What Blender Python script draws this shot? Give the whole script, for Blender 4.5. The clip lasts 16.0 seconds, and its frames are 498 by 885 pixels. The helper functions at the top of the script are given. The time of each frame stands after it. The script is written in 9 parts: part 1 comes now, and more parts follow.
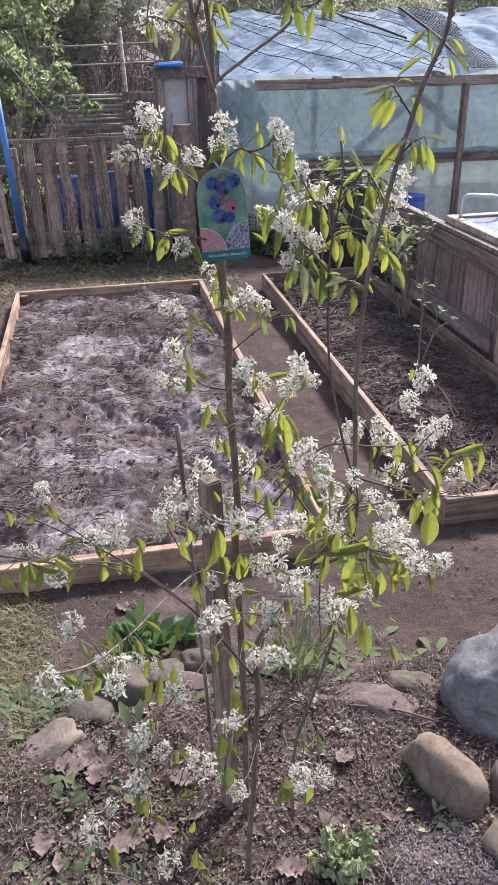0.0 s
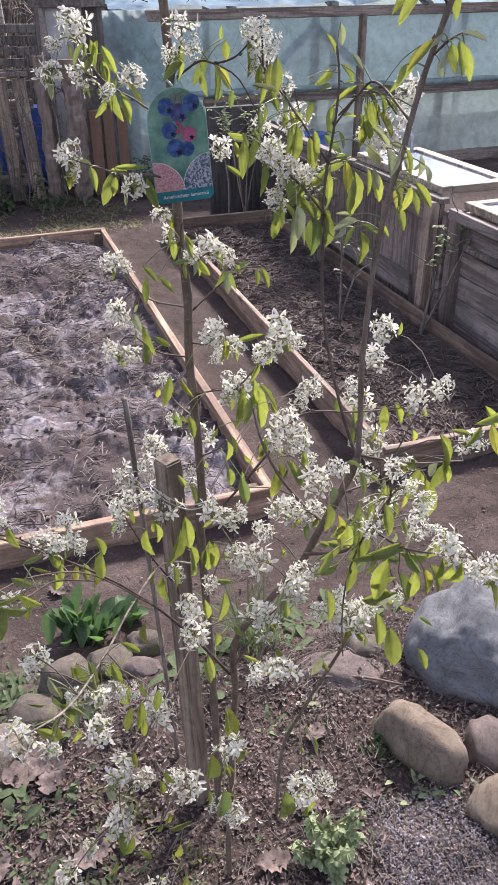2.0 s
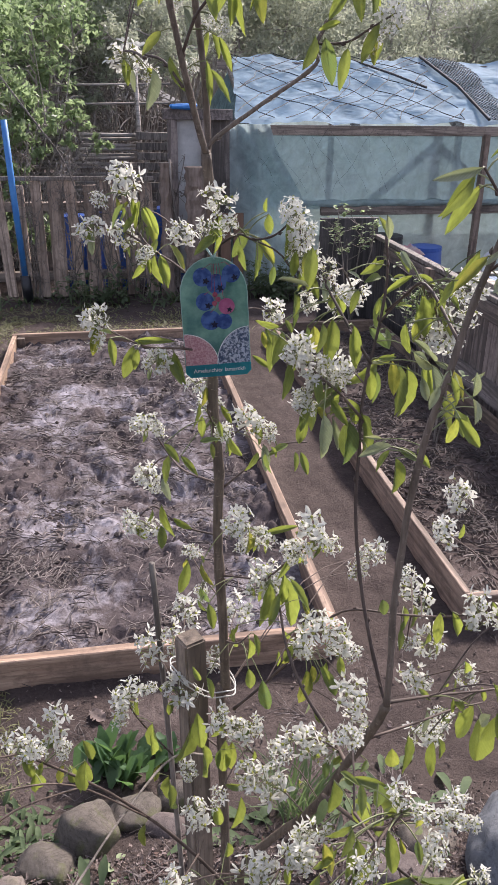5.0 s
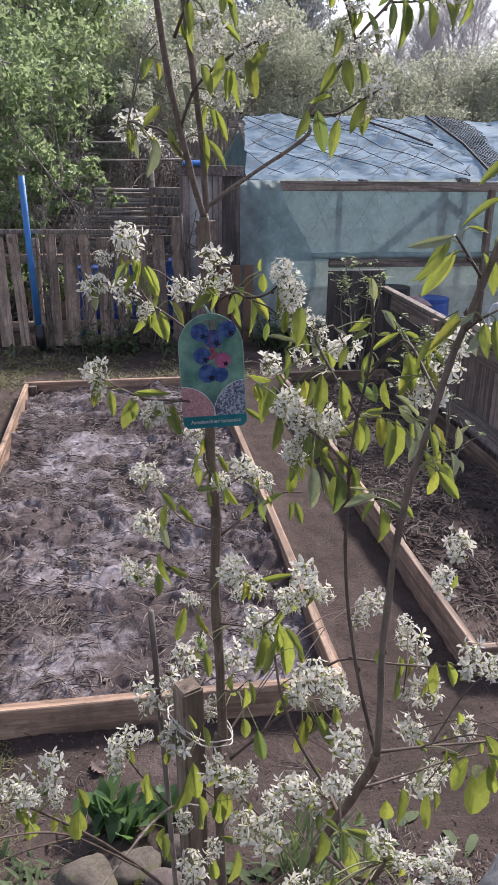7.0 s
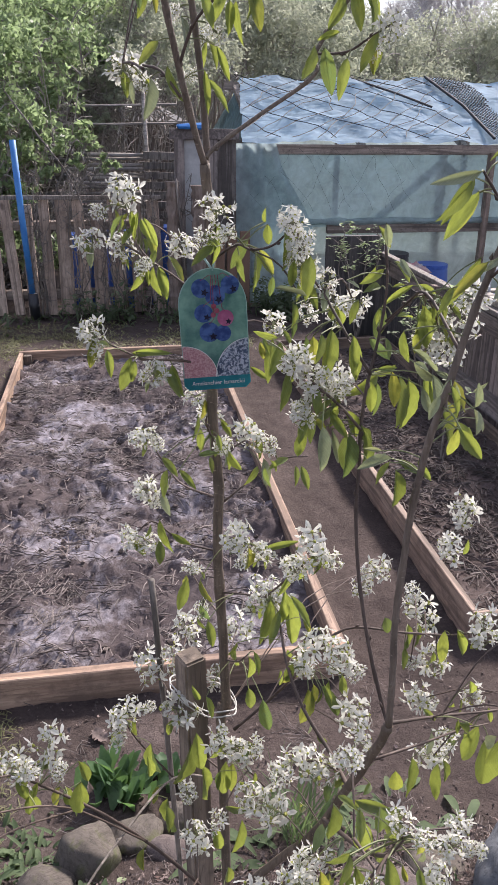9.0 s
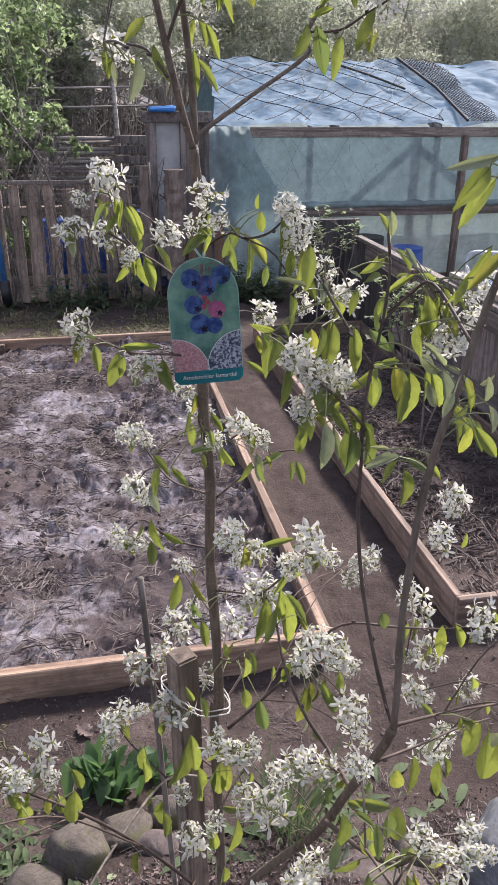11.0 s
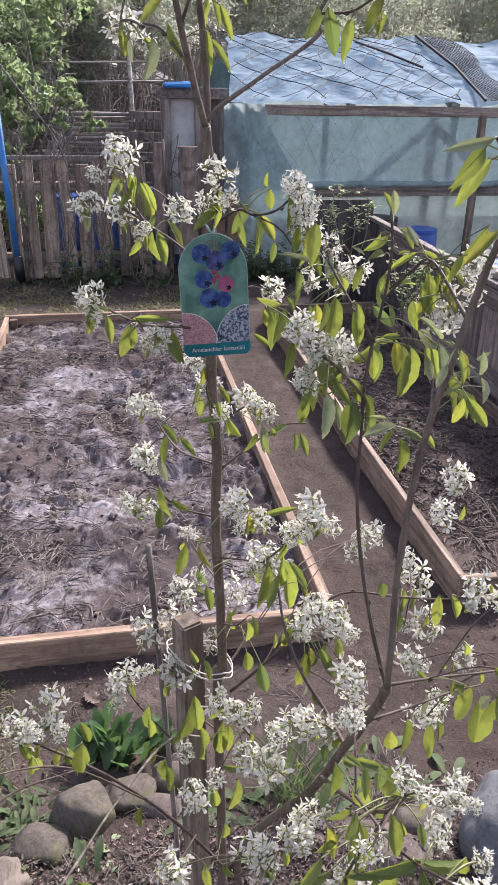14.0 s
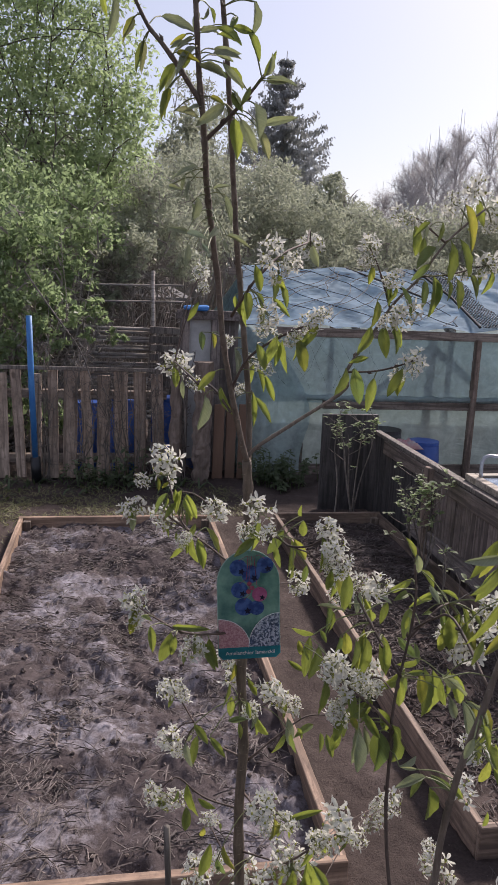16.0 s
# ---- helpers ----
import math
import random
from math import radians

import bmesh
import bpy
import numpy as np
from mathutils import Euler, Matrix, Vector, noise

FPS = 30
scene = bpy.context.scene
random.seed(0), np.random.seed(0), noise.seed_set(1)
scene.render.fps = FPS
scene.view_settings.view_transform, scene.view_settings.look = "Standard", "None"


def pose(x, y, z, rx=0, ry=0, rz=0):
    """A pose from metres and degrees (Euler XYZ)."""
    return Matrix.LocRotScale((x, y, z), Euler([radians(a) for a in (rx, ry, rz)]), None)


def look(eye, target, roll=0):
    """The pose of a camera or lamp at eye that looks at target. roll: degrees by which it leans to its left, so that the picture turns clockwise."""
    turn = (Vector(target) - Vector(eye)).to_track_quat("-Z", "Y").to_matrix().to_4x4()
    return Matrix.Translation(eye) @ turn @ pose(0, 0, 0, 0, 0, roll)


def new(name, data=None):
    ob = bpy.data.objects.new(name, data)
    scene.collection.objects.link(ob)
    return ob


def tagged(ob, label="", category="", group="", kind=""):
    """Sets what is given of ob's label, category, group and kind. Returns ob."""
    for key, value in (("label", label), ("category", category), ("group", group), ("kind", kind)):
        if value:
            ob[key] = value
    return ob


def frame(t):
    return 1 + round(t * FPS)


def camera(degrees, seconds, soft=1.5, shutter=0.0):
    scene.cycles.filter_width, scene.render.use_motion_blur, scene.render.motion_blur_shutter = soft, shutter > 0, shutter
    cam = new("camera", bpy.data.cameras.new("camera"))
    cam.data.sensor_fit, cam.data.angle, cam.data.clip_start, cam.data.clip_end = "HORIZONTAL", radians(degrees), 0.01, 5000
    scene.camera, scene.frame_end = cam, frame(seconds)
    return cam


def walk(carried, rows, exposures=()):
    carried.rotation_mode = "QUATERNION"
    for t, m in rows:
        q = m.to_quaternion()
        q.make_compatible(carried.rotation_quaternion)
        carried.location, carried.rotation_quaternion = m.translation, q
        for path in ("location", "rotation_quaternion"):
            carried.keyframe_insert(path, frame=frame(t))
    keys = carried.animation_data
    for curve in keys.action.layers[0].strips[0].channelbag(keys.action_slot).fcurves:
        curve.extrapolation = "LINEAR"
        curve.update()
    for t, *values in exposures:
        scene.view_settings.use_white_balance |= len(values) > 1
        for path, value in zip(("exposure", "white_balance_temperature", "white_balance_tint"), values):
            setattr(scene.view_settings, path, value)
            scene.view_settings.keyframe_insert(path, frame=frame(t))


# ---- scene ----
cam = camera(35.8, 16.0)
PATH = [
    (0, (-0.36, 0.507, 1.719), (-0.036, 2.259, 0.811), -1.1),
    (0.5, (-0.378, 0.56, 1.72), (-0.008, 2.3, 0.804), -0.8),
    (1, (-0.426, 0.61, 1.711), (0.075, 2.303, 0.77), -0.4),
    (1.5, (-0.439, 0.645, 1.684), (0.092, 2.299, 0.695), -0.9),
    (2, (-0.414, 0.694, 1.674), (0.127, 2.323, 0.646), -0.8),
    (2.5, (-0.326, 0.791, 1.642), (0.12, 2.424, 0.577), -1.7),
    (3, (-0.298, 0.839, 1.652), (0.045, 2.482, 0.564), -1.0),
    (3.5, (-0.316, 0.885, 1.674), (0.025, 2.556, 0.63), 0.5),
    (4, (-0.304, 0.891, 1.703), (0.031, 2.618, 0.753), 0.5),
    (4.5, (-0.292, 0.864, 1.715), (0.038, 2.632, 0.84), 0.5),
    (4.7, (-0.289, 0.854, 1.719), (0.037, 2.633, 0.864), 0.7),
    (6.8, (-0.278, 0.818, 1.74), (0.024, 2.663, 1.028), 0.7),
    (7, (-0.273, 0.82, 1.736), (0.026, 2.665, 1.024), 0.8),
    (7.5, (-0.274, 0.818, 1.729), (0.014, 2.654, 0.988), 0.4),
    (8, (-0.282, 0.825, 1.726), (0.007, 2.655, 0.973), 0.7),
    (8.5, (-0.277, 0.831, 1.73), (0.022, 2.657, 0.969), 0.8),
    (9, (-0.276, 0.852, 1.715), (0.028, 2.666, 0.931), 0.6),
    (11.3, (-0.292, 0.884, 1.714), (0.075, 2.672, 0.895), 0.5),
    (11.5, (-0.293, 0.876, 1.715), (0.072, 2.664, 0.897), 0.6),
    (12, (-0.291, 0.868, 1.714), (0.068, 2.657, 0.895), 0.8),
    (12.5, (-0.292, 0.877, 1.711), (0.057, 2.665, 0.886), 0.9),
    (13, (-0.288, 0.884, 1.706), (0.055, 2.667, 0.867), 0.9),
    (13.5, (-0.289, 0.871, 1.708), (0.048, 2.644, 0.846), 1.1),
    (14, (-0.291, 0.853, 1.717), (0.044, 2.625, 0.852), 1.2),
    (14.5, (-0.299, 0.831, 1.746), (0.038, 2.634, 0.949), 1.3),
    (14.7, (-0.302, 0.823, 1.77), (0.034, 2.658, 1.05), 1.5),
    (15, (-0.311, 0.818, 1.799), (0.032, 2.688, 1.176), 1.8),
    (15.5, (-0.322, 0.824, 1.84), (0.028, 2.731, 1.348), 2.4),
    (16, (-0.331, 0.834, 1.862), (0.007, 2.763, 1.457), 2.5),
]
walk(cam, [(t, look(eye, target, roll)) for t, eye, target, roll in PATH],
     [(0, 1.56, 6440, 19), (2.5, 1.58, 6430, 19), (3.6, 1.66, 6480, 19), (4.6, 1.45, 6440, 18), (7, 1.14, 6400, 17), (9, 1.33, 6410, 17), (12.5, 1.36, 6410, 18), (14.45, 1.52, 6370, 18),
      (15, 0.99, 6430, 17), (15.5, 0.73, 6480, 18), (16, 0.66, 6600, 18)])

# ---- world, sun, exposure ----
SUN_ELEVATION, SUN_BEARING = 42.0, 42.0     # degrees; the bearing runs from +y towards +x
world = bpy.data.worlds.new("hazy_sky")
world.use_nodes = True
scene.world = world
wn, wl = world.node_tree.nodes, world.node_tree.links
sky = wn.new("ShaderNodeTexSky")
sky.sky_type = "NISHITA"
sky.sun_disc = False
sky.sun_elevation, sky.sun_rotation = radians(SUN_ELEVATION), radians(SUN_BEARING)
sky.air_density, sky.dust_density, sky.ozone_density = 1.0, 1.8, 2.0
wn["Background"].inputs["Strength"].default_value = 0.125
haze = wn.new("ShaderNodeMix")
haze.data_type = "RGBA"
haze.inputs["Factor"].default_value = 0.56
haze.inputs[7].default_value = (2.45, 2.41, 2.68, 1)      # even spring haze in front of the blue
wl.new(sky.outputs["Color"], haze.inputs[6])
wl.new(haze.outputs[2], wn["Background"].inputs["Color"])

sun = new("sun", bpy.data.lights.new("sun", "SUN"))
sun.data.energy, sun.data.angle, sun.data.color = 3.1, radians(10.0), (1.0, 0.94, 0.87)
_b, _e = radians(SUN_BEARING), radians(SUN_ELEVATION)
sun.matrix_world = look((20 * math.sin(_b) * math.cos(_e), 20 * math.cos(_b) * math.cos(_e), 20 * math.sin(_e)), (0, 0, 0))

rng = random.Random(7)


# ---- materials ----
def node_setup(name):
    m = bpy.data.materials.new(name)
    m.use_nodes = True
    return m, m.node_tree.nodes, m.node_tree.links, m.node_tree.nodes["Principled BSDF"]


def coords(n, l, scale, space="Object", stretch=(1, 1, 1)):
    tc, mp = n.new("ShaderNodeTexCoord"), n.new("ShaderNodeMapping")
    mp.inputs["Scale"].default_value = [scale * s for s in stretch]
    if space == "World":
        geo = n.new("ShaderNodeNewGeometry")
        l.new(geo.outputs["Position"], mp.inputs["Vector"])
    else:
        l.new(tc.outputs[space], mp.inputs["Vector"])
    return mp.outputs["Vector"]


def noise_tex(n, l, vec, scale=1.0, detail=6.0, rough=0.6, distort=0.0):
    t = n.new("ShaderNodeTexNoise")
    t.inputs["Scale"].default_value, t.inputs["Detail"].default_value = scale, detail
    t.inputs["Roughness"].default_value, t.inputs["Distortion"].default_value = rough, distort
    l.new(vec, t.inputs["Vector"])
    return t.outputs["Fac"]


def ramp(n, l, fac, stops):
    r = n.new("ShaderNodeValToRGB")
    while len(r.color_ramp.elements) < len(stops):
        r.color_ramp.elements.new(0.5)
    for e, (p, c) in zip(r.color_ramp.elements, stops):
        e.position, e.color = p, (*c, 1)
    l.new(fac, r.inputs["Fac"])
    return r.outputs["Color"]


def blend(n, l, fac, a, b, mode="MIX"):
    x = n.new("ShaderNodeMix")
    x.data_type, x.blend_type = "RGBA", mode
    for sock, v in ((x.inputs[0], fac), (x.inputs[6], a), (x.inputs[7], b)):
        if isinstance(v, (int, float)):
            sock.default_value = v
        elif isinstance(v, tuple):
            sock.default_value = (*v, 1)
        else:
            l.new(v, sock)
    return x.outputs[2]


def bump(n, l, bs, height, strength, dist):
    b = n.new("ShaderNodeBump")
    b.inputs["Strength"].default_value, b.inputs["Distance"].default_value = strength, dist
    l.new(height, b.inputs["Height"])
    l.new(b.outputs["Normal"], bs.inputs["Normal"])


def plain(name, c1, c2, scale=20.0, rough=0.7, relief=0.3, dist=0.004, space="Object", stretch=(1, 1, 1), vary=0.15, island=False, metal=0.0):
    """Two-colour surface with grain, broad stains and a little change from piece to piece."""
    m, n, l, bs = node_setup(name)
    v = coords(n, l, 1.0, space, stretch)
    fine, broad = noise_tex(n, l, v, scale, 8, 0.65), noise_tex(n, l, v, scale * 0.13, 3, 0.5)
    col = ramp(n, l, fine, ((0.3, c1), (0.7, c2)))
    dark = tuple(c * 0.62 for c in c1)
    col = blend(n, l, ramp(n, l, broad, ((0.42, (0, 0, 0)), (0.7, (0.75, 0.75, 0.75)))), col, dark)
    if vary:
        if island:
            r = n.new("ShaderNodeNewGeometry").outputs["Random Per Island"]
        else:
            r = n.new("ShaderNodeObjectInfo").outputs["Random"]
        hs = n.new("ShaderNodeHueSaturation")
        mr = n.new("ShaderNodeMapRange")
        mr.inputs["To Min"].default_value, mr.inputs["To Max"].default_value = 1 - vary, 1 + vary
        l.new(r, mr.inputs["Value"])
        l.new(mr.outputs["Result"], hs.inputs["Value"])
        l.new(col, hs.inputs["Color"])
        col = hs.outputs["Color"]
    l.new(col, bs.inputs["Base Color"])
    bs.inputs["Roughness"].default_value, bs.inputs["Metallic"].default_value = rough, metal
    bump(n, l, bs, fine, relief, dist)
    return m


def timber(name, c1, c2, along="Y", rough=0.75, scale=9.0, knots=True):
    """Sawn wood with long grain, knots and weather stains."""
    m, n, l, bs = node_setup(name)
    st = {"X": (0.06, 1, 1), "Y": (1, 0.06, 1), "Z": (1, 1, 0.06)}[along]
    v = coords(n, l, 1.0, "Object", st)
    oi = n.new("ShaderNodeObjectInfo")
    add = n.new("ShaderNodeVectorMath")
    add.operation = "ADD"
    l.new(v, add.inputs[0])
    mul = n.new("ShaderNodeVectorMath")
    mul.operation = "SCALE"
    mul.inputs[0].default_value = (13.1, 7.7, 5.3)
    l.new(oi.outputs["Random"], mul.inputs["Scale"])
    l.new(mul.outputs[0], add.inputs[1])
    v = add.outputs[0]
    grain = noise_tex(n, l, v, scale * 9, 5, 0.6, 0.4)
    rings = noise_tex(n, l, v, scale * 2.2, 4, 0.5, 1.2)
    col = ramp(n, l, grain, ((0.3, c1), (0.68, c2)))
    col = blend(n, l, ramp(n, l, rings, ((0.46, (0, 0, 0)), (0.58, (0.85, 0.85, 0.85)))), col, tuple(c * 0.55 for c in c1))
    stain = noise_tex(n, l, coords(n, l, 1.0, "World"), 3.5, 4, 0.6)
    col = blend(n, l, ramp(n, l, stain, ((0.45, (0, 0, 0)), (0.75, (0.65, 0.65, 0.65)))), col, tuple(0.42 * c + 0.015 for c in c1))
    dirt = noise_tex(n, l, coords(n, l, 1.0, "World"), 17.0, 6, 0.68)
    col = blend(n, l, ramp(n, l, dirt, ((0.5, (0, 0, 0)), (0.64, (0.5, 0.5, 0.5)))), col, tuple(0.4 * c + 0.01 for c in c1))
    crack = noise_tex(n, l, v, scale * 4.5, 3, 0.5, 0.6)
    split = ramp(n, l, crack, ((0.485, (0, 0, 0)), (0.5, (0.5, 0.5, 0.5)), (0.515, (0, 0, 0))))
    col = blend(n, l, split, col, tuple(0.25 * c for c in c1))
    if knots:
        kn = n.new("ShaderNodeTexVoronoi")
        kn.inputs["Scale"].default_value, kn.inputs["Randomness"].default_value = 5.5, 1.0
        soft = {"X": (0.55, 1, 1), "Y": (1, 0.55, 1), "Z": (1, 1, 0.55)}[along]
        l.new(coords(n, l, 1.0, "World", soft), kn.inputs["Vector"])
        col = blend(n, l, ramp(n, l, kn.outputs["Distance"], ((0.06, (0.8, 0.8, 0.8)), (0.13, (0, 0, 0)))), col, tuple(0.3 * c for c in c1))
    hs, mr = n.new("ShaderNodeHueSaturation"), n.new("ShaderNodeMapRange")
    mr.inputs["To Min"].default_value, mr.inputs["To Max"].default_value = 0.8, 1.2
    l.new(oi.outputs["Random"], mr.inputs["Value"])
    l.new(mr.outputs["Result"], hs.inputs["Value"])
    l.new(col, hs.inputs["Color"])
    l.new(hs.outputs["Color"], bs.inputs["Base Color"])
    bs.inputs["Roughness"].default_value = rough
    bump(n, l, bs, grain, 0.5, 0.003)
    return m


def foliage(name, c1, c2, through_colour, share=0.45, rough=0.45, island=True, vein=False, mottle=0.5):
    """Leaf that lets the sun through."""
    m, n, l, bs = node_setup(name)
    out = n["Material Output"]
    if island:
        r = n.new("ShaderNodeNewGeometry").outputs["Random Per Island"]
    else:
        r = n.new("ShaderNodeObjectInfo").outputs["Random"]
    col = ramp(n, l, r, ((0.0, c1), (1.0, c2)))
    v = coords(n, l, 1.0, "Object")
    spots = noise_tex(n, l, v, 90.0, 4, 0.6)
    col = blend(n, l, ramp(n, l, spots, ((0.4, (0, 0, 0)), (0.75, (mottle, mottle, mottle)))), col, tuple(c * 0.55 for c in c1))
    ribs = None
    if vein:
        sep, absy, sine = n.new("ShaderNodeSeparateXYZ"), n.new("ShaderNodeMath"), n.new("ShaderNodeMath")
        along, back, sub = n.new("ShaderNodeMath"), n.new("ShaderNodeMath"), n.new("ShaderNodeMath")
        absy.operation, sine.operation, along.operation, back.operation, sub.operation = "ABSOLUTE", "SINE", "MULTIPLY", "MULTIPLY", "SUBTRACT"
        l.new(v, sep.inputs[0])
        l.new(sep.outputs["Y"], absy.inputs[0])
        l.new(sep.outputs["X"], along.inputs[0])
        l.new(absy.outputs[0], back.inputs[0])
        along.inputs[1].default_value, back.inputs[1].default_value = 62.0, 48.0
        l.new(along.outputs[0], sub.inputs[0])
        l.new(back.outputs[0], sub.inputs[1])
        l.new(sub.outputs[0], sine.inputs[0])
        ribs = ramp(n, l, sine.outputs[0], ((0.55, (0, 0, 0)), (0.95, (0.38, 0.38, 0.38))))
        blot = ramp(n, l, noise_tex(n, l, v, 4.5, 4, 0.6), ((0.4, (0, 0, 0)), (0.68, (0.6, 0.6, 0.6))))
        col = blend(n, l, ribs, col, tuple(c * 1.5 for c in c2))
        col = blend(n, l, blot, col, tuple(c * 0.7 for c in c1))
    l.new(col, bs.inputs["Base Color"])
    bs.inputs["Roughness"].default_value = rough
    bump(n, l, bs, spots, 0.2, 0.002)
    tr, mx = n.new("ShaderNodeBsdfTranslucent"), n.new("ShaderNodeMixShader")
    tcol = ramp(n, l, r, ((0.0, through_colour), (1.0, tuple(c * 0.7 for c in through_colour))))
    if vein:
        t0 = through_colour
        tcol = ramp(n, l, r, ((0.0, (t0[0] * 1.2, t0[1] * 0.92, t0[2] * 0.8)), (0.14, t0), (0.6, tuple(c * 0.78 for c in t0)), (0.85, tuple(c * 0.5 for c in t0)), (1.0, (t0[0] * 0.3, t0[1] * 0.42, t0[2] * 0.8))))
        tcol = blend(n, l, ribs, tcol, tuple(c * 0.55 for c in through_colour))
        tcol = blend(n, l, blot, tcol, tuple(c * 0.55 for c in through_colour))
    l.new(tcol, tr.inputs["Color"])
    mx.inputs["Fac"].default_value = share
    l.new(bs.outputs[0], mx.inputs[1])
    l.new(tr.outputs[0], mx.inputs[2])
    l.new(mx.outputs[0], out.inputs["Surface"])
    return m


def film(name, tint, clear, rough=0.25, wrinkle=0.5, creases=(1, 1, 1)):
    """Plastic sheet: partly see-through, glowing with light from behind."""
    m, n, l, bs = node_setup(name)
    v = coords(n, l, 1.0, "World")
    w1, w2 = noise_tex(n, l, v, 2.2, 5, 0.55, 0.8), noise_tex(n, l, v, 9.0, 6, 0.6, 0.5)
    col = ramp(n, l, blend(n, l, 0.4, w1, w2), ((0.32, tuple(c * 0.6 for c in tint)), (0.66, tint)))
    l.new(col, bs.inputs["Base Color"])
    bs.inputs["Roughness"].default_value = rough
    bs.inputs["Specular IOR Level"].default_value = 0.25
    fold = n.new("ShaderNodeMath")
    fold.operation = "PINGPONG"
    fold.inputs[1].default_value = 0.16
    l.new(noise_tex(n, l, coords(n, l, 1.0, "World", creases), 3.0, 4, 0.55, 0.7), fold.inputs[0])
    mark = n.new("ShaderNodeMath")
    mark.operation = "MULTIPLY"
    mark.inputs[1].default_value = 5.0
    l.new(fold.outputs[0], mark.inputs[0])
    bump(n, l, bs, blend(n, l, 0.45, blend(n, l, 0.5, w1, w2), mark.outputs[0]), wrinkle, 0.05)
    tr, tp = n.new("ShaderNodeBsdfTranslucent"), n.new("ShaderNodeBsdfTransparent")
    l.new(col, tr.inputs["Color"])
    tp.inputs["Color"].default_value = (*[min(1, c * 1.1) for c in tint], 1)
    a, b = n.new("ShaderNodeMixShader"), n.new("ShaderNodeMixShader")
    a.inputs["Fac"].default_value = 0.55
    l.new(bs.outputs[0], a.inputs[1])
    l.new(tr.outputs[0], a.inputs[2])
    fac = n.new("ShaderNodeMapRange")
    fac.inputs["From Min"].default_value, fac.inputs["From Max"].default_value = 0.35, 0.7
    fac.inputs["To Min"].default_value, fac.inputs["To Max"].default_value = clear * 1.3, clear * 0.7
    l.new(w2, fac.inputs["Value"])
    l.new(fac.outputs["Result"], b.inputs["Fac"])
    l.new(a.outputs[0], b.inputs[1])
    l.new(tp.outputs[0], b.inputs[2])
    l.new(b.outputs[0], n["Material Output"].inputs["Surface"])
    return m


M_BOARD_X = timber("pine_board_x", (0.27, 0.17, 0.115), (0.5, 0.35, 0.245), "X")
M_BOARD_Y = timber("pine_board_y", (0.27, 0.172, 0.118), (0.5, 0.352, 0.248), "Y")
M_OLD_Z = timber("weathered_wood_z", (0.25, 0.185, 0.145), (0.42, 0.32, 0.255), "Z", 0.9)
M_FENCE = timber("brown_pallet_wood", (0.35, 0.262, 0.2), (0.57, 0.445, 0.355), "Z", 0.9)
M_OLD_X = timber("weathered_wood_x", (0.2, 0.16, 0.13), (0.36, 0.3, 0.25), "X", 0.9)
M_DARK_Z = timber("dark_stained_wood_z", (0.17, 0.134, 0.118), (0.3, 0.242, 0.214), "Z", 0.8)
M_BOOTH = timber("booth_wood", (0.2, 0.165, 0.148), (0.34, 0.285, 0.255), "Z", 0.8)
M_DARK_Y = timber("dark_stained_wood_y", (0.2, 0.165, 0.15), (0.34, 0.285, 0.26), "Y", 0.8, knots=False)
M_OLD_Y = timber("weathered_wood_y", (0.16, 0.125, 0.105), (0.27, 0.215, 0.18), "Y", 0.85)
M_TAR = timber("tarred_wood", (0.055, 0.049, 0.048), (0.115, 0.103, 0.098), "Z", 0.7, knots=False)
M_PALE = timber("pale_batten", (0.32, 0.27, 0.21), (0.52, 0.45, 0.36), "X", 0.7)
M_STAKE = timber("stake_wood", (0.16, 0.122, 0.092), (0.32, 0.25, 0.19), "Z", 0.85, 14)
M_ROD = timber("grey_rod", (0.16, 0.135, 0.115), (0.3, 0.26, 0.22), "Z", 0.8, 18)
def bark(name, dark, pale, spot):
    """Young bark: long streaks, grey bloom and small pale breathing pores."""
    m, n, l, bs = node_setup(name)
    v, w = coords(n, l, 1.0, "Object", (1, 1, 0.12)), coords(n, l, 1.0, "Object", (1, 1, 2.2))
    streak, bloom, pores = noise_tex(n, l, v, 260, 5, 0.65, 0.3), noise_tex(n, l, w, 14, 4, 0.6), noise_tex(n, l, w, 170, 2, 0.5)
    col = ramp(n, l, streak, ((0.32, dark), (0.68, pale)))
    col = blend(n, l, ramp(n, l, bloom, ((0.45, (0, 0, 0)), (0.7, (0.55, 0.55, 0.55)))), col, tuple(c * 0.6 for c in dark))
    col = blend(n, l, ramp(n, l, pores, ((0.66, (0, 0, 0)), (0.72, (0.8, 0.8, 0.8)))), col, spot)
    l.new(col, bs.inputs["Base Color"])
    bs.inputs["Roughness"].default_value = 0.72
    bump(n, l, bs, blend(n, l, 0.4, streak, pores), 0.7, 0.002)
    return m


M_BARK = bark("young_bark", (0.11, 0.084, 0.064), (0.23, 0.182, 0.145), (0.33, 0.265, 0.21))
M_TRUNK = bark("trunk_bark", (0.085, 0.062, 0.044), (0.2, 0.152, 0.11), (0.3, 0.235, 0.17))
M_TWIG = plain("twig_bark", (0.07, 0.046, 0.036), (0.15, 0.11, 0.087), 80, 0.7, 0.3, 0.002, vary=0.2)
M_POST_BARK = plain("post_bark", (0.1, 0.075, 0.06), (0.32, 0.25, 0.205), 22, 0.9, 0.8, 0.01, "Object", (1, 1, 0.2), 0.1)
M_LEAF = foliage("serviceberry_leaf", (0.08, 0.13, 0.04), (0.19, 0.235, 0.09), (0.42, 0.49, 0.085), 0.47, 0.38, False, True)
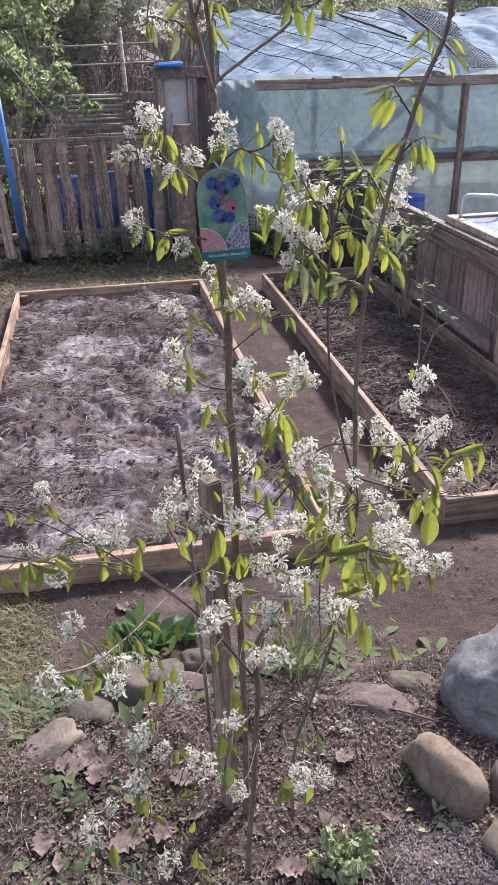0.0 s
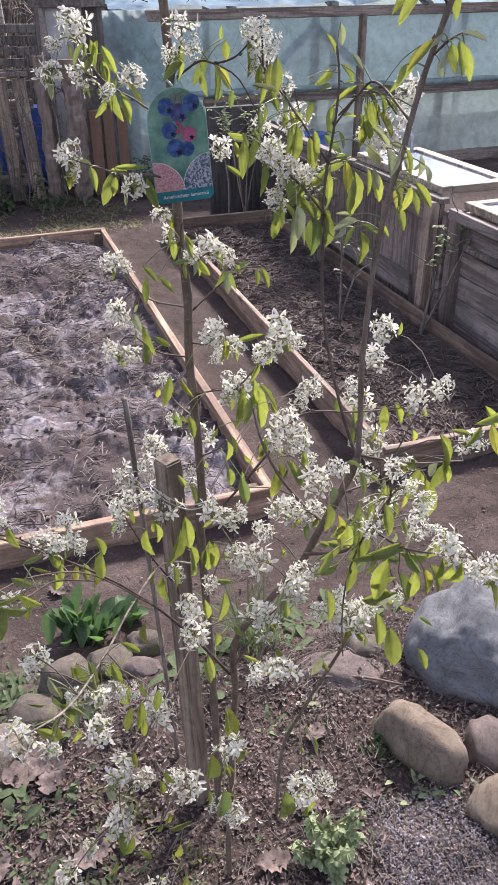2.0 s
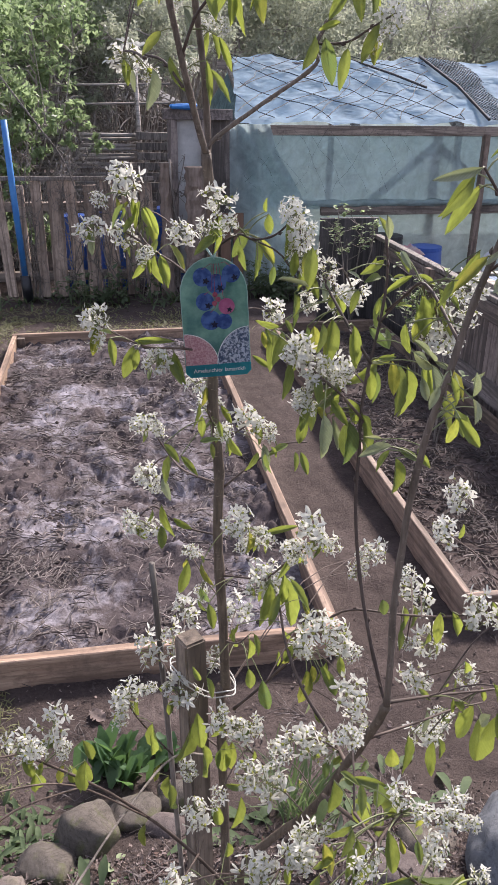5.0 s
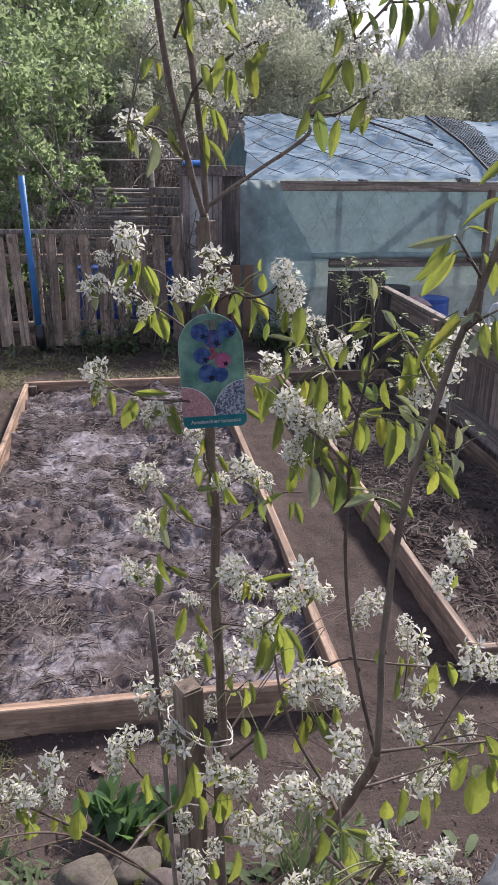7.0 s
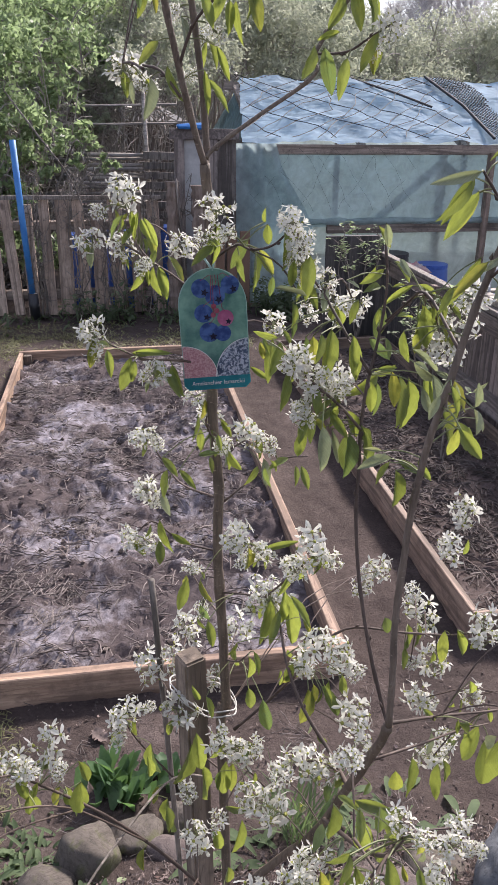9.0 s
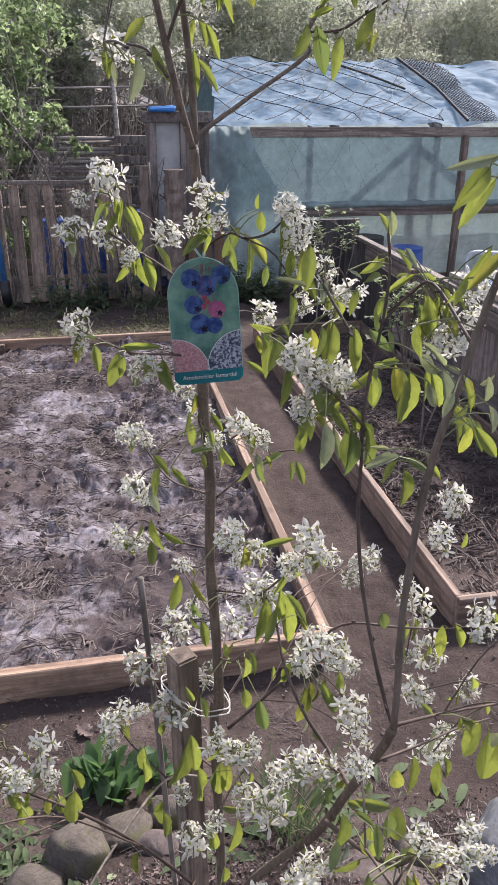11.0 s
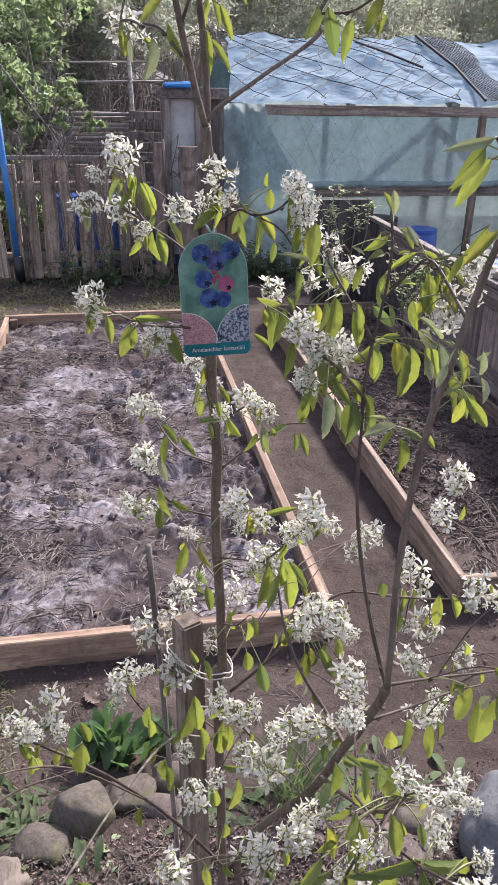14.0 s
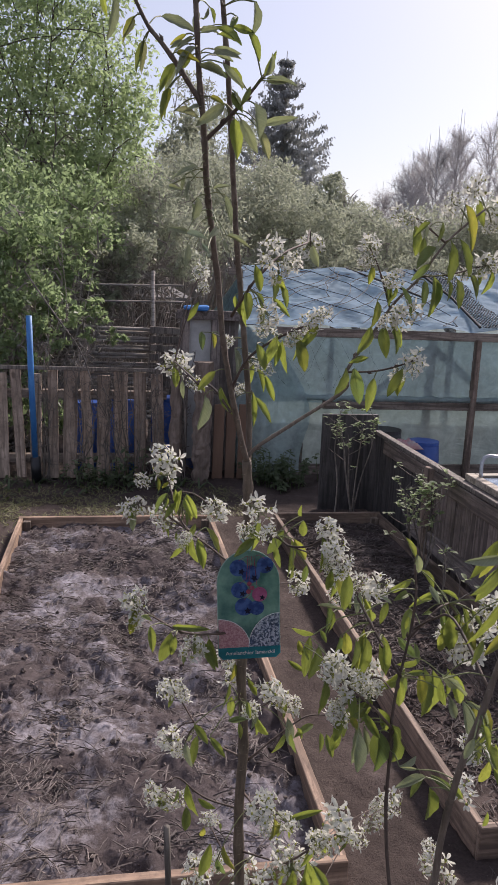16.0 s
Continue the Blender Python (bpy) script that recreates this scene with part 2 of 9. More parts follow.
M_LEAF_DOWNY = foliage("downy_young_leaf", (0.26, 0.3, 0.2), (0.34, 0.36, 0.25), (0.4, 0.45, 0.2), 0.35, 0.6, False, True)
M_PETAL = foliage("white_petal", (0.64, 0.63, 0.56), (0.79, 0.78, 0.715), (0.8, 0.79, 0.7), 0.45, 0.6, True, mottle=0.15)
M_CALYX = foliage("flower_centre", (0.3, 0.33, 0.06), (0.42, 0.4, 0.1), (0.4, 0.45, 0.1), 0.3, 0.6, True)
M_STALK = plain("green_stalk", (0.13, 0.16, 0.06), (0.22, 0.22, 0.1), 90, 0.6, 0.1, 0.001)
def stone(name, dark, pale, speck, scale, moss=0.0):
    """Field stone: cloudy tone, mineral specks, pits and a stained side."""
    m, n, l, bs = node_setup(name)
    v = coords(n, l, 1.0, "Object")
    cloud, grit, fine = noise_tex(n, l, v, scale, 6, 0.65, 0.6), noise_tex(n, l, v, scale * 7, 6, 0.75), noise_tex(n, l, v, scale * 28, 3, 0.6)
    col = ramp(n, l, cloud, ((0.3, dark), (0.7, pale)))
    col = blend(n, l, ramp(n, l, grit, ((0.52, (0, 0, 0)), (0.66, (0.6, 0.6, 0.6)))), col, speck)
    col = blend(n, l, ramp(n, l, fine, ((0.6, (0, 0, 0)), (0.72, (0.4, 0.4, 0.4)))), col, tuple(c * 1.3 for c in pale))
    vein = noise_tex(n, l, v, scale * 0.55, 8, 0.75, 1.6)
    col = blend(n, l, ramp(n, l, vein, ((0.48, (0, 0, 0)), (0.5, (0.6, 0.6, 0.6)), (0.52, (0, 0, 0)))), col, tuple(c * 0.5 for c in dark))
    if moss:
        col = blend(n, l, ramp(n, l, noise_tex(n, l, v, 9, 6, 0.7), ((0.5, (0, 0, 0)), (0.62, (moss, moss, moss)))), col, (0.09, 0.1, 0.035))
    l.new(col, bs.inputs["Base Color"])
    bs.inputs["Roughness"].default_value = 0.88
    bs.inputs["Specular IOR Level"].default_value = 0.25
    bump(n, l, bs, blend(n, l, 0.3, blend(n, l, 0.4, cloud, vein), blend(n, l, 0.25, grit, fine)), 0.75, 0.012)
    return m


M_STONE_GREY = stone("grey_granite", (0.09, 0.094, 0.1), (0.205, 0.212, 0.222), (0.05, 0.053, 0.058), 13)
M_STONE_BROWN = stone("brown_fieldstone", (0.135, 0.105, 0.079), (0.245, 0.2, 0.155), (0.07, 0.056, 0.046), 14)
M_STONE_SLAB = stone("grey_brown_slab", (0.13, 0.105, 0.09), (0.25, 0.21, 0.18), (0.08, 0.066, 0.056), 12, 0.25)
M_STONE_PINK = stone("pink_fieldstone", (0.105, 0.083, 0.076), (0.19, 0.155, 0.141), (0.065, 0.052, 0.046), 18)
M_STONE_MOSSY = stone("grey_fieldstone", (0.075, 0.064, 0.054), (0.17, 0.145, 0.122), (0.045, 0.04, 0.033), 16, 0.75)
M_STRAW = plain("dry_straw", (0.06, 0.048, 0.044), (0.235, 0.197, 0.182), 30, 0.85, 0.2, 0.002, vary=0.45, island=True)
M_LITTER = plain("leaf_litter", (0.042, 0.03, 0.026), (0.215, 0.164, 0.145), 40, 0.85, 0.3, 0.002, vary=0.5, island=True)
M_CLOD = plain("soil_crumbs", (0.07, 0.054, 0.047), (0.17, 0.135, 0.118), 60, 0.95, 0.6, 0.004, vary=0.4, island=True)
M_TARP = film("roof_tarp", (0.46, 0.64, 0.79), 0.04, 0.75, 0.45, (0.7, 1.6, 1.6))
M_FILM = film("wall_film", (0.59, 0.7, 0.695), 0.25, 0.35, 1.0, (1.4, 1, 0.6))
M_FILM_LOW = film("lower_wall_film", (0.74, 0.8, 0.73), 0.24, 0.3, 0.8, (0.5, 1, 1.4))
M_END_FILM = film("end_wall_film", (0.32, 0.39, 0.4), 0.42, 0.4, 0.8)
M_CURTAIN = film("corner_film", (0.59, 0.71, 0.715), 0.3, 0.35, 0.8, (2.6, 2.6, 0.35))
M_NET = plain("black_net", (0.02, 0.02, 0.022), (0.04, 0.04, 0.045), 50, 0.8, 0.1, 0.001, vary=0.0)
M_BLUE = plain("blue_plastic", (0.02, 0.065, 0.27), (0.035, 0.105, 0.4), 12, 0.4, 0.1, 0.002, vary=0.1)
M_BLUE_TARP = plain("bright_blue_tarp", (0.03, 0.2, 0.6), (0.05, 0.32, 0.75), 14, 0.45, 0.3, 0.006, vary=0.05)
M_BLUE_PIPE = plain("blue_pipe_paint", (0.03, 0.17, 0.48), (0.07, 0.27, 0.58), 10, 0.5, 0.2, 0.002, vary=0.05)
M_BLACK = plain("black_plastic", (0.012, 0.012, 0.014), (0.03, 0.03, 0.034), 15, 0.45, 0.1, 0.002, vary=0.05)
M_GREY_PANEL = plain("grey_panel", (0.42, 0.42, 0.41), (0.62, 0.62, 0.6), 12, 0.8, 0.3, 0.004, vary=0.05)
M_ROOFING = plain("grey_roofing", (0.24, 0.23, 0.23), (0.4, 0.385, 0.375), 16, 0.85, 0.3, 0.005, vary=0.05)
# Bark lightened to stand in for haze and glare over the background.
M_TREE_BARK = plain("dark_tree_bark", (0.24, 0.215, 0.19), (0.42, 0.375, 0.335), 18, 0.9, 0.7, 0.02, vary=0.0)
# Distance haze is put into the colour: twigs far paler than bare wood.
M_HAZED_TWIG = plain("far_twigs", (0.5, 0.48, 0.475), (0.7, 0.67, 0.66), 8, 0.9, 0.2, 0.01, vary=0.25, island=True)
M_WILLOW = foliage("spring_willow_leaves", (0.12, 0.165, 0.085), (0.33, 0.4, 0.22), (0.5, 0.62, 0.32), 0.65, 0.5)
M_ELDER = foliage("elder_leaves", (0.1, 0.145, 0.07), (0.3, 0.37, 0.2), (0.4, 0.52, 0.26), 0.55, 0.45)
# Grey-green leaves; the background haze is put into their pale tone.
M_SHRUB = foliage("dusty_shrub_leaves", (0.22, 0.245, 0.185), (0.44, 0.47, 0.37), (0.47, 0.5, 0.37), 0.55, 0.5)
# Buds of the far alders paled likewise, with the haze in their colour.
M_HAZED_BUD = foliage("budding_far_twigs", (0.52, 0.5, 0.48), (0.7, 0.67, 0.64), (0.7, 0.66, 0.62), 0.6, 0.7)
# Needles greyed and paled: haze before the far spruce is in the colour.
M_HAZED_SPRUCE = foliage("spruce_needles", (0.26, 0.27, 0.275), (0.42, 0.43, 0.43), (0.4, 0.42, 0.4), 0.4, 0.6)
M_WEED = foliage("green_weed_leaf", (0.06, 0.095, 0.045), (0.15, 0.2, 0.095), (0.2, 0.29, 0.1), 0.35, 0.8)
M_DOCK = foliage("dock_leaf", (0.05, 0.105, 0.048), (0.13, 0.215, 0.095), (0.17, 0.31, 0.09), 0.38, 0.6, False)
M_WEED_DARK = foliage("dull_weed_leaf", (0.06, 0.085, 0.045), (0.13, 0.165, 0.09), (0.18, 0.25, 0.09), 0.35, 0.75)
M_SAGE = foliage("grey_green_leaf", (0.2, 0.26, 0.135), (0.4, 0.46, 0.27), (0.34, 0.43, 0.18), 0.35, 0.8)
M_GRASS = foliage("thin_grass", (0.11, 0.12, 0.05), (0.26, 0.25, 0.125), (0.28, 0.29, 0.1), 0.35, 0.5)
M_WHITE_ROPE = plain("white_twine", (0.5, 0.48, 0.42), (0.72, 0.7, 0.64), 120, 0.8, 0.5, 0.001, vary=0.0)
M_COPPER = plain("russet_board", (0.15, 0.09, 0.06), (0.27, 0.165, 0.11), 14, 0.8, 0.3, 0.003, "Object", (1, 1, 0.1))


def soil_material(name, dark, pale, ash_amount, ash=(0.46, 0.44, 0.45), relief=0.012):
    m, n, l, bs = node_setup(name)
    v = coords(n, l, 1.0, "World")
    fine, mid, broad = noise_tex(n, l, v, 95, 8, 0.7), noise_tex(n, l, v, 16, 6, 0.65, 0.4), noise_tex(n, l, v, 2.6, 5, 0.6, 0.3)
    col = ramp(n, l, fine, ((0.28, dark), (0.72, pale)))
    col = blend(n, l, ramp(n, l, mid, ((0.42, (0, 0, 0)), (0.66, (0.5, 0.5, 0.5)))), col, tuple(c * 0.6 for c in dark))
    col = blend(n, l, ramp(n, l, broad, ((0.42, (0.35, 0.35, 0.35)), (0.6, (0, 0, 0)))), col, tuple(c * 0.75 for c in dark))
    if ash_amount > 0:
        mask = blend(n, l, 0.42, broad, blend(n, l, 0.35, mid, fine))
        spread = ramp(n, l, mask, ((0.56 - ash_amount, (0, 0, 0)), (0.7 - ash_amount, (0.9, 0.9, 0.9))))
        tone = ramp(n, l, mid, ((0.3, tuple(c * 0.6 for c in ash)), (0.7, ash)))
        col = blend(n, l, spread, col, tone)
    l.new(col, bs.inputs["Base Color"])
    bs.inputs["Roughness"].default_value = 0.95
    bs.inputs["Specular IOR Level"].default_value = 0.15
    bump(n, l, bs, blend(n, l, 0.5, fine, mid), 0.9, relief)
    return m


M_GROUND = soil_material("trodden_earth", (0.052, 0.04, 0.036), (0.118, 0.09, 0.08), 0.04, (0.175, 0.138, 0.124), relief=0.018)
M_ASH_SOIL = soil_material("ash_dusted_soil", (0.075, 0.06, 0.06), (0.14, 0.113, 0.11), 0.076, (0.405, 0.378, 0.412))
M_DARK_SOIL = soil_material("dark_bed_soil", (0.056, 0.043, 0.04), (0.15, 0.116, 0.106), 0.0)
M_MULCH = soil_material("mulched_soil", (0.034, 0.026, 0.023), (0.115, 0.088, 0.078), 0.0)


# ---- building helpers ----
def mesh_part(name, verts, faces, material, parent=None, label="", smooth=False):
    me = bpy.data.meshes.new(name)
    me.from_pydata(verts, [], faces)
    me.materials.append(material)
    if smooth:
        me.polygons.foreach_set("use_smooth", [True] * len(me.polygons))
    ob = new(name, me)
    if parent:
        ob.parent = parent
    if label:
        ob["label"] = label
    return ob


def part(name, bm, material, parent=None, label="", smooth=False):
    me = bpy.data.meshes.new(name)
    bm.to_mesh(me)
    bm.free()
    me.materials.append(material)
    if smooth:
        me.polygons.foreach_set("use_smooth", [True] * len(me.polygons))
    ob = new(name, me)
    if parent:
        ob.parent = parent
    if label:
        ob["label"] = label
    return ob


def thing(name, x, y, z, label, category, group="", kind=""):
    ob = new(name)
    ob.location = (x, y, z)
    ob.empty_display_size = 0.1
    return tagged(ob, label, category, group, kind)


def box_bm(sx, sy, sz, bevel=0.003, warp=0.0, seed=0):
    """A sawn board, centred, with slightly rounded and uneven edges."""
    bm = bmesh.new()
    bmesh.ops.create_cube(bm, size=1.0, matrix=Matrix.Diagonal((sx, sy, sz, 1)))
    if warp:
        r = random.Random(seed)
        for v in bm.verts:
            v.co += Vector((r.uniform(-warp, warp), r.uniform(-warp, warp), r.uniform(-warp, warp)))
    if bevel:
        bmesh.ops.bevel(bm, geom=list(bm.edges), offset=bevel, segments=1, affect="EDGES", profile=0.5)
    return bm


def board(name, parent, centre, size, material, label="", turn=(0, 0, 0), bevel=0.003, warp=0.003, seed=0):
    ob = part(name, box_bm(*size, bevel, warp, seed), material, parent, label)
    ob.matrix_basis = pose(*centre, *turn)
    return ob


def tube(points, radii, sides=8, cap=True):
    """Vertices and faces of a tapered tube along points."""
    pts = [Vector(p) for p in points]
    vs, fs = [], []
    side = Vector((1, 0.02, 0.01))
    for i, p in enumerate(pts):
        d = (pts[min(i + 1, len(pts) - 1)] - pts[max(i - 1, 0)]).normalized()
        side = (side - d * side.dot(d))
        if side.length < 1e-4:
            side = d.orthogonal()
        side.normalize()
        up = d.cross(side)
        for k in range(sides):
            a = 2 * math.pi * k / sides
            vs.append(p + (side * math.cos(a) + up * math.sin(a)) * radii[i])
    for i in range(len(pts) - 1):
        for k in range(sides):
            a, b = i * sides + k, i * sides + (k + 1) % sides
            fs.append((a, b, b + sides, a + sides))
    if cap:
        fs.append(tuple(range(sides))[::-1])
        fs.append(tuple(range(len(vs) - sides, len(vs))))
    return vs, fs


def smooth_line(points, steps=5):
    """Catmull-Rom through points."""
    p = [Vector(q) for q in points]
    p = [p[0] * 2 - p[1]] + p + [p[-1] * 2 - p[-2]]
    out = []
    for i in range(1, len(p) - 2):
        for k in range(steps):
            t = k / steps
            a, b, c, d = p[i - 1], p[i], p[i + 1], p[i + 2]
            out.append(0.5 * (2 * b + (c - a) * t + (2 * a - 5 * b + 4 * c - d) * t * t + (3 * b - a - 3 * c + d) * t ** 3))
    out.append(p[-2])
    return out


class Heap:
    """Collects many small pieces into one mesh."""

    def __init__(self):
        self.v, self.f = [], []

    def add(self, vs, fs):
        o = len(self.v)
        self.v.extend(vs)
        self.f.extend([tuple(i + o for i in f) for f in fs])

    def out(self, name, material, parent=None, label="", smooth=False):
        return mesh_part(name, [tuple(v) for v in self.v], self.f, material, parent, label, smooth)


def smoothstep(a, b, x):
    t = max(0.0, min(1.0, (x - a) / (b - a)))
    return t * t * (3 - 2 * t)


def lie(x, y):
    """Height of the ground: level at the beds, a low planted mound in front of them."""
    h = 0.145 * smoothstep(2.5, 1.95, y) * smoothstep(-1.6, -0.75, x) + 0.05 * smoothstep(1.7, 0.9, y)
    path = 0.046 * smoothstep(2.2, 2.5, y) * smoothstep(7.3, 6.5, y) * smoothstep(1.78, 1.72, x)
    if (-1.0 < x < 0.35 and 2.806 < y < 6.31) or (0.85 < x < 1.67 and 2.886 < y < 6.33):
        path = 0.0
    path -= 0.03 * smoothstep(0.4, 0.48, x) * smoothstep(0.92, 0.8, x) * smoothstep(2.75, 3.1, y) * smoothstep(6.6, 6.2, y)
    h += max(path, 0.0)
    n1 = noise.noise(Vector((x * 1.3, y * 1.3, 3.1))) * 0.018
    n2 = noise.noise(Vector((x * 9, y * 9, 1.7))) * 0.012 + noise.noise(Vector((x * 27, y * 27, 4.7))) * 0.007 + 0.012 * abs(noise.noise(Vector((x * 13, y * 13, 6.1))))
    fade = smoothstep(14, 8, abs(y - 4)) * smoothstep(9, 5, abs(x))
    return h + (n1 + n2) * fade


# ---- ground ----
def make_ground():
    xs = [-900, -300, -100, -40, -18, -10, -7] + list(np.arange(-5, -1.6, 0.12)) + list(np.arange(-1.6, 2.2, 0.022)) + list(np.arange(2.2, 6, 0.15)) + [7, 10, 18, 40, 100, 300, 900]
    ys = [-900, -300, -100, -40, -15, -6, -3, -1.5, -0.6, 0.2] + list(np.arange(0.6, 3.4, 0.022)) + list(np.arange(3.4, 9, 0.05)) + list(np.arange(9, 14, 0.4)) + [15, 20, 30, 60, 120, 300, 900, 2500]
    vs = [(x, y, lie(x, y)) for y in ys for x in xs]
    w = len(xs)
    fs = [(j * w + i, j * w + i + 1, j * w + w + i + 1, j * w + w + i) for j in range(len(ys) - 1) for i in range(w - 1)]
    ob = mesh_part("ground", vs, fs, M_GROUND, None, smooth=True)
    ob.data.materials.append(M_MULCH)
    idx = []
    for j in range(len(ys) - 1):
        for i in range(w - 1):
            x, y = xs[i], ys[j]
            edge = 2.06 + 0.1 * noise.noise(Vector((x * 3, 0, 9)))
            wob = 0.25 * noise.noise(Vector((x * 2, y * 2, 4)))
            idx.append(1 if (y < edge and ((x - 0.05) / 1.25) ** 2 + ((y - 1.75) / 1.3) ** 2 < 1 + wob) else 0)
    ob.data.polygons.foreach_set("material_index", idx)
    tagged(ob, "bare trodden brown earth between the garden beds", "ground", kind="structure")


make_ground()


def soil_height(x, y, z, amp, seed):
    """Heaped soil: low mounds, torn lumps and crumbs."""
    a = noise.fractal(Vector((x * 3.2 + seed, y * 3.2, 0.3)), 1.0, 2.0, 2)
    wx, wy = x + 0.03 * noise.noise(Vector((x * 7, y * 7, 5))), y + 0.03 * noise.noise(Vector((x * 7, y * 7, 8)))
    lump = -0.75 + 3.0 * abs(noise.noise(Vector((wx * 6.5 + seed, wy * 6.5, 1.3))))
    clod = -0.75 + 3.0 * abs(noise.noise(Vector((wx * 15, wy * 15 + seed, 2.3))))
    crumb = noise.noise(Vector((x * 55, y * 55, seed))) + 1.2 * (2 * abs(noise.noise(Vector((wx * 27, wy * 27, seed + 2)))) - 0.5)
    patch = 0.3 + 0.7 * smoothstep(-0.25, 0.35, noise.noise(Vector((x * 2.4, y * 2.4, seed + 4))))
    return z + amp * (0.5 * a + patch * (0.3 * lump + 0.15 * clod) + 0.1 * crumb - 0.1)


def soil_sheet(name, x0, x1, y0, y1, z, amp, material, label, seed):
    nx, ny = int((x1 - x0) / 0.011), int((y1 - y0) / 0.0135)
    vs = []
    for j in range(ny + 1):
        for i in range(nx + 1):
            x, y = x0 + (x1 - x0) * i / nx, y0 + (y1 - y0) * j / ny
            vs.append((x, y, soil_height(x, y, z, amp, seed)))
    w = nx + 1
    fs = [(j * w + i, j * w + i + 1, j * w + w + i + 1, j * w + w + i) for j in range(ny) for i in range(nx)]
    ob = mesh_part(name, vs, fs, material, None, smooth=True)
    return tagged(ob, label, "soil", kind="stuff")


M_AGED_X = timber("aged_board_x", (0.18, 0.122, 0.09), (0.35, 0.255, 0.19), "X")
M_AGED_Y = timber("aged_board_y", (0.18, 0.122, 0.09), (0.35, 0.255, 0.19), "Y")


def make_bed(label, x0, x1, y0, y1, soil_label, soil_mat, amp, seed, wood_x=M_BOARD_X, wood_y=M_BOARD_Y, t=0.033, h=0.15):
    bed = thing("raised_bed", (x0 + x1) / 2, (y0 + y1) / 2, 0, label, "raised bed", "plank raised beds")
    cx, cy = (x0 + x1) / 2, (y0 + y1) / 2
    board("board", bed, (0, y0 + t / 2 - cy, h / 2 - 0.012), (x1 - x0, t, h + 0.02), wood_x, seed=seed)
    board("board", bed, (0, y1 - t / 2 - cy, h / 2 - 0.012), (x1 - x0, t, h + 0.02), wood_x, seed=seed + 1)
    for k, x in enumerate((x0 + t / 2, x1 - t / 2)):
        board("board", bed, (x - cx, 0, h / 2 - 0.014), (t, y1 - y0 - 2 * t - 0.002, h + 0.018), wood_y, seed=seed + 2 + k)
    for sx in (x0 + t + 0.028, x1 - t - 0.028):
        for sy in (y0 + t + 0.028, y1 - t - 0.028):
            board("corner_post", bed, (sx - cx, sy - cy, 0.03), (0.05, 0.05, 0.2), M_STAKE, seed=seed + 9)
    soil_sheet("bed_soil", x0 + t - 0.004, x1 - t + 0.004, y0 + t - 0.004, y1 - t + 0.004, 0.088, amp, soil_mat, soil_label, seed)


make_bed("raised bed of rough pine planks holding ash-dusted soil", -1.02, 0.378, 2.785, 6.35, "lumpy grey soil dusted with pale ash and dry straw", M_ASH_SOIL, 0.095, 3)
make_bed("raised bed of rough pine planks holding dark soil", 0.845, 1.69, 2.865, 6.35, "dark crumbly soil with dead stalks in a raised bed", M_DARK_SOIL, 0.042, 8, M_AGED_X, M_AGED_Y, 0.027, 0.165)


# ---- pallet fence and what leans on it ----
FENCE_Y = 7.95


def make_fence():
    fence = thing("pallet_fence", -1.2, FENCE_Y, 0, "weathered brown fence of upright pallet boards", "fence")
    x, k, r = -3.3, 0, random.Random(3)
    while x < 0.12:
        w = r.uniform(0.085, 0.125)
        top = 1.0 + r.uniform(-0.05, 0.03)
        board("board", fence, (x + w / 2 + 1.2, 0, top / 2 + 0.02), (w, 0.022, top), M_FENCE, turn=(r.uniform(-1, 1), r.uniform(-3.2, 0.8), 0), warp=0.006, seed=k)
        x += w + r.uniform(0.04, 0.062)
        k += 1
    for z in (0.2, 0.8):
        board("rail", fence, (-0.4, 0.05, z), (3.45, 0.07, 0.075), M_OLD_X, warp=0.004, seed=40)
    board("top_batten", fence, (-0.35, -0.015, 1.04), (3.3, 0.02, 0.03), M_ROD, "thin grey top batten", warp=0.006, seed=41)
    for x in (0.62, 0.74, 0.86):
        board("board", fence, (x + 1.2, 0.02, 0.37), (0.095, 0.022, 0.72), M_COPPER, "russet board", warp=0.005, seed=int(x * 50))


make_fence()


def bark_post(name, x, y, h, r0, label, lean=0.0, seed=0, cat="post"):
    rr = random.Random(seed)
    pts = [(lean * k / 6, 0, h * k / 6) for k in range(7)]
    vs, fs = tube(smooth_line(pts, 5), [r0 * rr.uniform(0.92, 1.08) for _ in range(31)], 20)
    for v in vs:
        v += Vector((noise.noise(v * 14), noise.noise(v * 14 + Vector((5, 2, 1))), 0)) * r0 * 0.3 + Vector((v.x - lean * v.z / h, v.y, 0)) * 0.28 * noise.noise(Vector((v.x * 60, v.y * 60, v.z * 5)))
    ob = mesh_part(name, [tuple(v) for v in vs], fs, M_POST_BARK)
    ob.location = (x, y, -0.02)
    return tagged(ob, label, cat)


bark_post("fence_post", 0.45, FENCE_Y - 0.1, 1.16, 0.08, "thick round bark-covered wooden fence post", 0.0, 4)
bark_post("fence_post", 0.2, FENCE_Y - 0.06, 1.19, 0.055, "round weathered wooden fence post with a loose wire", 0.01, 5)
vs, fs = tube([(0.235, FENCE_Y - 0.13, 1.2), (0.25, FENCE_Y - 0.14, 0.95), (0.285, FENCE_Y - 0.12, 0.7), (0.3, FENCE_Y - 0.13, 0.35)], [0.009] * 4, 6)
tagged(mesh_part("stick", [tuple(v) for v in vs], fs, M_ROD, smooth=True), "thin pale stick leaning on the fence post", "stick")

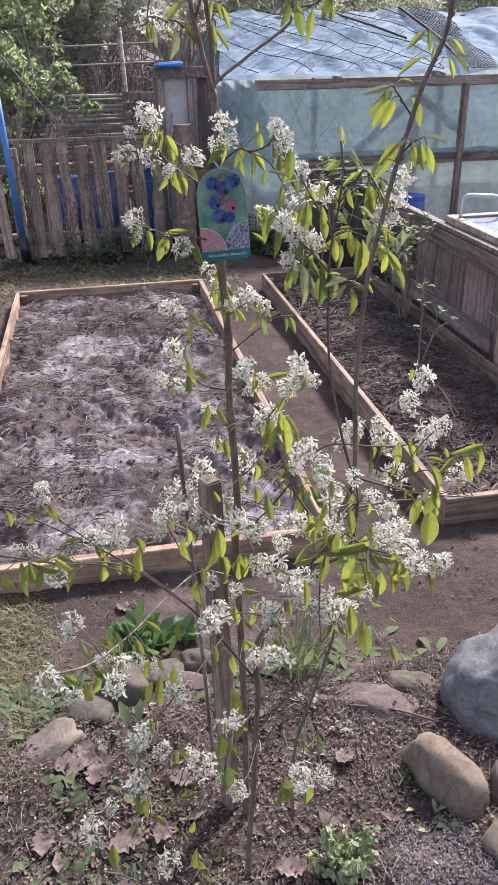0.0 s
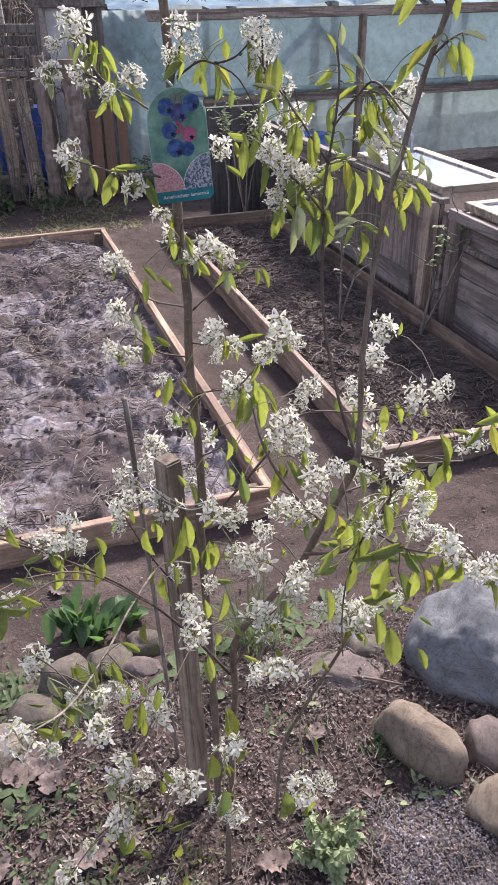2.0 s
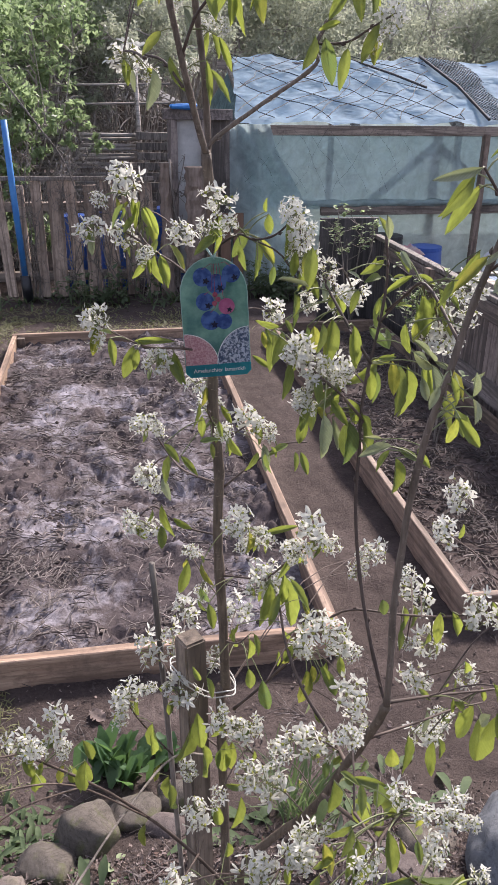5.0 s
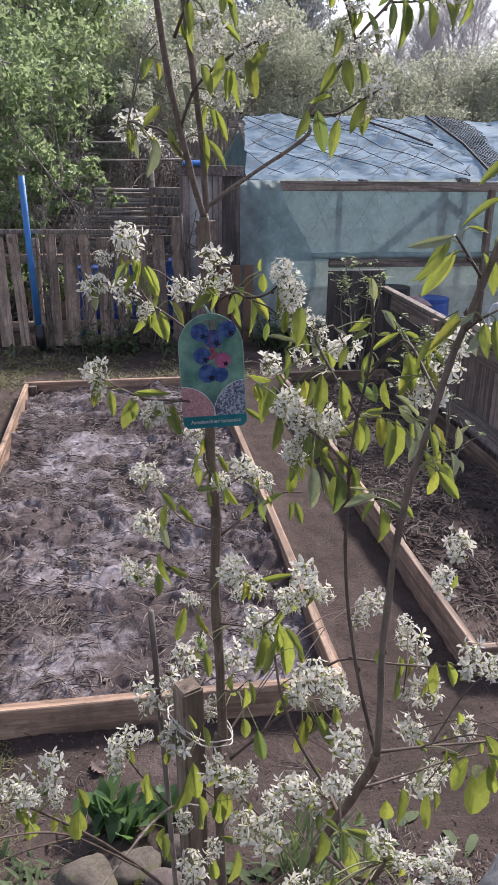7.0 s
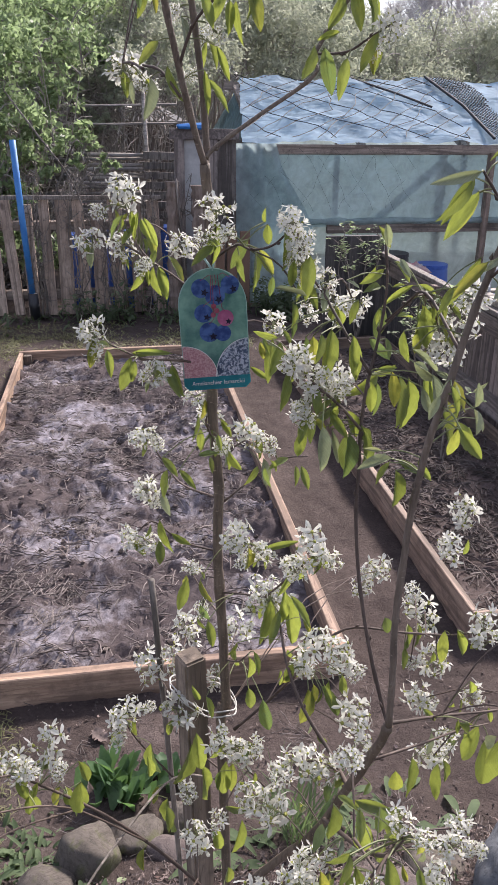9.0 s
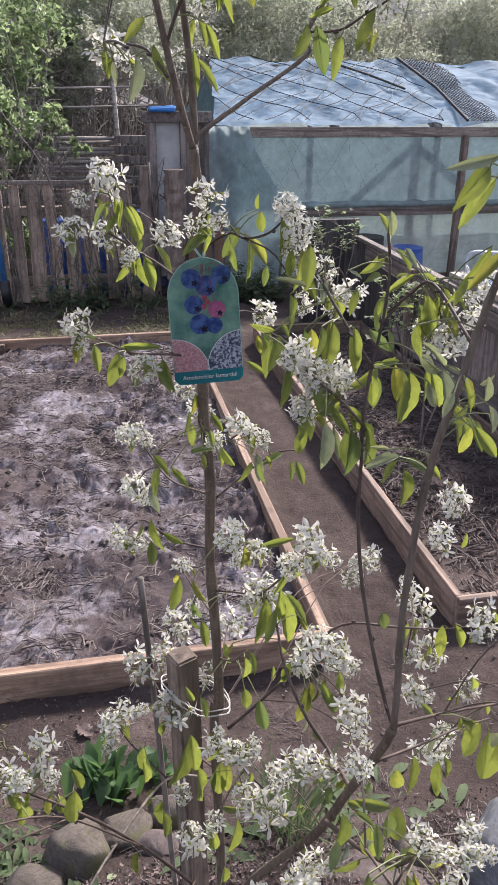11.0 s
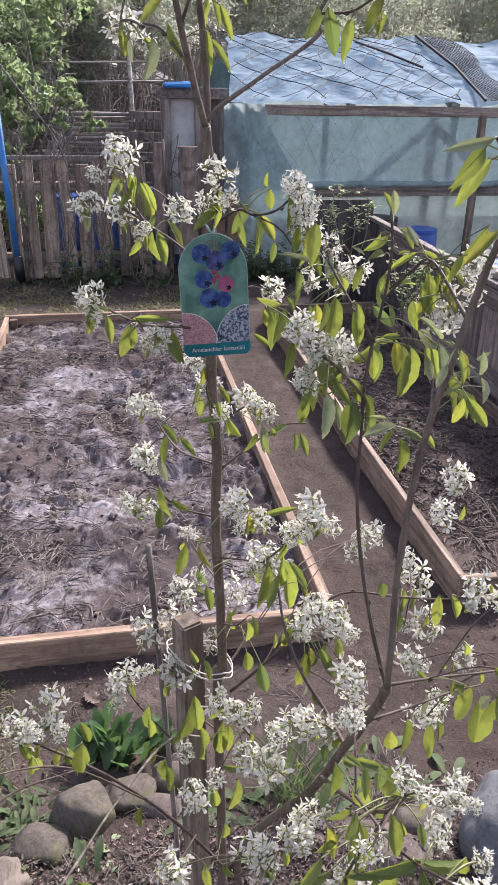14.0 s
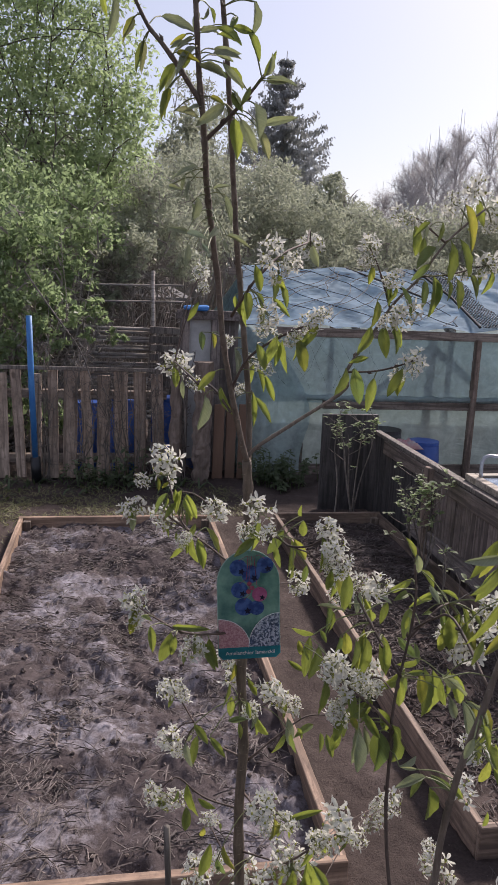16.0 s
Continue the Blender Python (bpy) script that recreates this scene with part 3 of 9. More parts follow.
vs, fs = tube([(-1.1, FENCE_Y - 0.06, 1.5), (-1.085, FENCE_Y - 0.07, 0.9), (-1.06, FENCE_Y - 0.06, 0.22)], [0.027, 0.027, 0.027], 12)
tagged(mesh_part("blue_pole", [tuple(v) for v in vs], fs, M_BLUE_PIPE, smooth=True), "bright blue pole leaning against the fence", "pole")
vs, fs = tube([(-1.06, FENCE_Y - 0.06, 0.23), (-1.05, FENCE_Y - 0.06, 0.0)], [0.045, 0.045], 10)
tagged(mesh_part("pole_socket", [tuple(v) for v in vs], fs, M_BLACK, smooth=True), "black socket around the foot of a blue pole", "socket")


def dead_vine(x, seed):
    """Dry creeper that climbs over the fence boards."""
    r = random.Random(seed)
    h = Heap()
    for _ in range(5):
        px, pts = x + r.gauss(0, 0.05), []
        for k in range(8):
            px += r.gauss(0, 0.035)
            pts.append(Vector((px, FENCE_Y - 0.035 - r.uniform(0, 0.03), 0.02 + 0.16 * k * r.uniform(0.9, 1.1))))
        h.add(*tube(smooth_line(pts, 3), [0.006 * (1 - 0.03 * k) for k in range(22)], 5, False))
        for _ in range(16):
            p = r.choice(pts)
            h.add(*tube([p, p + Vector((r.gauss(0, 0.05), -0.02, r.gauss(0.02, 0.04))), p + Vector((r.gauss(0, 0.1), -0.03, r.gauss(-0.02, 0.08)))], [0.003, 0.0022, 0.001], 4, False))
    tagged(h.out("dead_vine", M_ROD), "dry leafless creeper hanging over the fence", "vine", "fence creepers")


def arching_vine(points, label):
    r = random.Random(8)
    h = Heap()
    line = smooth_line(points, 6)
    h.add(*tube(line, [0.008 - 0.005 * k / len(line) for k in range(len(line))], 5, False))
    for p in line[::2]:
        q = p + Vector((r.gauss(0, 0.06), -0.02, r.gauss(-0.03, 0.06)))
        h.add(*tube([p, q], [0.003, 0.0012], 4, False))
    tagged(h.out("dead_vine", M_ROD), label, "vine", "fence creepers")


arching_vine([(-1.2, 8.4, 1.9), (-0.865, 7.9, 1.5), (-0.654, 7.86, 1.2), (-0.529, 7.86, 0.85), (-0.39, 7.87, 0.54), (-0.33, 7.88, 0.2)], "long dry bramble arching down over the fence")
for _k, _x in enumerate((-0.95, -0.72, -0.36, -0.3, 0.02, 0.3)):
    dead_vine(_x, 90 + _k)


def barrel(name, x, y, r, h, material, label, z=0.0, lid=True):
    t = thing(name, x, y, z, label, "barrel", "plastic barrels")
    prof = [(0.0, 0.94), (0.05, 1.0), (0.3, 1.03), (0.33, 1.06), (0.36, 1.03), (0.64, 1.03), (0.67, 1.06), (0.7, 1.03), (0.95, 0.97), (1.0, 0.93)]
    vs, fs = tube([(0, 0, h * p) for p, _ in prof], [r * q for _, q in prof], 24)
    mesh_part("body", [tuple(v) for v in vs], fs, material, t, smooth=True)
    if lid:
        vs, fs = tube([(0, 0, h - 0.005), (0, 0, h + 0.025)], [r * 0.97, r * 0.96], 24)
        mesh_part("rim", [tuple(v) for v in vs], fs, material, t)


for bx, br, bh in ((-0.62, 0.13, 0.66), (-0.23, 0.16, 0.7), (0.13, 0.13, 0.72)):
    barrel("barrel", bx, 8.3, br, bh, M_BLUE, "blue plastic barrel behind the fence")
barrel("barrel", 0.55, 8.5, 0.2, 0.85, M_BLUE, "blue plastic barrel behind the fence")
barrel("barrel", 2.19, 7.75, 0.165, 0.53, M_BLACK, "black plastic barrel beside the greenhouse")
barrel("barrel", 2.53, 7.6, 0.15, 0.45, M_BLUE, "blue plastic barrel beside the greenhouse")


def crumple(name, x, y, z, sx, sy, h, material, label, cat, seed):
    bm = bmesh.new()
    bmesh.ops.create_grid(bm, x_segments=18, y_segments=14, size=0.5)
    for v in bm.verts:
        e = max(abs(v.co.x), abs(v.co.y)) * 2
        n = noise.noise(Vector((v.co.x * 5 + seed, v.co.y * 5, 0))) * 0.5 + 0.5 * abs(noise.noise(Vector((v.co.x * 9, v.co.y * 9 + seed, 2))))
        v.co = Vector((v.co.x * sx, v.co.y * sy, h * (0.35 + n) * (1 - e ** 4)))
    bmesh.ops.solidify(bm, geom=list(bm.faces), thickness=0.004)
    ob = part(name, bm, material, None, smooth=True)
    ob.location = (x, y, z)
    return tagged(ob, label, cat)


M_RAG = plain("patterned_cloth", (0.45, 0.12, 0.14), (0.35, 0.5, 0.45), 10, 0.85, 0.3, 0.004, vary=0.0)
crumple("rag", 2.3, 7.5, 0.44, 0.28, 0.26, 0.1, M_RAG, "crumpled red and green cloth heap", "cloth", 3)

# booth with a blue cover beyond the fence
booth = thing("garden_booth", 0.52, 8.25, 0, "dark framed booth with a grey panel and blue cover", "booth")
for x in (-0.22, 0.08):
    board("post", booth, (x, 0, 0.77), (0.085, 0.085, 1.54), M_BOOTH, seed=int(x * 90))
board("beam", booth, (0.01, 0, 1.545), (0.62, 0.1, 0.09), M_DARK_Y, seed=5)
board("panel", booth, (-0.07, 0.03, 0.82), (0.21, 0.03, 1.36), M_GREY_PANEL, "grey weathered panel", seed=6)
board("side_panel", booth, (0.35, 0.06, 0.75), (0.44, 0.03, 1.5), M_BOOTH, seed=7)
bm = box_bm(0.23, 0.22, 0.04, 0.015, 0.012, 4)
part("cover", bm, M_BLUE_TARP, booth, "bright blue tarpaulin cover").matrix_basis = pose(-0.12, 0, 1.61)

M_GREY_POLE = timber("grey_pole", (0.32, 0.285, 0.25), (0.52, 0.47, 0.42), "X", 0.9)
# hurdle fence of stacked poles behind
hurdle = thing("hurdle_fence", -0.9, 9.6, 0, "grey hurdle fence of stacked horizontal poles", "fence")
r = random.Random(11)
for k in range(22):
    z = 0.32 + k * 0.047
    pts = [(-3.2 + 0.83 * j, r.uniform(-0.03, 0.03), z + r.uniform(-0.012, 0.012)) for j in range(6)]
    vs, fs = tube(pts, [r.uniform(0.017, 0.024) for _ in pts], 7)
    mesh_part("pole", [tuple(v) for v in vs], fs, M_GREY_POLE, hurdle, smooth=True)
for k in range(9):
    board("slat", hurdle, (1.13, -0.05, 0.5 + k * 0.1), (0.42, 0.02, 0.075), M_ROD, "pale slat", turn=(0, r.uniform(-2, 2), 0), seed=k)
for x in (-2.3, -1.1, 0.1, 0.95):
    vs, fs = tube([(x, 0.06, 0), (x + 0.02, 0.06, 1.0), (x, 0.06, 1.55 if x < 0.5 else 1.95)], [0.03, 0.026, 0.02], 8)
    mesh_part("stake", [tuple(v) for v in vs], fs, M_GREY_POLE, hurdle, smooth=True)
for z in (1.6, 1.78):
    vs, fs = tube([(-3.0, 0.06, z), (-0.8, 0.05, z - 0.03), (1.3, 0.06, z + 0.02)], [0.011] * 3, 7)
    mesh_part("rail", [tuple(v) for v in vs], fs, M_GREY_POLE, hurdle, smooth=True)

# small grey-roofed hut in the thicket
hut = thing("garden_hut", 0.245, 12.0, 0, "small hut with a low grey roof in the thicket", "hut")
board("wall", hut, (0, 0.0, 0.8), (0.74, 0.6, 1.6), M_DARK_Z, seed=2)
vs = [(-0.43, -0.4, 1.62), (0.43, -0.4, 1.62), (0.43, 0.4, 1.62), (-0.43, 0.4, 1.62), (-0.06, 0.0, 1.81), (0.08, 0.0, 1.81)]
vs += [(x, y, z - 0.035) for x, y, z in vs[:4]]
mesh_part("roof", vs, [(0, 1, 5, 4), (1, 2, 5), (2, 3, 4, 5), (3, 0, 4), (0, 6, 7, 1), (1, 7, 8, 2), (2, 8, 9, 3), (3, 9, 6, 0), (6, 9, 8, 7)], M_ROOFING, hut)


# ---- cold frames beside the dark bed ----
def make_frames():
    far = thing("cold_frame", 2.3, 5.7, 0, "tall dark-stained plank cold frame with a batten rim", "cold frame", "plank cold frames")
    r = random.Random(5)
    y, k = 4.14, 0
    while y < 6.72:
        w = r.uniform(0.12, 0.17)
        board("plank", far, (1.79 - 2.3, y + w / 2 - 5.7, 0.345), (0.026, w - 0.004, 0.69), M_DARK_Z if y < 5.6 else M_TAR, warp=0.003, seed=k)
        y += w
        k += 1
    board("plank", far, (1.765 - 2.3, 5.15 - 5.7, 0.2), (0.022, 1.6, 0.13), M_DARK_Y, seed=70)
    for py in (4.18, 5.6):
        board("post", far, (1.745 - 2.3, py - 5.7, 0.35), (0.05, 0.075, 0.7), M_OLD_Z, seed=71)
    board("rim", far, (1.79 - 2.3, 5.48 - 5.7, 0.705), (0.06, 2.7, 0.03), M_ROD, "grey batten rim", seed=72)
    for fy, fl in ((4.87, 1.36), (6.1, 0.9)):
        board("fascia", far, (1.765 - 2.3, fy - 5.7, 0.635), (0.022, fl, 0.1), M_OLD_Y, "brown fascia plank", seed=int(fy * 9))
    board("back_wall", far, (-0.28, 6.84 - 5.7, 0.16), (0.4, 0.03, 0.32), M_DARK_Y, seed=73)
    board("end_wall", far, (1.565 - 2.3, 6.86 - 5.7, 0.42), (0.47, 0.04, 0.84), M_TAR, "black tarred end panel", seed=74)
    board("right_wall", far, (-0.06, -0.22, 0.2), (0.03, 2.6, 0.4), M_DARK_Y, seed=75)
    board("front_wall", far, (-0.28, 4.12 - 5.7, 0.33), (0.46, 0.03, 0.66), M_DARK_Y, seed=76)
    near = thing("cold_frame", 2.35, 2.82, 0, "dark-stained cold frame of level planks with glass lids", "cold frame", "plank cold frames")
    for k in range(5):
        board("plank", near, (1.83 - 2.35, 0, 0.062 + k * 0.124), (0.028, 2.5, 0.12), M_DARK_Y, turn=(0, -1.0, 0), warp=0.003, seed=80 + k)
    board("rim", near, (1.81 - 2.35, 0, 0.655), (0.05, 2.54, 0.05), M_DARK_Y, seed=86)
    board("corner_post", near, (1.805 - 2.35, 1.2, 0.33), (0.035, 0.11, 0.66), M_DARK_Z, seed=87)
    board("ledge", near, (1.8 - 2.35, 0.45, 0.53), (0.045, 1.2, 0.022), M_ROD, "grey ledge batten", seed=88)
    board("right_wall", near, (0.5, 0, 0.33), (0.03, 2.5, 0.66), M_DARK_Y, seed=89)
    for yy in (-1.24, 1.24):
        board("end_wall", near, (0, yy, 0.33), (1.02, 0.03, 0.66), M_DARK_Y, seed=90)


def make_lids():
    m, n, l, bs = node_setup("lid_glass")
    v = coords(n, l, 1.0, "World")
    dirt = noise_tex(n, l, v, 5, 5, 0.6)
    # Pale blue base colour stands in for the reflected sky; dirt mottles it.
    l.new(ramp(n, l, dirt, ((0.3, (0.38, 0.46, 0.6)), (0.7, (0.55, 0.63, 0.75)))), bs.inputs["Base Color"])
    bs.inputs["Roughness"].default_value = 0.08
    bs.inputs["Transmission Weight"].default_value = 0.55
    bs.inputs["IOR"].default_value = 1.45
    for k, (y0, y1, cx, lift) in enumerate(((1.7, 2.5, 2.37, 0.683), (2.55, 3.3, 2.37, 0.683), (3.35, 4.04, 2.37, 0.683), (4.2, 5.2, 2.03, 0.722))):
        lid = thing("glass_lid", cx, (y0 + y1) / 2, lift, "old window lid in a pale timber frame on a cold frame", "window lid", "cold frame lids")
        d, hw = (y1 - y0) / 2, 0.5 if cx > 2.2 else 0.19
        for x in (-hw, hw):
            board("stile", lid, (x, 0, 0.02), (0.06, 2 * d, 0.04), M_PALE, turn=(0, 0, 0), seed=k)
        for yy in (-d + 0.03, d - 0.03):
            board("rail", lid, (0, yy, 0.021), (2 * hw - 0.06, 0.06, 0.038), M_PALE, seed=k + 5)
        pane = board("pane", lid, (0, 0, 0.022), (2 * hw - 0.06, 2 * d - 0.12, 0.005), m, "cloudy glass pane with a sky-blue tint", bevel=0, warp=0)
        pane.visible_shadow = False
    handle = smooth_line([(0, 0, 0), (0.02, 0.02, 0.12), (0.12, 0.02, 0.13), (0.25, 0.0, 0.11), (0.27, 0, 0.0)], 4)
    vs, fs = tube(handle, [0.012] * len(handle), 8)
    ob = mesh_part("metal_handle", [tuple(v) for v in vs], fs, plain("dull_steel", (0.35, 0.36, 0.38), (0.5, 0.51, 0.53), 30, 0.35, 0.1, 0.001, metal=0.8, vary=0), None, smooth=True)
    ob.location = (1.86, 5.1, 0.755)
    tagged(ob, "bent steel tube handle on a cold frame", "handle")


make_frames()
make_lids()


# ---- greenhouse ----
def sheet(name, parent, corner, u, v, nu, nv, amp, material, label="", seed=0.0, drape=0.0):
    """A wrinkled plastic sheet spanned by u and v from corner."""
    c, u, v = Vector(corner), Vector(u), Vector(v)
    nrm = u.cross(v).normalized()
    vs = []
    for j in range(nv + 1):
        for i in range(nu + 1):
            a, b = i / nu, j / nv
            p = c + u * a + v * b
            w = noise.fractal(Vector((a * u.length * 1.6 + seed, b * v.length * 3.2, seed)), 1, 2, 4)
            w2 = abs(noise.noise(Vector((a * u.length * 2.2 + b * 1.7 + seed, b * 1.5, 7))))
            w3 = 0.35 - abs(noise.noise(Vector((a * u.length * 5.0 - b * 3.2, b * v.length * 3.0 + seed, 3))))
            vs.append(p + nrm * (amp * (w + 1.2 * w2 + 0.32 * w3)) - Vector((0, 0, drape * math.sin(math.pi * (a * u.length * 0.8 % 1)) * b)))
    w = nu + 1
    fs = [(j * w + i, j * w + i + 1, j * w + w + i + 1, j * w + w + i) for j in range(nv) for i in range(nu)]
    return mesh_part(name, [tuple(p) for p in vs], fs, material, parent, label, True)


def strand(heap, a, b, w):
    vs, fs = tube([a, (Vector(a) + Vector(b)) / 2 + Vector((0, 0, rng.uniform(-0.004, 0.004))), b], [w] * 3, 3, False)
    heap.add(vs, fs)


def make_greenhouse():
    X0, X1, Y0, Y1, EAVE, RIDGE = 0.88, 7.2, 8.15, 11.0, 1.46, 2.03
    g = thing("greenhouse", 0, 0, 0, "low home-made greenhouse of timber, plastic film and netting", "greenhouse")
    ym = (Y0 + Y1) / 2
    roof = sheet("roof_sheet", g, (X0 - 0.04, Y0 - 0.05, EAVE + 0.02), (X1 - X0, 0, 0), (0, ym - Y0 + 0.05, RIDGE - EAVE), 230, 54, 0.045, M_TARP, "pale blue wrinkled roof tarpaulin", 1.0)
    for v in roof.data.vertices:
        v.co.x += 0.19 * smoothstep(1.2, 0.0, v.co.x - X0) * (v.co.z - EAVE) / (RIDGE - EAVE)
    sheet("back_roof_sheet", g, (X0 + 0.15, ym + 0.003, RIDGE), (X1 - X0 - 0.19, 0, 0), (0, Y1 - ym, EAVE - RIDGE), 60, 12, 0.02, M_TARP, "", 5.0)
    sheet("upper_wall_sheet", g, (X0 + 0.005, Y0, 0.74), (X1 - X0, 0, 0), (0, 0, EAVE - 0.76), 260, 44, 0.045, M_FILM, "cloudy green-blue plastic film", 2.0)
    sheet("lower_wall_sheet", g, (X0 + 0.62, Y0 + 0.03, 0.0), (X1 - X0 - 0.62, 0, 0), (0, 0, 0.75), 120, 16, 0.028, M_FILM_LOW, "cloudy plastic film", 3.0)
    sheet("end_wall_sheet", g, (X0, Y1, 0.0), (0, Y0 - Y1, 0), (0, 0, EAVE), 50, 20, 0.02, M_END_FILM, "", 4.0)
    vs = [(X0, Y0, EAVE), (X0, Y1, EAVE), (X0, ym, RIDGE)]
    vs += [(X0 + 0.008, y, z) for _, y, z in vs]
    vs = [(x + (0.19 if k % 3 == 2 else 0.0), y, z) for k, (x, y, z) in enumerate(vs)]
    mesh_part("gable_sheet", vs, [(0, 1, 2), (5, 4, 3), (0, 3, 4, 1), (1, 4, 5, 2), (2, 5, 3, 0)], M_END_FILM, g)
    sheet("back_wall_sheet", g, (X1, Y1, 0.0), (X0 - X1, 0, 0), (0, 0, EAVE), 60, 12, 0.02, M_FILM, "", 6.0)
    # tarpaulin that hangs in folds round the near corner
    nu, nv, vs = 60, 40, []
    for j in range(nv + 1):
        for i in range(nu + 1):
            a, b = i / nu, j / nv
            fall = 0.022 * math.sin(a * 17 + 2.0 * noise.noise(Vector((a * 3, b * 2, 1)))) * (0.35 + b) + 0.02 * noise.noise(Vector((a * 6, b * 4, 6)))
            vs.append((X0 - 0.09 + a * (0.36 + 0.1 * math.sin(b * 5) + 0.4 * smoothstep(0.1, 0.7, b)), Y0 - 0.085 - fall, EAVE + 0.015 - b * (EAVE - 0.03)))
    fs = [(j * (nu + 1) + i, j * (nu + 1) + i + 1, (j + 1) * (nu + 1) + i + 1, (j + 1) * (nu + 1) + i) for j in range(nv) for i in range(nu)]
    mesh_part("corner_sheet", vs, fs, M_CURTAIN, g, "dark teal tarpaulin hanging in folds", True)
    # film gathered in a roll above the rail
    roll = [(X0 + 0.5 + 0.1 * k, Y0 - 0.045, 0.79 + 0.012 * noise.noise(Vector((k * 0.7, 2, 2)))) for k in range(58)]
    vs, fs = tube(roll, [0.03 + 0.014 * noise.noise(Vector((k * 1.1, 5, 1))) for k in range(58)], 9)
    mesh_part("film_roll", [tuple(q + Vector((0, 0.3, 0.5)) * 0.02 * noise.noise(q * 16)) for q in vs], fs, M_FILM, g, "gathered cloudy film", True)
    board("eave_board", g, ((X0 + X1) / 2 + 0.17, Y0 - 0.035, EAVE - 0.035), (X1 - X0, 0.04, 0.085), M_OLD_X, "brown eave board", seed=1)
    board("mid_rail", g, ((X0 + X1) / 2 + 0.43, Y0 - 0.03, 0.735), (X1 - X0 - 0.7, 0.05, 0.1), M_OLD_X, seed=2)
    board("sill", g, ((X0 + X1) / 2, Y0 + 0.0, 0.05), (X1 - X0, 0.05, 0.12), M_OLD_X, seed=3)
    for x in (3.22, 5.2):
        board("post", g, (x, Y0 - 0.06, 0.7), (0.058, 0.06, 1.4), M_OLD_Z, seed=int(x * 10))
    for x in (1.0, 2.8, 4.2, 6.1):
        board("post", g, (x, Y0 + 0.09, 0.72), (0.07, 0.06, 1.44), M_OLD_Z, seed=int(x * 10))
    for x in (1.0, 2.5, 4.2, 6.1):
        board("back_post", g, (x, Y1 - 0.1, 0.72), (0.07, 0.06, 1.44), M_OLD_Z, seed=int(x * 10))
    board("ridge_beam", g, ((X0 + X1) / 2, ym, RIDGE - 0.05), (X1 - X0, 0.06, 0.08), M_OLD_X, seed=4)
    for x in (1.0, 2.0, 3.0, 4.0, 5.0, 6.0):
        d = Vector((0, ym - Y0, RIDGE - EAVE))
        board("rafter", g, (x, (Y0 + ym) / 2, (EAVE + RIDGE) / 2 - 0.05), (0.05, d.length, 0.06), M_OLD_X, turn=(math.degrees(math.atan2(d.z, d.y)), 0, 0), seed=int(x))
    for ax, az, bx, bz in ((2.2, 0.78, 2.82, 1.3), (2.82, 1.3, 3.3, 0.95), (1.05, 0.6, 1.68, 0.0)):
        board("brace", g, ((ax + bx) / 2, Y0 + 0.15, (az + bz) / 2), (math.hypot(bx - ax, bz - az), 0.04, 0.07), M_OLD_X, turn=(0, -math.degrees(math.atan2(bz - az, bx - ax)), 0), seed=int(ax * 7))
    # wide-meshed net over roof and upper wall
    h = Heap()
    up = Vector((0, ym - Y0 + 0.05, RIDGE - EAVE))
    nrm = Vector((0, -up.z, up.y)).normalized() * 0.05
    L = up.length

    def on_roof(x, s):
        return Vector((x, Y0 - 0.05, EAVE + 0.02)) + up * (s / L) + nrm + Vector((0, 0, 0.012 * noise.noise(Vector((x * 3, s * 3, 0)))))
    step = 0.21
    for k in range(-8, 30):
        for sgn in (1, -1):
            if sgn < 0 and k % 2:
                continue

            def at(j):
                sway = 0.24 * noise.noise(Vector((k * 1.7, j * 0.3, sgn))) + 0.05 * noise.noise(Vector((k * 3.1, j * 0.9, sgn)))
                return X0 + step * k + sgn * L * j / 12 * (0.9 + 0.2 * noise.noise(Vector((k * 0.6, 0, sgn)))) + sway
            for j in range(12):
                if X0 < at(j) < 3.1 and X0 < at(j + 1) < 3.1:
                    strand(h, on_roof(at(j), L * j / 12), on_roof(at(j + 1), L * (j + 1) / 12), 0.0044)
    drop = 0.55
    for k in range(-3, 14):
        for sgn in (1, -1):
            if sgn < 0 and k % 2:
                continue

            def hang(j):
                return Vector((X0 + step * k + sgn * drop * j / 6 * 0.7 + 0.12 * noise.noise(Vector((k * 1.3, j * 0.4, sgn + 5))), Y0 - 0.085, EAVE - 0.02 - drop * j / 6))
            for j in range(6):
                if X0 < hang(j).x < X0 + 1.6 and X0 < hang(j + 1).x < X0 + 1.6:
                    strand(h, hang(j), hang(j + 1), 0.0009)
    tagged(h.out("wide_net", M_NET, g, "loose black wide-meshed net"), kind="stuff")
    h = Heap()
    for k in range(60):
        for j in range(28):
            s0, s1 = L * j / 28, L * (j + 1) / 28
            for sgn in (1, -1):
                xa, xb = 3.1 + 0.036 * k - 1.0 + sgn * s0 * 0.55, 3.1 + 0.036 * k - 1.0 + sgn * s1 * 0.55
                lo = 3.25 - 0.12 * s0
                hi = lo + 0.3 + 0.12 * s0 / L + 0.04 * math.sin(s0 * 7)
                if lo < xa < hi and lo < xb < hi:
                    strand(h, on_roof(xa, s0), on_roof(xb, s1), 0.004)
    tagged(h.out("dense_net", M_NET, g, "dense black net strip"), kind="stuff")
    vs, fs = tube([on_roof(3.22, 0.0), on_roof(3.2, L * 0.5), on_roof(3.05, L)], [0.014] * 3, 6)
    mesh_part("net_rope", [tuple(v) for v in vs], fs, M_NET, g)
    vs, fs = tube([on_roof(2.86, L * 0.48), on_roof(2.6, L * 0.68), on_roof(2.22, L * 0.96)], [0.011] * 3, 6)
    mesh_part("seam_rope", [tuple(v) for v in vs], fs, M_NET, g)


make_greenhouse()


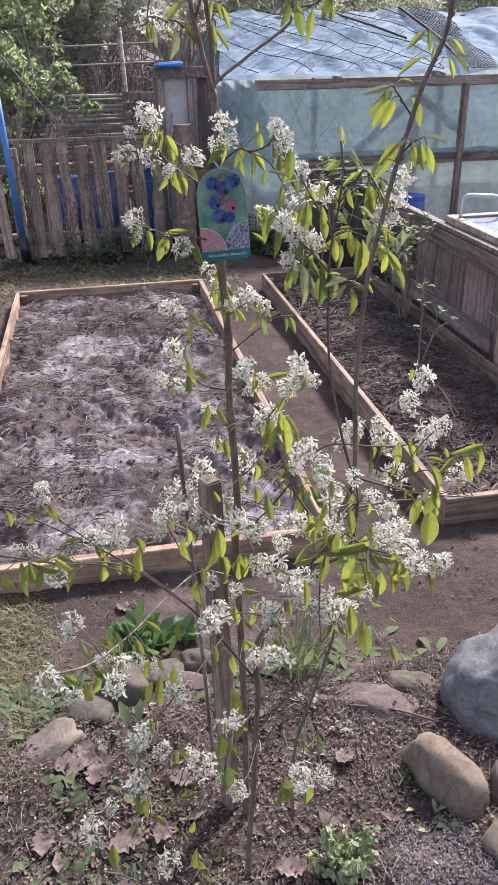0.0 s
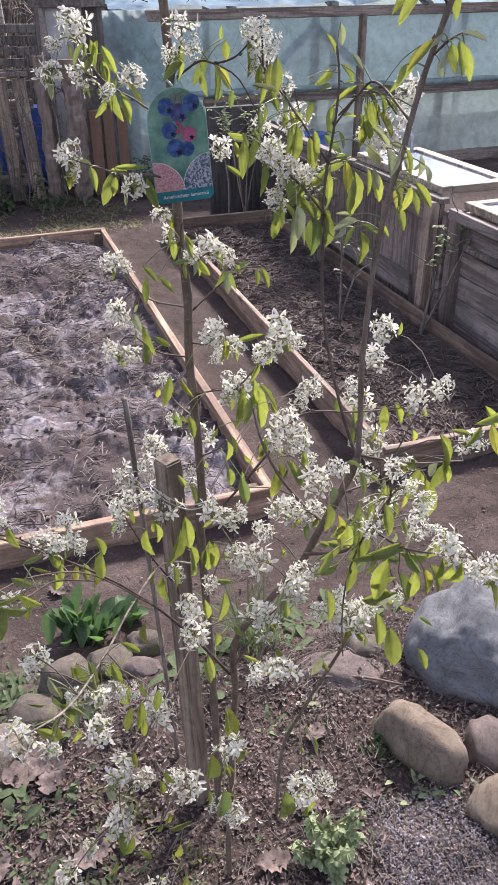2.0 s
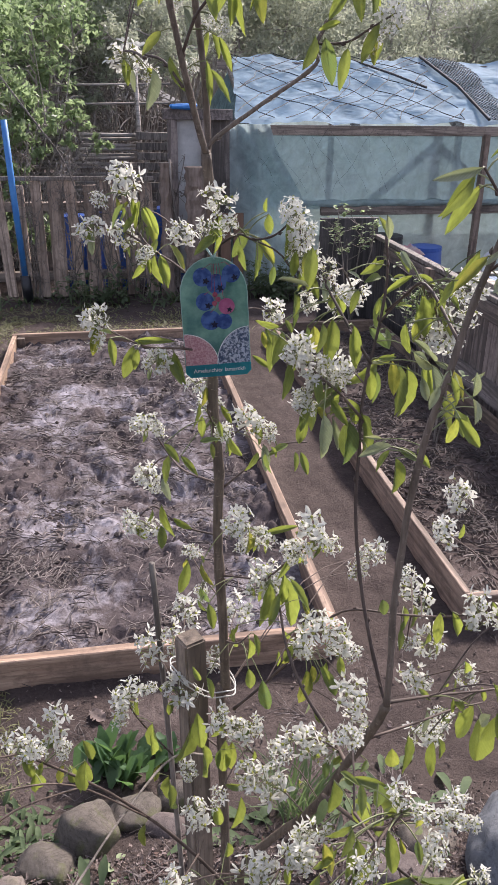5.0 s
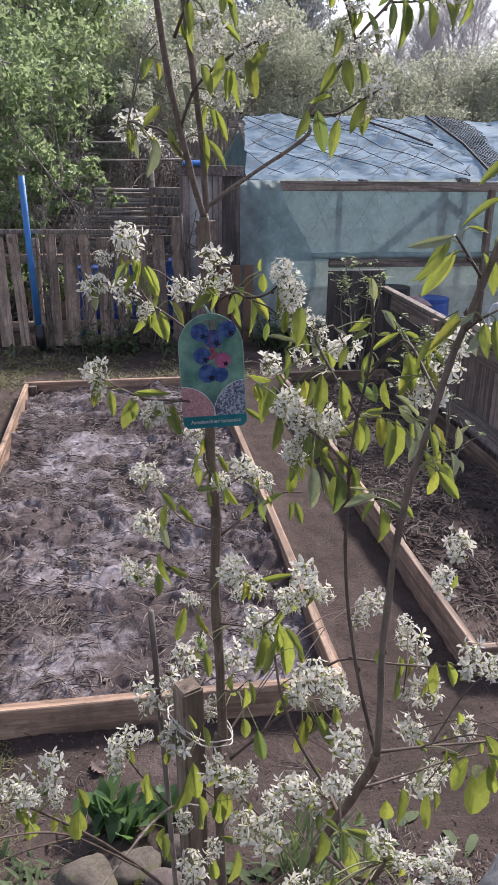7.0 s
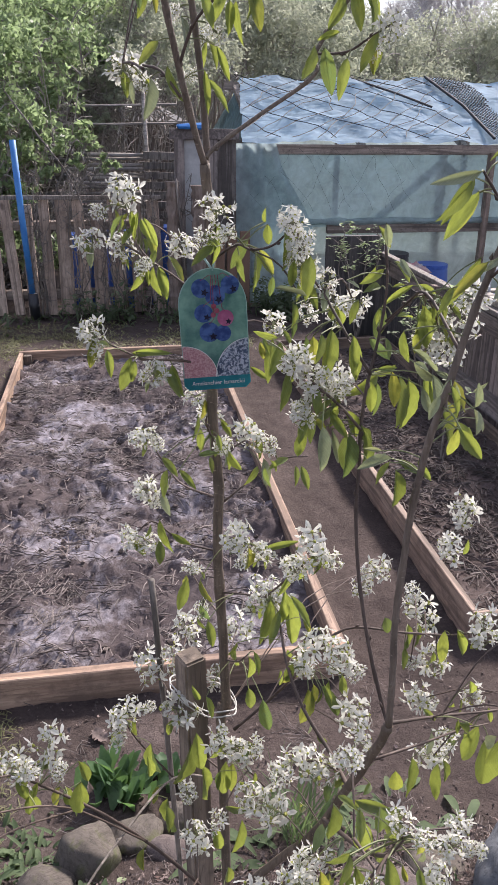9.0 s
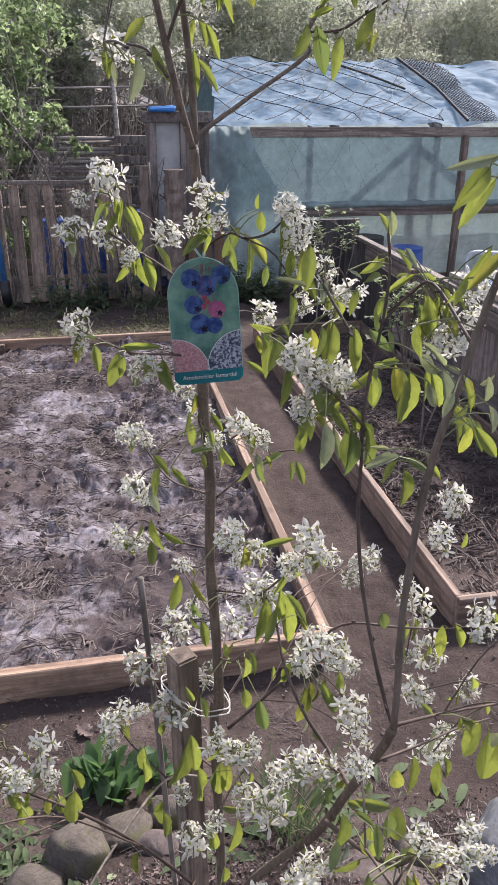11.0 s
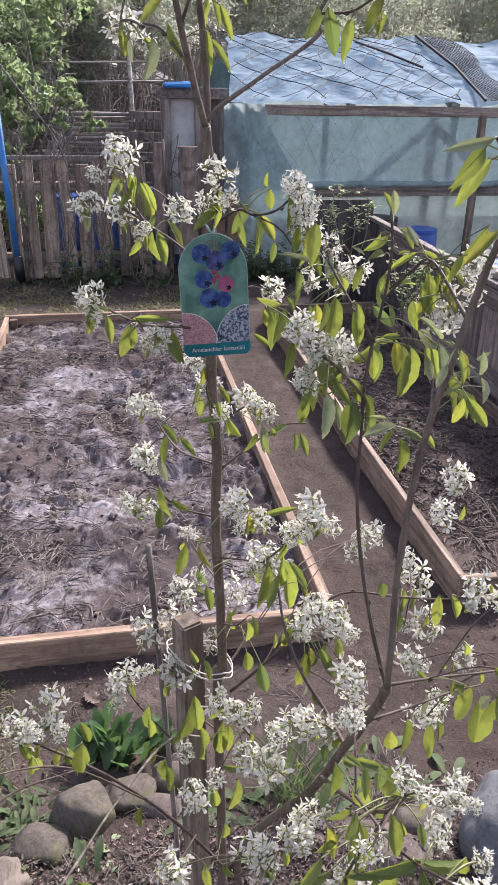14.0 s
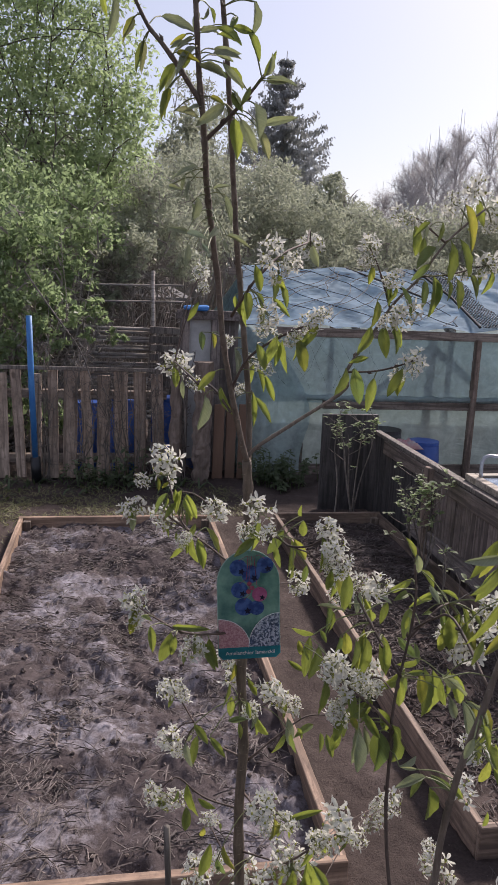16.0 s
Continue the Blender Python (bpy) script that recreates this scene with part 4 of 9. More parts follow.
# ---- trees and thickets behind ----
def leaf_quads(heap, centre, spread, count, size, r, flat=0.0, droop=0.0):
    for _ in range(count):
        p = centre + Vector((r.gauss(0, spread[0]), r.gauss(0, spread[1]), r.gauss(0, spread[2])))
        if p.z < 0.1:
            p.z = r.uniform(0.1, 0.7)
        d = Vector((r.gauss(0, 1), r.gauss(0, 1), r.gauss(0, 1) - droop)).normalized()
        s = d.orthogonal().normalized()
        s.rotate(Matrix.Rotation(r.uniform(0, 6.28), 3, d))
        ln, wd = size * r.uniform(0.6, 1.3), size * r.uniform(0.28, 0.5)
        heap.add([p - d * ln * 0.5, p + s * wd * 0.5, p + d * ln * 0.5, p - s * wd * 0.5], [(0, 1, 2, 3)])


def limb(heap, a, d, length, r0, depth, r, tips, up=0.2, kinks=4):
    pts, p, dd = [Vector(a)], Vector(a), Vector(d).normalized()
    for k in range(kinks):
        dd = (dd + Vector((r.gauss(0, 0.16), r.gauss(0, 0.16), r.gauss(0, 0.12) + up * 0.15))).normalized()
        p = p + dd * (length / kinks)
        pts.append(p.copy())
    radii = [r0 * (1 - 0.72 * k / kinks) for k in range(kinks + 1)]
    heap.add(*tube(pts, radii, 6 if r0 > 0.02 else 4, False))
    if depth == 0:
        tips.append(pts[-1])
        tips.append(pts[-2])
        return
    for k in range(3 + (depth > 1)):
        i = r.randint(1, kinks)
        nd = (dd + Vector((r.gauss(0, 0.7), r.gauss(0, 0.7), r.gauss(0.15, 0.45)))).normalized()
        limb(heap, pts[i], nd, length * r.uniform(0.5, 0.75), max(radii[i] * 0.6, 0.014), depth - 1, r, tips, up, kinks)


def spruce(x, y, height, seed, broad=0.43):
    r = random.Random(seed)
    t = thing("spruce", x, y, 0, "dark pointed spruce with drooping tiers of branches", "tree")
    vs, fs = tube([(0, 0, 0), (0, 0, height * 0.5), (0, 0, height)], [height * 0.018, height * 0.011, 0.01], 8)
    mesh_part("trunk", [tuple(v) for v in vs], fs, M_TREE_BARK, t)
    c = Heap()
    z = height * 0.08
    while z < height * 0.985:
        reach = (height - z) * broad + 0.1
        for k in range(10):
            a, rl = r.uniform(0, 6.28), reach * r.uniform(0.62, 1.12)
            steps = int(5 + rl * 12)
            for j in range(steps):
                s = (j + 0.5) / steps
                droop = -0.3 * rl * math.sin(s * 2.3) + 0.2 * rl * s * s
                p = Vector((math.cos(a) * rl * s, math.sin(a) * rl * s, z + droop))
                w = 0.03 + 0.055 * rl * (1 - 0.6 * s)
                leaf_quads(c, p - Vector((0, 0, 0.05)), (w, w, 0.05), 6, 0.17, r, 0, 1.6)
        z += height * 0.034
    tagged(c.out("crown", M_HAZED_SPRUCE, t), kind="stuff")


def mass(heap, centre, radius, clumps, per, size, r, squash=0.85):
    """Leaves in loose clumps through an uneven ball of twigs, denser towards its outside."""
    c = Vector(centre)
    for _ in range(clumps):
        d = Vector((r.gauss(0, 1), r.gauss(0, 1), r.gauss(0, 1))).normalized()
        k = r.random() ** 0.45 * (1 + 0.35 * noise.noise(d * 2.3 + c))
        p = c + Vector((d.x * radius * k, d.y * radius * k, d.z * radius * k * squash))
        s = radius * r.uniform(0.06, 0.16)
        leaf_quads(heap, p, (s, s, s * 0.8), per, size, r)


def leafy(name, label, root, height, balls, material, size, clumps, per, seed, stems=4, trunk_r=0.07, cat="tree", wood=None):
    """A tree or bush: forked stems that reach into each mass of leaves."""
    r = random.Random(seed)
    t = thing(name, *root, label, cat)
    o = Vector(root)
    h, c = Heap(), Heap()
    for x, y, z, rad in balls:
        p = Vector((x, y, z)) - o
        for _ in range(stems):
            a = Vector((r.gauss(0, 0.15), r.gauss(0, 0.15), -0.05))
            q = p + Vector((r.gauss(0, rad * 0.5), r.gauss(0, rad * 0.5), r.gauss(0, rad * 0.4)))
            mid = Vector((q.x * 0.6, q.y * 0.6, q.z * 0.5)) + Vector((r.gauss(0, 0.2 + 0.2 * rad), r.gauss(0, 0.15), 0))
            h.add(*tube(smooth_line([a, mid, q], 4), [trunk_r * (1 - 0.1 * k) for k in range(9)], 6, False))
            for _ in range(10):
                d = Vector((r.gauss(0, 1), r.gauss(0, 1), r.gauss(0.4, 0.7))).normalized() * rad * r.uniform(0.4, 0.9)
                s = mid.lerp(q, r.uniform(0.2, 1))
                h.add(*tube([s, s + d * 0.5 + Vector((0, 0, 0.04)), s + d], [0.011, 0.007, 0.003], 4, False))
        mass(c, p, rad, int(clumps * 0.9 * rad ** 1.6), per, size, r)
    h.out("trunk", wood or M_TREE_BARK, t)
    tagged(c.out("crown", material, t), kind="stuff")


M_WILLOW_BARK = plain("willow_bark", (0.1, 0.085, 0.07), (0.2, 0.17, 0.145), 18, 0.9, 0.7, 0.02, vary=0.0)
leafy("willow", "broad willow in fresh pale green spring leaf", (-1.7, 12.6, 0), 6, [(-1.6, 12.2, 5.0, 1.25), (-0.75, 12.4, 4.55, 0.95), (-0.3, 12.2, 3.95, 0.62), (-1.5, 12.0, 3.5, 1.1), (-0.5, 12.0, 3.2, 0.8), (-2.9, 12.4, 4.4, 1.3), (-2.6, 12.2, 2.8, 1.0), (-0.9, 12.3, 5.9, 0.9), (-2.0, 12.3, 6.3, 1.1), (-0.1, 12.2, 2.75, 0.5), (-1.2, 12, 2.6, 0.8)], M_WILLOW, 0.085, 270, 17, 21, 3, 0.03, wood=M_WILLOW_BARK)
leafy("elder_bush", "leafy elder bush leaning over the fence", (-1.6, 9.3, 0), 2, [(-1.4, 9.2, 1.5, 0.42), (-0.98, 9.15, 1.5, 0.26), (-1.5, 9.3, 2.1, 0.5), (-1.15, 9.3, 2.35, 0.38), (-0.85, 9.4, 1.9, 0.3), (-1.9, 9.2, 1.2, 0.4), (-0.65, 9.9, 2.3, 0.35), (-1.2, 9.9, 2.5, 0.5), (-0.55, 9.3, 1.5, 0.18), (-1.3, 9.2, 1.1, 0.3), (-0.8, 10.4, 2.75, 0.45), (-1.6, 10.2, 2.8, 0.5), (-0.4, 10.6, 2.35, 0.25), (-1.4, 8.5, 1.95, 0.33), (-1.05, 8.5, 1.72, 0.24), (-0.78, 8.5, 1.5, 0.16), (-1.28, 8.45, 1.3, 0.22), (-0.6, 8.5, 1.28, 0.09), (-1.5, 8.5, 2.3, 0.36), (-1.1, 8.6, 2.22, 0.26), (-0.36, 9.2, 1.28, 0.13), (-1.3, 8.4, 0.6, 0.3), (-0.85, 8.5, 0.45, 0.22), (-1.7, 8.4, 0.7, 0.3), (-1.15, 8.4, 1.05, 0.18), (-0.9, 8.45, 1.2, 0.12), (-1.6, 8.35, 1.6, 0.3), (-1.28, 8.35, 1.62, 0.2), (-1.05, 8.4, 1.4, 0.14), (-1.45, 8.3, 1.15, 0.2)], M_ELDER, 0.075, 400, 11, 23, 3, 0.012, "shrub")
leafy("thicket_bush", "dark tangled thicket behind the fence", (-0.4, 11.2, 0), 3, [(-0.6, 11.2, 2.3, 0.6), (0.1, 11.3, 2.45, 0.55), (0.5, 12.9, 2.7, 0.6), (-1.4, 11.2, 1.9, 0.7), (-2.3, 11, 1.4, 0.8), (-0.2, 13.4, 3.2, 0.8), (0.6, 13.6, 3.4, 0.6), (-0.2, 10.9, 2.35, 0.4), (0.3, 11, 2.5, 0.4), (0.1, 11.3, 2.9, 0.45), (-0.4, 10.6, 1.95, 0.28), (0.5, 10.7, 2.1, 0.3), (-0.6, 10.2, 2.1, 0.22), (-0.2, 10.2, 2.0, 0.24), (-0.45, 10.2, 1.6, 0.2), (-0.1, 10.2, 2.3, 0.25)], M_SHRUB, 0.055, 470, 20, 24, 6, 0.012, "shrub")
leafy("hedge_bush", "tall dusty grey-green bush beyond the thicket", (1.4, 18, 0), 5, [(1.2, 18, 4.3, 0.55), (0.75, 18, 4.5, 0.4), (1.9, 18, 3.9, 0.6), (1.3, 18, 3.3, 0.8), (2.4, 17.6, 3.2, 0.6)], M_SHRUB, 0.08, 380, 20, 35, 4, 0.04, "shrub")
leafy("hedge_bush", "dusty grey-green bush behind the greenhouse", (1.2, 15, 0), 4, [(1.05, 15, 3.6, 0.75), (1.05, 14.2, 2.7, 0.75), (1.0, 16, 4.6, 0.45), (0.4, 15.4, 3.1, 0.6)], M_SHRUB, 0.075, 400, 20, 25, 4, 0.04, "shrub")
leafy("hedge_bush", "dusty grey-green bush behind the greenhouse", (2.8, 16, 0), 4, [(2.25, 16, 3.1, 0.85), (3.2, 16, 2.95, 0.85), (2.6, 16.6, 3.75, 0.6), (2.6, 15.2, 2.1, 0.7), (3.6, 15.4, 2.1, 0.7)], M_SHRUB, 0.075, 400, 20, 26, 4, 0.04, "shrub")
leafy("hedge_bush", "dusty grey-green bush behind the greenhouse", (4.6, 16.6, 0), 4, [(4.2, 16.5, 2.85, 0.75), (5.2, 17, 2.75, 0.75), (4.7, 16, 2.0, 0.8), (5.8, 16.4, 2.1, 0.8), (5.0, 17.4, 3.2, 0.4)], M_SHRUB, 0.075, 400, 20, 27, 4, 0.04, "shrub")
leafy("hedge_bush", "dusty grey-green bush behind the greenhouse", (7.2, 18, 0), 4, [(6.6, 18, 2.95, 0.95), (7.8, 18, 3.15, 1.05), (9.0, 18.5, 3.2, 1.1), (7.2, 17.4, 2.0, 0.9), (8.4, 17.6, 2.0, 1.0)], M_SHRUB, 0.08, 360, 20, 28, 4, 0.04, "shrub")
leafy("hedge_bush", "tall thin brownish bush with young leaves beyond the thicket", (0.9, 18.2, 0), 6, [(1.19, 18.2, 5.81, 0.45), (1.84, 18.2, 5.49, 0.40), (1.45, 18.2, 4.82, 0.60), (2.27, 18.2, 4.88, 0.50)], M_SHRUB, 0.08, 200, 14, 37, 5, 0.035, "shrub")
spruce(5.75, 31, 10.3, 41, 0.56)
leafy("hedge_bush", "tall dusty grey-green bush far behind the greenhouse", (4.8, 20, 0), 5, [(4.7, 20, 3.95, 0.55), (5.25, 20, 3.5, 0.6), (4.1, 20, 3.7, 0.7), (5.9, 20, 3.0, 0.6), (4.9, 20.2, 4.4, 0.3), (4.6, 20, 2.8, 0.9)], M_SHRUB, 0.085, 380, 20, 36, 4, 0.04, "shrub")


def alder(x, y, height, seed):
    """Tall bare tree: upright stem, rising boughs and a haze of fine twigs."""
    r = random.Random(seed)
    t = thing("bare_tree", x, y, 0, "tall bare alder with a haze of fine twigs", "tree", "bare alders")
    h, c = Heap(), Heap()
    h.add(*tube([(0, 0, 0), (r.gauss(0, 0.1), 0, height * 0.5), (r.gauss(0, 0.1), 0, height)], [0.09, 0.045, 0.008], 6, False))
    for k in range(64):
        z = height * (0.2 + 0.66 * k / 64)
        a, ln = r.uniform(0, 6.28), 0.35 + height * 0.17 * math.sin(math.pi * (0.12 + 0.85 * k / 64))
        d = Vector((math.cos(a) * 0.65, math.sin(a) * 0.65, r.uniform(0.5, 1.3))).normalized()
        p, q = Vector((0, 0, z)), Vector((0, 0, z)) + d * ln * r.uniform(0.7, 1.1)
        h.add(*tube([p, p.lerp(q, 0.5) + Vector((0, 0, -0.05)), q], [0.02, 0.014, 0.008], 4, False))
        for _ in range(26):
            s = p.lerp(q, r.uniform(0.2, 1.0))
            e = s + (d * 0.5 + Vector((r.gauss(0, 0.6), r.gauss(0, 0.6), r.gauss(0.35, 0.4)))).normalized() * r.uniform(0.25, 0.7)
            h.add(*tube([s, e], [0.008, 0.004], 3, False))
            leaf_quads(c, e, (0.12, 0.12, 0.12), 3, 0.055, r)
    h.out("trunk", M_HAZED_TWIG, t)
    tagged(c.out("crown", M_HAZED_BUD, t), kind="stuff")


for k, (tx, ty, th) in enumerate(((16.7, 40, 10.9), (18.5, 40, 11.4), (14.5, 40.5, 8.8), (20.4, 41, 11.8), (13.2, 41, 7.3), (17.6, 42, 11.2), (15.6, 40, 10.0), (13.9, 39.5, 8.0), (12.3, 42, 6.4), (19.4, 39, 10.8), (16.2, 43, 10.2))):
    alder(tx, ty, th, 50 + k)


def woodland():
    """Far edge of the wood that closes the view behind fence and greenhouse."""
    r = random.Random(77)
    t = thing("woodland_edge", 0, 24, 0, "far edge of a leafing wood behind the garden", "woodland", kind="stuff")
    c, w = Heap(), Heap()
    for k in range(46):
        x = -16 + 38 * k / 45 + r.uniform(-0.4, 0.4)
        y = r.uniform(-2.5, 3)
        top = 4.6 + 1.2 * noise.noise(Vector((x * 0.35, 0, 4))) + (1.2 if x < -1 else 0) - 0.9 * smoothstep(3, 7, x)
        for j in range(7):
            z = 0.5 + (top - 0.9) * j / 6
            mass(c, (x + r.gauss(0, 0.3), y + r.gauss(0, 0.4), z), r.uniform(0.75, 1.1) * (1.05 - 0.35 * j / 6), 62, 15, 0.12, r)
        for _ in range(8):
            a = Vector((x + r.gauss(0, 0.5), y + r.gauss(0, 0.5), -0.05))
            b = a + Vector((r.gauss(0, 0.4), r.gauss(0, 0.3), top * r.uniform(0.8, 1.08)))
            w.add(*tube([a, a.lerp(b, 0.5) + Vector((r.gauss(0, 0.15), 0, 0)), b], [0.04, 0.028, 0.01], 5, False))
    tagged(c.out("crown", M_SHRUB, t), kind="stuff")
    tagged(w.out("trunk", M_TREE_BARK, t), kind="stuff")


woodland()


# ---- stones of the rockery ----
def rock(name, centre, size, turn, material, label, seed, rough=0.16, facets=0):
    bm = bmesh.new()
    bmesh.ops.create_icosphere(bm, subdivisions=5 if size[0] > 0.12 else 4, radius=1.0)
    off = Vector((seed * 3.7, seed * 1.3, seed * 2.1))
    rr = random.Random(seed)
    cuts = [(Vector((rr.gauss(0, 1), rr.gauss(0, 1), rr.gauss(0.3, 0.8))).normalized(), rr.uniform(0.66, 0.86)) for _ in range(facets)]
    for v in bm.verts:
        d = v.co.normalized()
        k = 1 + rough * noise.fractal(d * 1.1 + off, 1, 2, 3) + 0.11 * noise.noise(d * 2.4 + off) + 0.04 * noise.noise(d * 7 + off) + 0.02 * noise.noise(d * 16 + off)
        p = d * k
        for cn, ch in cuts:
            over = p.dot(cn) - ch
            if over > 0:
                p -= cn * over * 0.85
        p = Vector([math.copysign(abs(c) ** (0.86 if rough < 0.25 else 0.74), c) for c in p])
        v.co = Vector((p.x * size[0], p.y * size[1], p.z * size[2]))
    ob = part(name, bm, material, None, smooth=True)
    ob.matrix_basis = pose(*centre, *turn)
    return tagged(ob, label, "stone", "rockery stones")


rock("boulder", (0.6, 1.9, 0.148), (0.187, 0.152, 0.186), (14, -16, 30), M_STONE_GREY, "large bluish-grey granite boulder in the rockery", 3, 0.22, 0)
rock("stone", (0.312, 1.665, 0.178), (0.056, 0.115, 0.082), (0, 6, 24), M_STONE_BROWN, "smooth brown oval stone in the rockery", 5, 0.1, 0)
rock("stone", (0.47, 1.61, 0.16), (0.065, 0.075, 0.055), (0, 0, 40), M_STONE_PINK, "smooth pinkish-brown stone beside the boulder", 7, 0.16, 2)
rock("stone", (0.405, 1.47, 0.175), (0.08, 0.065, 0.065), (0, 0, 10), M_STONE_BROWN, "rounded brown stone half sunk in soil", 9, 0.16, 2)
rock("stone", (0.238, 1.945, 0.118), (0.135, 0.085, 0.055), (0, 0, -25), M_STONE_PINK, "flat reddish-brown stone sunk in mulch", 11, 0.2, 4)
rock("stone", (0.345, 2.0, 0.115), (0.085, 0.055, 0.06), (0, 0, -10), M_STONE_MOSSY, "flat grey stone at the edge of the rockery", 13, 0.2, 3)
rock("stone", (-0.423, 2.16, 0.12), (0.074, 0.064, 0.07), (0, 10, 20), M_STONE_MOSSY, "blunt mossy brown-grey fieldstone edging the rockery", 15, 0.3, 6)
rock("stone", (-0.515, 2.085, 0.12), (0.074, 0.06, 0.052), (0, 0, -15), M_STONE_MOSSY, "blunt mossy brown-grey fieldstone edging the rockery", 17, 0.3, 6)
rock("stone", (-0.318, 2.225, 0.09), (0.066, 0.055, 0.048), (0, 0, 10), M_STONE_MOSSY, "low brown-grey fieldstone edging the rockery", 19, 0.28, 5)
rock("stone", (-0.65, 1.965, 0.13), (0.12, 0.07, 0.042), (0, -14, 28), M_STONE_SLAB, "flat angular brownish slab edging the rockery", 21, 0.3, 6)
rock("stone", (-0.2, 2.27, 0.08), (0.055, 0.05, 0.04), (0, 0, 0), M_STONE_MOSSY, "small grey stone edging the rockery", 23, 0.28, 4)
rock("stone", (-0.235, 2.16, 0.115), (0.05, 0.034, 0.02), (0, 4, -12), M_STONE_PINK, "thin pale flat stone lying beside the stake", 27, 0.2, 4)


# ---- low plants ----
def blade(base, d, length, width, arch, heap, seg=5, fold=0.25, blunt=False):
    """A strap or lance leaf that rises along d and arches over."""
    d = Vector(d).normalized()
    side = d.cross(Vector((0, 0, 1)))
    side = side.normalized() if side.length > 0.05 else Vector((1, 0, 0))
    vs, fs = [], []
    p = Vector(base)
    dd = d.copy()
    for k in range(seg + 1):
        t = k / seg
        w = width * (math.sin(math.pi * min(1, 0.12 + t * 0.88)) ** 0.8) * 0.5
        if blunt:
            w = width * 0.5 * min(1, 0.15 + 1.5 * t) * math.sqrt(max(0.02, 1 - max(0, (t - 0.5) / 0.5) ** 2.4)) * (1 + 0.12 * math.sin(k * 2.3 + length * 900))
        n = side.cross(dd).normalized()
        vs += [p - side * w + n * w * fold, p.copy(), p + side * w + n * w * fold]
        dd = (dd + Vector((0, 0, -arch / seg))).normalized()
        p = p + dd * (length / seg)
    for k in range(seg):
        a = 3 * k
        fs += [(a, a + 1, a + 4, a + 3), (a + 1, a + 2, a + 5, a + 4)]
    heap.add(vs, fs)


def clump(name, x, y, label, count, length, width, material, seed, spread=0.05, arch=0.8, upright=1.2, cat="plant", each=False):
    r = random.Random(seed)
    h = Heap()
    for _ in range(count):
        a = r.uniform(0, 6.28)
        bx, by = x + r.gauss(0, spread), y + r.gauss(0, spread)
        blade((bx, by, lie(bx, by) - 0.004), (math.cos(a), math.sin(a), upright * r.uniform(0.5, 1.5)), length * r.uniform(0.55, 1.15), width * r.uniform(0.7, 1.2), arch * r.uniform(0.5, 1.4), h, blunt=each)
    if each:
        t = thing(name, x, y, lie(x, y), label, cat)
        for k in range(count):
            vs = [Vector(v) - t.location for v in h.v[18 * k:18 * k + 18]]
            mesh_part("leaf", [tuple(v) for v in vs], [tuple(i - 18 * k for i in f) for f in h.f[10 * k:10 * k + 10]], material, t, "", True)
        return t
    ob = h.out(name, material, None, smooth=True)
    return tagged(ob, label, cat, kind="stuff")


clump("dock_plant", -0.36, 2.4, "lush green dock rosette with upright leaves", 46, 0.125, 0.042, M_DOCK, 1, 0.035, 0.45, 2.4, each=True)
clump("dock_plant", -0.27, 2.42, "lush green dock rosette with upright leaves", 16, 0.1, 0.038, M_DOCK, 2, 0.03, 0.7, 1.8, each=True)
clump("weed_patch", -0.62, 2.2, "low green weeds beside the edging stones", 170, 0.06, 0.013, M_WEED, 3, 0.075, 0.9, 1.0)
clump("weed_plant", -0.46, 2.02, "broad green leaves growing among the stones", 6, 0.075, 0.026, M_WEED, 4, 0.04, 0.7, 1.0, each=True)
clump("grass_tuft", 0.07, 2.14, "tuft of long thin green grass blades", 75, 0.25, 0.005, M_WEED, 5, 0.03, 0.8, 2.5, "grass")
clump("weed_plant", 0.33, 2.17, "broad-leaved green weeds at the rockery edge", 34, 0.1, 0.028, M_WEED, 6, 0.075, 0.9, 0.35, each=True)
clump("weed_plant", 0.18, 2.14, "broad-leaved green weeds at the rockery edge", 22, 0.085, 0.024, M_WEED, 7, 0.05, 0.9, 0.35, each=True)
clump("weed_plant", -0.1, 2.12, "broad-leaved green weeds behind the stake", 26, 0.11, 0.026, M_WEED, 17, 0.07, 1.1, 0.6, each=True)
clump("seedling_tuft", 0.235, 1.7, "tiny bright green seedling tuft in mulch", 60, 0.04, 0.006, M_WEED, 8, 0.018, 0.5, 1.6)
clump("seedling_tuft", -0.42, 1.62, "small green weeds among dry leaves", 40, 0.04, 0.009, M_WEED, 9, 0.05, 0.5, 1.2)
clump("seedling_tuft", -0.5, 1.78, "small green weeds among dry leaves", 22, 0.04, 0.014, M_WEED, 10, 0.05, 0.5, 0.9)
clump("seedling_tuft", -0.56, 1.66, "small green weeds among dry leaves", 16, 0.04, 0.015, M_WEED, 12, 0.04, 0.5, 0.8)
clump("seedling_tuft", -0.36, 1.76, "low yellow-green cushion of weeds in mulch", 70, 0.028, 0.006, M_GRASS, 31, 0.035, 0.5, 1.4)
clump("seedling_tuft", -0.47, 1.56, "low green cushion of weeds in mulch", 60, 0.03, 0.006, M_WEED, 32, 0.03, 0.5, 1.4)
clump("seedling_tuft", -0.25, 1.58, "low yellow-green cushion of weeds in mulch", 50, 0.028, 0.006, M_GRASS, 33, 0.03, 0.5, 1.4)
clump("weed_plant", -0.6, 2.06, "broad green leaves growing over the edging stones", 7, 0.06, 0.02, M_WEED, 34, 0.04, 0.6, 1.0, each=True)
clump("weed_plant", -0.36, 2.1, "broad green leaves growing among the stones", 4, 0.07, 0.026, M_SAGE, 35, 0.03, 0.6, 1.1, each=True)
clump("weed_plant", -0.6, 1.84, "broad round-leaved weed in the mulch", 9, 0.055, 0.026, M_WEED, 51, 0.035, 0.5, 0.9, each=True)
